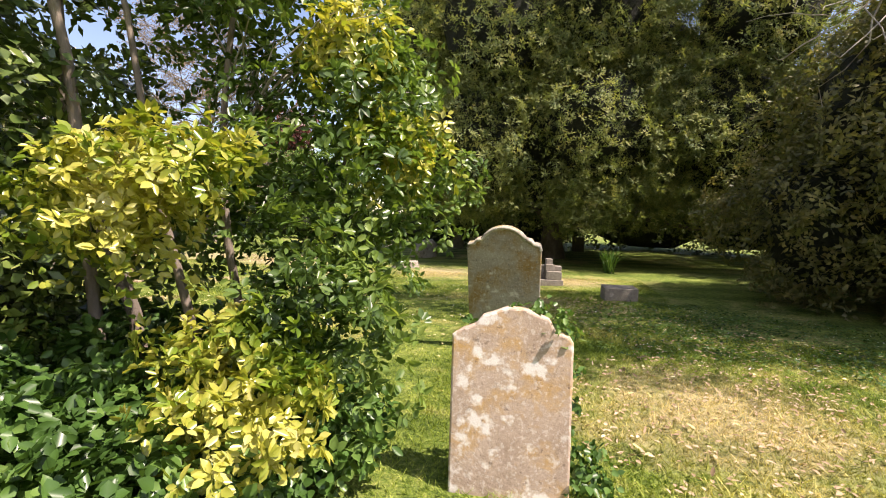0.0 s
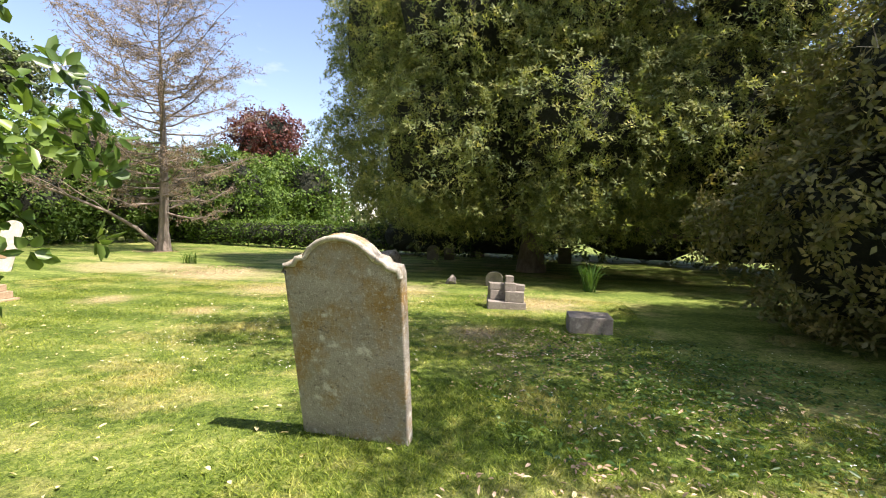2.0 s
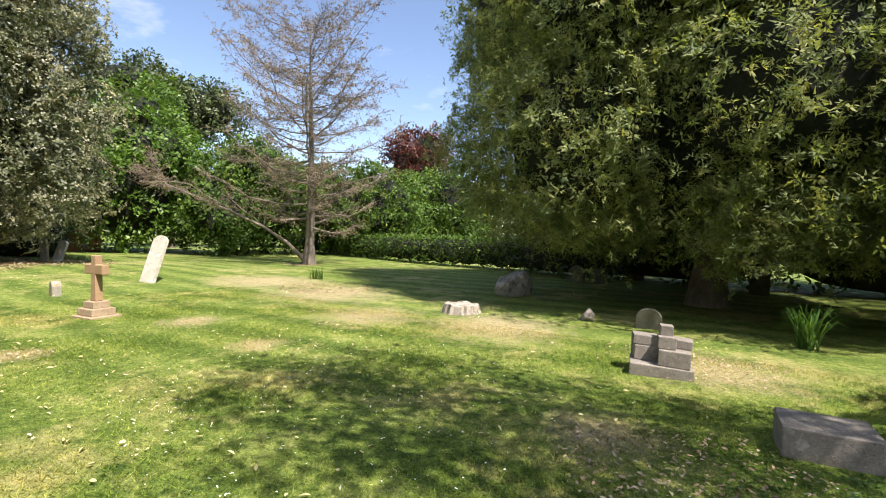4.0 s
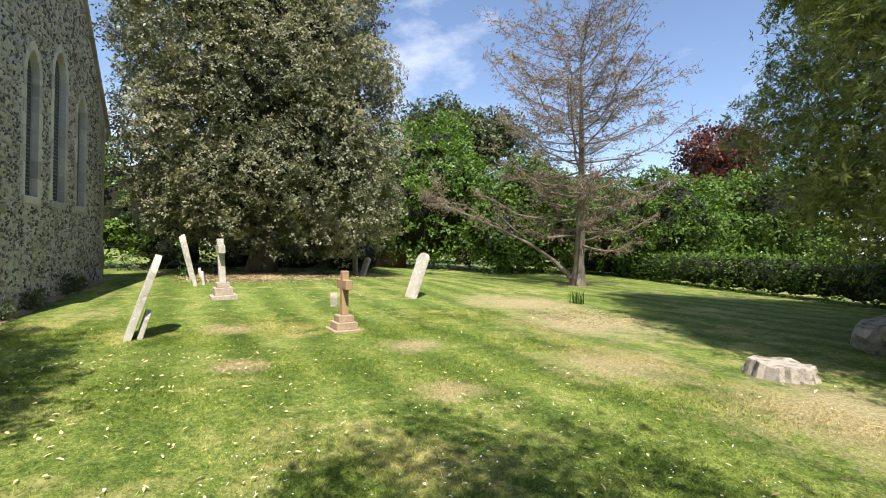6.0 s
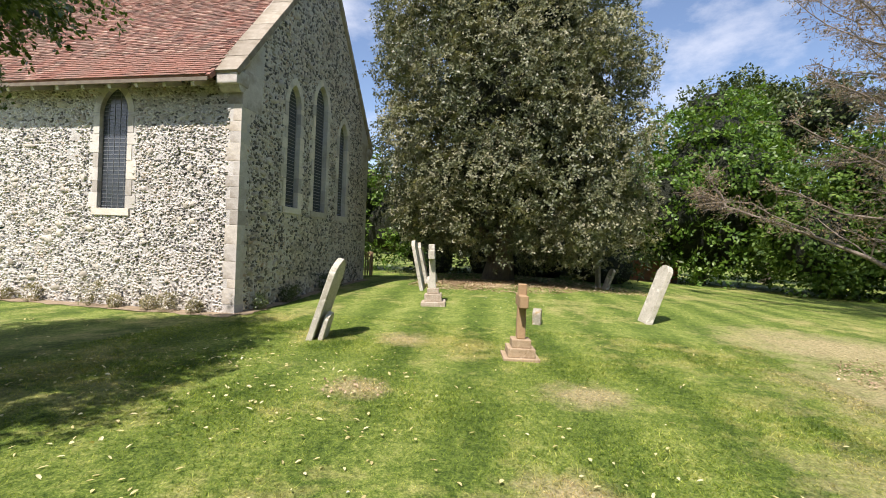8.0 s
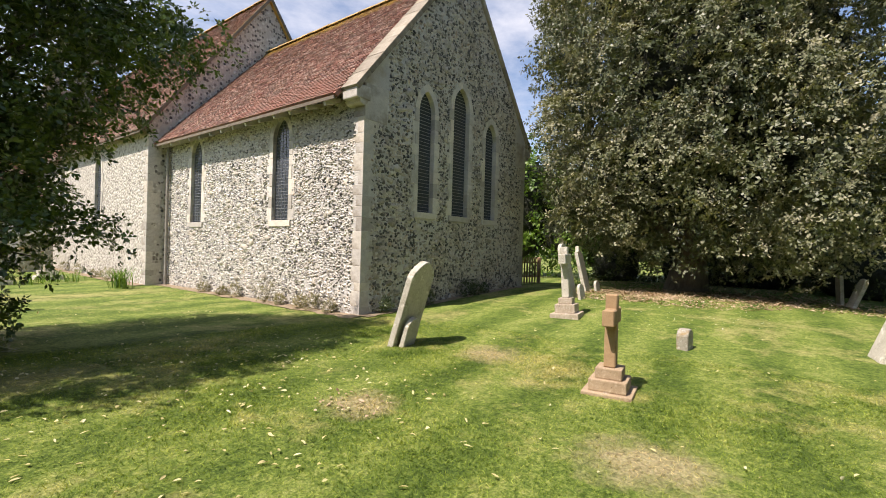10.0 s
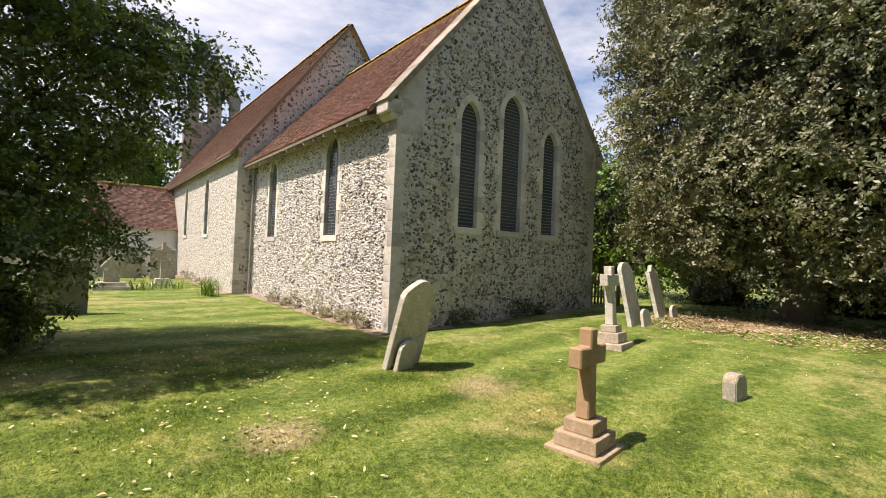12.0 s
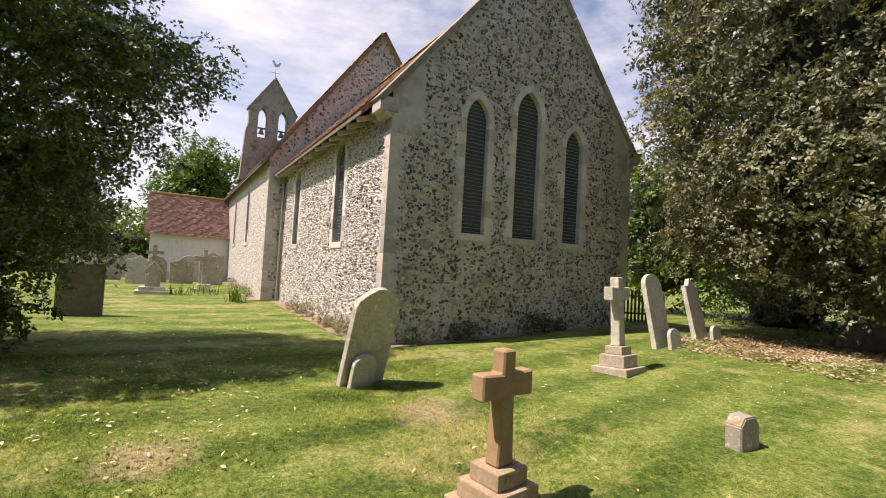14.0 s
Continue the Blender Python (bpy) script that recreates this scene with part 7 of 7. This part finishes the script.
tuft(1.86, 15.1, 60, 0.75, "clump of long pale green strap leaves in the lawn", M_IVY, 121, 0.03)
tuft(-9.6, -7.4, 70, 0.75, "clump of long strap leaves by the wall", M_BRIGHT, 122, 0.03, spread=0.15)
tuft(-9.0, -11.0, 50, 0.5, "clump of long strap leaves by the cross", M_BRIGHT, 123, 0.03, spread=0.3)
tuft(-7.8, -10.6, 50, 0.45, "clump of long strap leaves by the cross", M_BRIGHT, 124, 0.03, spread=0.3)
tuft(-12.2, 17.0, 60, 0.45, "small grey-green tuft on the lawn", M_MIDGREEN, 125, 0.02, spread=0.12)


def wall_weed(x, y, size, material, label, seed):
    ob = plant("wall_weed", x, y, label, "weed", "weeds along the wall")
    z = ground_z(x, y)
    under(ob, "leaves", foliage("leaves", [(x, y, z + size * 0.45, size * 0.42, size * 0.3, size * 0.45)], 40, 12, 0.05, seed, 0.06, 0.022, out=0.4, droop=-0.5, low=-0.3), material)


for k, (y, s) in enumerate([(1.9, 0.35), (1.2, 0.45), (0.7, 0.35), (-0.2, 0.3), (-0.9, 0.7), (-2.6, 0.45), (-3.4, 0.3), (-4.6, 0.4), (-9.8, 0.4), (-11.4, 0.5), (-12.8, 0.4), (-15.5, 0.5), (-17.6, 0.5)]):
    wall_weed(CX0 + 0.22 if y > CY1 else NX0 + 0.25, y, s, M_WEED, "dry grassy weed at the foot of the wall", 130 + k)
for k, (x, s) in enumerate([(-12.0, 0.4), (-13.2, 0.45), (-13.6, 0.4), (-15.4, 0.55), (-15.9, 0.5), (-16.4, 0.35)]):
    wall_weed(x, CY0 + 0.2, s, M_PINE, "dark weed at the shaded foot of the gable", 150 + k)


# bare strip of soil along the walls
def strip(lo, hi, name, label):
    n = 40
    bm = bmesh.new()
    rows = []
    r = random.Random(8)
    along = 0 if hi[0] - lo[0] > hi[1] - lo[1] else 1
    for i in range(n + 1):
        u = i / n
        w = r.uniform(0.75, 1.1)
        if along == 1:
            a, c = (lo[0], lo[1] + (hi[1] - lo[1]) * u), (lo[0] + (hi[0] - lo[0]) * w, lo[1] + (hi[1] - lo[1]) * u)
        else:
            a, c = (lo[0] + (hi[0] - lo[0]) * u, lo[1]), (lo[0] + (hi[0] - lo[0]) * u, lo[1] + (hi[1] - lo[1]) * w)
        rows.append((bm.verts.new((*a, ground_z(*a) + 0.03)), bm.verts.new((*c, ground_z(*c) + 0.012))))
    for p, q in zip(rows, rows[1:]):
        bm.faces.new((p[0], p[1], q[1], q[0]))
    bmesh.ops.recalc_face_normals(bm, faces=bm.faces)
    tagged(part(name, bm, M_EARTH), label, "soil", kind="structure")


strip((CX0 - 0.02, CY1, 0), (CX0 + 0.42, CY0 + 0.1, 0), "soil_strip_1", "bare dry soil strip along the flint wall")
strip((CX1, CY0 - 0.02, 0), (CX0, CY0 + 0.3, 0), "soil_strip_2", "bare dry soil strip below the gable")
strip((NX0 - 0.02, PY, 0), (NX0 + 0.42, CY1, 0), "soil_strip_3", "bare dry soil strip along the nave wall")

# ivy on the first headstone and on the oak-side one
def ivy(x, y, blobs, n, label, seed, size=0.045):
    ob = plant("ivy", x, y, label, "ivy")
    under(ob, "leaves", foliage("leaves", blobs, n, 7, 0.03, seed, size, size * 0.85, droop=0.3, out=0.5, full=True, shell=0.25), M_IVY)


ivy(0.17, 2.5, [(0.16, 2.52, 0.45, 0.05, 0.10, 0.45), (0.1, 2.52, 0.86, 0.08, 0.08, 0.08), (-0.05, 2.56, 0.97, 0.16, 0.07, 0.04), (-0.36, 2.55, 0.86, 0.10, 0.06, 0.05), (0.2, 2.6, 0.1, 0.18, 0.2, 0.12)], 95, "ivy creeping up the side of the headstone", 161)
ivy(-18.9, 5.4, [(-18.9, 5.2, 0.8, 0.12, 0.14, 0.6), (-18.7, 5.1, 1.4, 0.2, 0.12, 0.15)], 60, "ivy on the edge of the leaning headstone", 162, 0.07)
# dead twigs hanging at the edge of the dark evergreen
tw = plant("dead_branch", 3.2, 6.6, "bare grey hanging dead twigs", "branch")
tw.matrix_basis = pose(3.4, 6.9, 4.6)
r_t = np.random.default_rng(170)
for k in range(12):
    a = np.array([3.9 + r_t.normal() * 0.25, 6.9 + r_t.normal() * 0.3, 4.4])
    e = a + np.array([-0.7 + r_t.normal() * 0.35, -0.5 + r_t.normal() * 0.35, -0.7 + r_t.normal() * 0.35])
    p = bent(a, e, r_t, 7, -0.2, 0.5)
    under(tw, "twig", tube_mesh("twig", [(p, 0.013 * np.linspace(1, 0.25, 7))], 4), M_DEAD)
under(tw, "branch", tube_mesh("branch", [(bent((6.4, 9.9, 5.2), (3.7, 6.8, 4.4), r_t, 7, 0.2, 0.1), 0.05 * np.linspace(1, 0.3, 7))], 6), M_DEAD)
